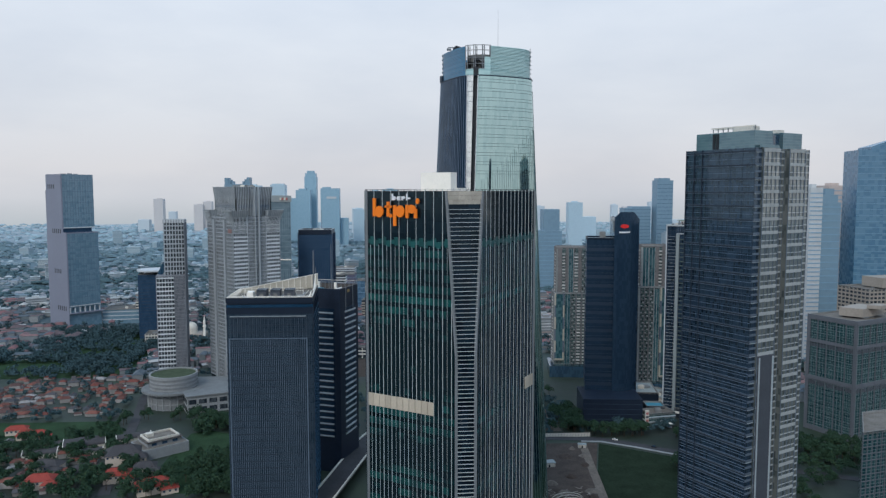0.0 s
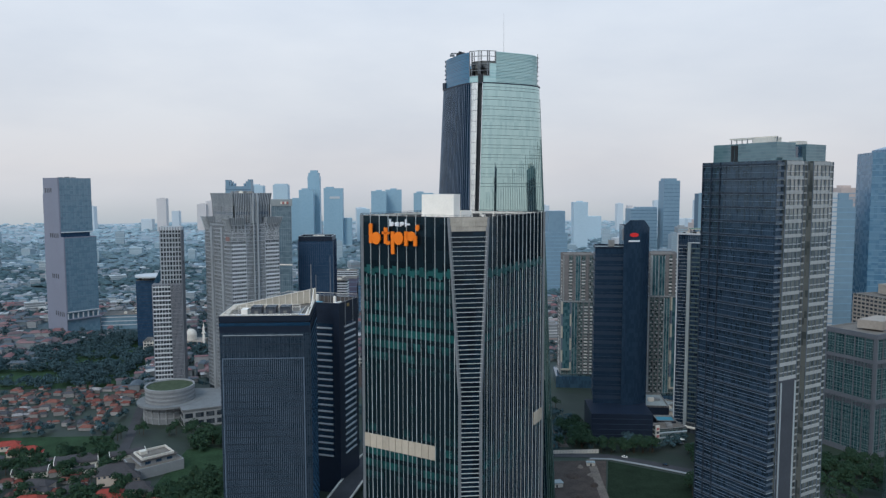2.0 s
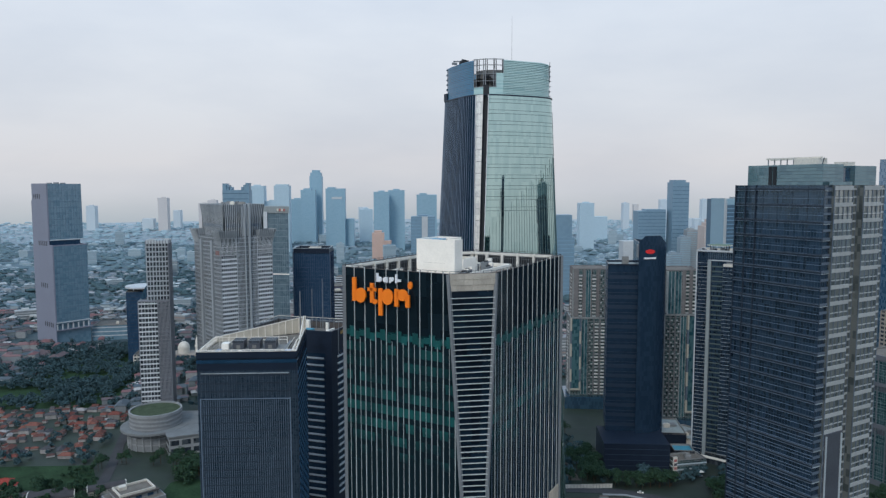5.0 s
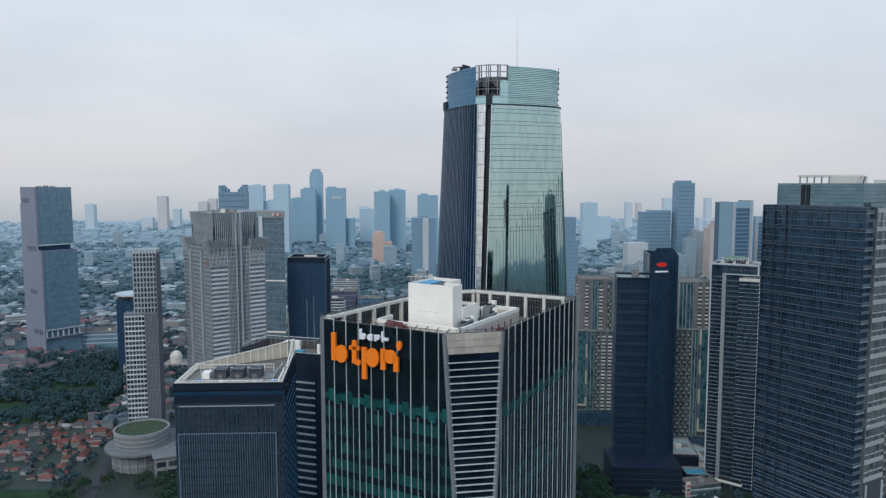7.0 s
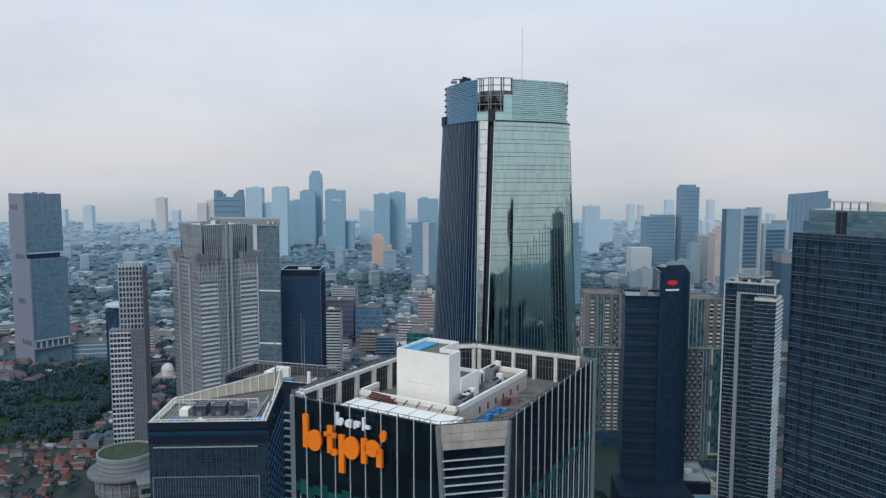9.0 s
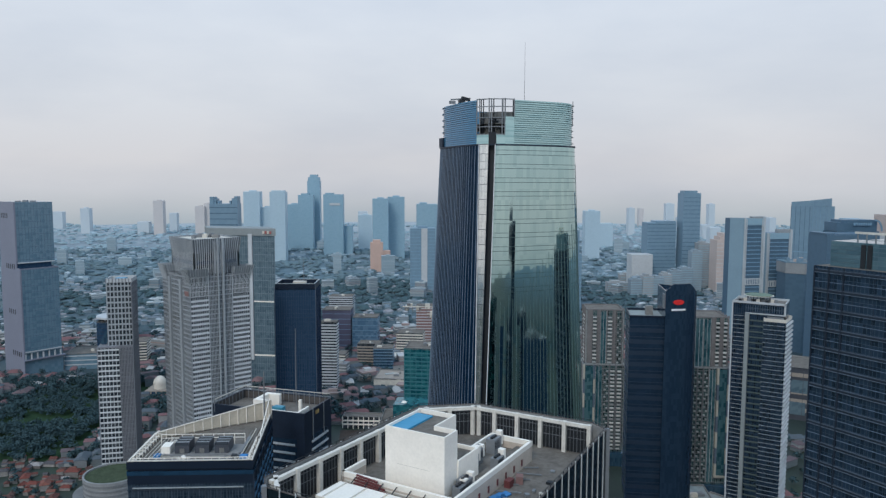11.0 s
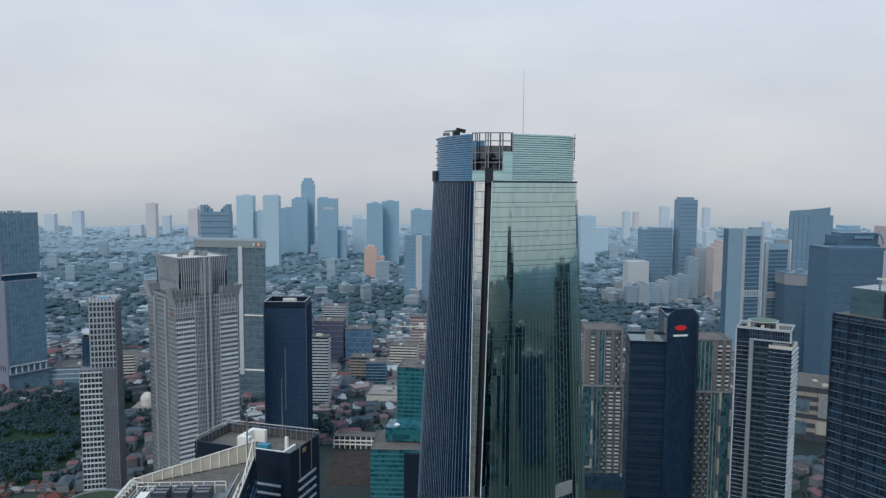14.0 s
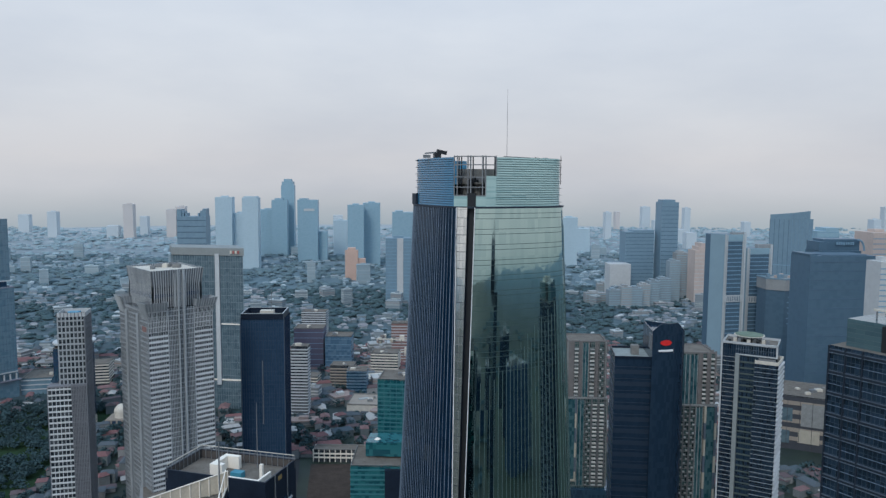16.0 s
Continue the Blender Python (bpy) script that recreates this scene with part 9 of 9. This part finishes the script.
def town(name, zones, roof_mat, wall_mat, label, seed, size):
    """Many low houses and blocks in one mesh."""
    rnd = random.Random(seed)
    v, f, mi = [], [], []
    for x0, x1, y0, y1, count in zones:
        for k in range(count):
            x, y = rnd.uniform(x0, x1), rnd.uniform(y0, y1)
            if blocked(x, y) or (y > 1350 and not built_up(x, y) and k % 6):
                continue
            w, d, h = size * rnd.uniform(0.7, 2.0), size * rnd.uniform(0.6, 1.1), rnd.choice((3.5, 4, 6.5, 7, 10)) if y < 1350 else rnd.choice((3.0, 3.5, 5.0, 7.0))
            a = rnd.choice((0.15, 1.72, 0.5)) + rnd.uniform(-0.15, 0.15)
            c, s = math.cos(a), math.sin(a)
            def q(u, t, z):
                return (x + u * c - t * s, y + u * s + t * c, z)
            i = len(v)
            flat = rnd.random() < 0.25
            rh = 0.2 if flat else d * 0.27
            v += [q(-w / 2, -d / 2, 0), q(w / 2, -d / 2, 0), q(w / 2, d / 2, 0), q(-w / 2, d / 2, 0), q(-w / 2, -d / 2, h), q(w / 2, -d / 2, h), q(w / 2, d / 2, h), q(-w / 2, d / 2, h)]
            f += [(i, i + 1, i + 5, i + 4), (i + 1, i + 2, i + 6, i + 5), (i + 2, i + 3, i + 7, i + 6), (i + 3, i, i + 4, i + 7)]
            mi += [1] * 4
            j = len(v)
            e = 0.05 * size
            v += [q(-w / 2 - e, -d / 2 - e, h), q(w / 2 + e, -d / 2 - e, h), q(w / 2 + e, d / 2 + e, h), q(-w / 2 - e, d / 2 + e, h), q(-w / 2 + d * 0.3, 0, h + rh), q(w / 2 - d * 0.3, 0, h + rh)]
            f += [(j, j + 1, j + 5, j + 4), (j + 2, j + 3, j + 4, j + 5), (j + 1, j + 2, j + 5), (j + 3, j, j + 4)]
            mi += [0] * 4
    me = bpy.data.meshes.new(name)
    me.from_pydata(v, [], f)
    me.materials.append(roof_mat)
    me.materials.append(wall_mat)
    me.polygons.foreach_set("material_index", mi)
    return tagged(new(name, me), label, "houses", kind="stuff")


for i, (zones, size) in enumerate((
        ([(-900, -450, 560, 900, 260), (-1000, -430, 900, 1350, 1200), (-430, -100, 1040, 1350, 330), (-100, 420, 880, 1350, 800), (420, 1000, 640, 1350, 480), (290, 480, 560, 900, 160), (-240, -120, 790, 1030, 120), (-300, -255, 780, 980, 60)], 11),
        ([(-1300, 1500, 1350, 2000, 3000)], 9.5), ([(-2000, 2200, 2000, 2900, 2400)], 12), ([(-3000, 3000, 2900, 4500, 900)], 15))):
    town("district_houses", zones, M["roof_%d" % i], M["walls_%d" % i], "dense low houses with haze-tinted red, brown and white roofs", 41 + i, size)


def midrise(name, zones, wall_mat, slab_mat, label, seed):
    """Flat-roofed blocks of a few storeys: recessed walls between proud floor slabs, with a roof cabin."""
    rnd = random.Random(seed)
    v, f, mi = [], [], []
    def box(x, y, c, s, w, d, z0, z1, k):
        i = len(v)
        for z in (z0, z1):
            for u, t in ((-w, -d), (w, -d), (w, d), (-w, d)):
                v.append((x + u * c - t * s, y + u * s + t * c, z))
        f.extend([(i, i + 1, i + 5, i + 4), (i + 1, i + 2, i + 6, i + 5), (i + 2, i + 3, i + 7, i + 6), (i + 3, i, i + 4, i + 7), (i + 4, i + 5, i + 6, i + 7)])
        mi.extend([k] * 5)
    for x0, x1, y0, y1, count, tall in zones:
        for _ in range(count):
            x, y = rnd.uniform(x0, x1), rnd.uniform(y0, y1)
            if blocked(x, y):
                continue
            a = rnd.choice((0.12, 0.12, 0.5, -0.3)) + rnd.uniform(-0.1, 0.1)
            c, s = math.cos(a), math.sin(a)
            w, d, n = rnd.uniform(7, 20), rnd.uniform(6, 11), max(2, int(tall * rnd.uniform(0.3, 1.0) ** 2 / 3.8))
            box(x, y, c, s, w, d, 0, n * 3.8, 0)
            for k in range(n):
                box(x, y, c, s, w + 0.5, d + 0.5, k * 3.8 + 2.4, k * 3.8 + 4.0, 1)
            box(x + rnd.uniform(-3, 3), y, c, s, w * 0.35, d * 0.4, n * 3.8, n * 3.8 + 3.2, 1)
    me = bpy.data.meshes.new(name)
    me.from_pydata(v, [], f)
    me.materials.append(wall_mat)
    me.materials.append(slab_mat)
    me.polygons.foreach_set("material_index", mi)
    return tagged(new(name, me), label, "buildings", kind="stuff")


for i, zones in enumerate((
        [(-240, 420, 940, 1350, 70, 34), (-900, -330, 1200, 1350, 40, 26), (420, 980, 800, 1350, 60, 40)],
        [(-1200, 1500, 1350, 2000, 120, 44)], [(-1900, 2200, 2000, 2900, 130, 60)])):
    midrise("district_blocks", zones, M["walls_%d" % i], M["slabs_%d" % i], "pale, haze-tinted mid-rise blocks scattered among the low houses", 61 + i)
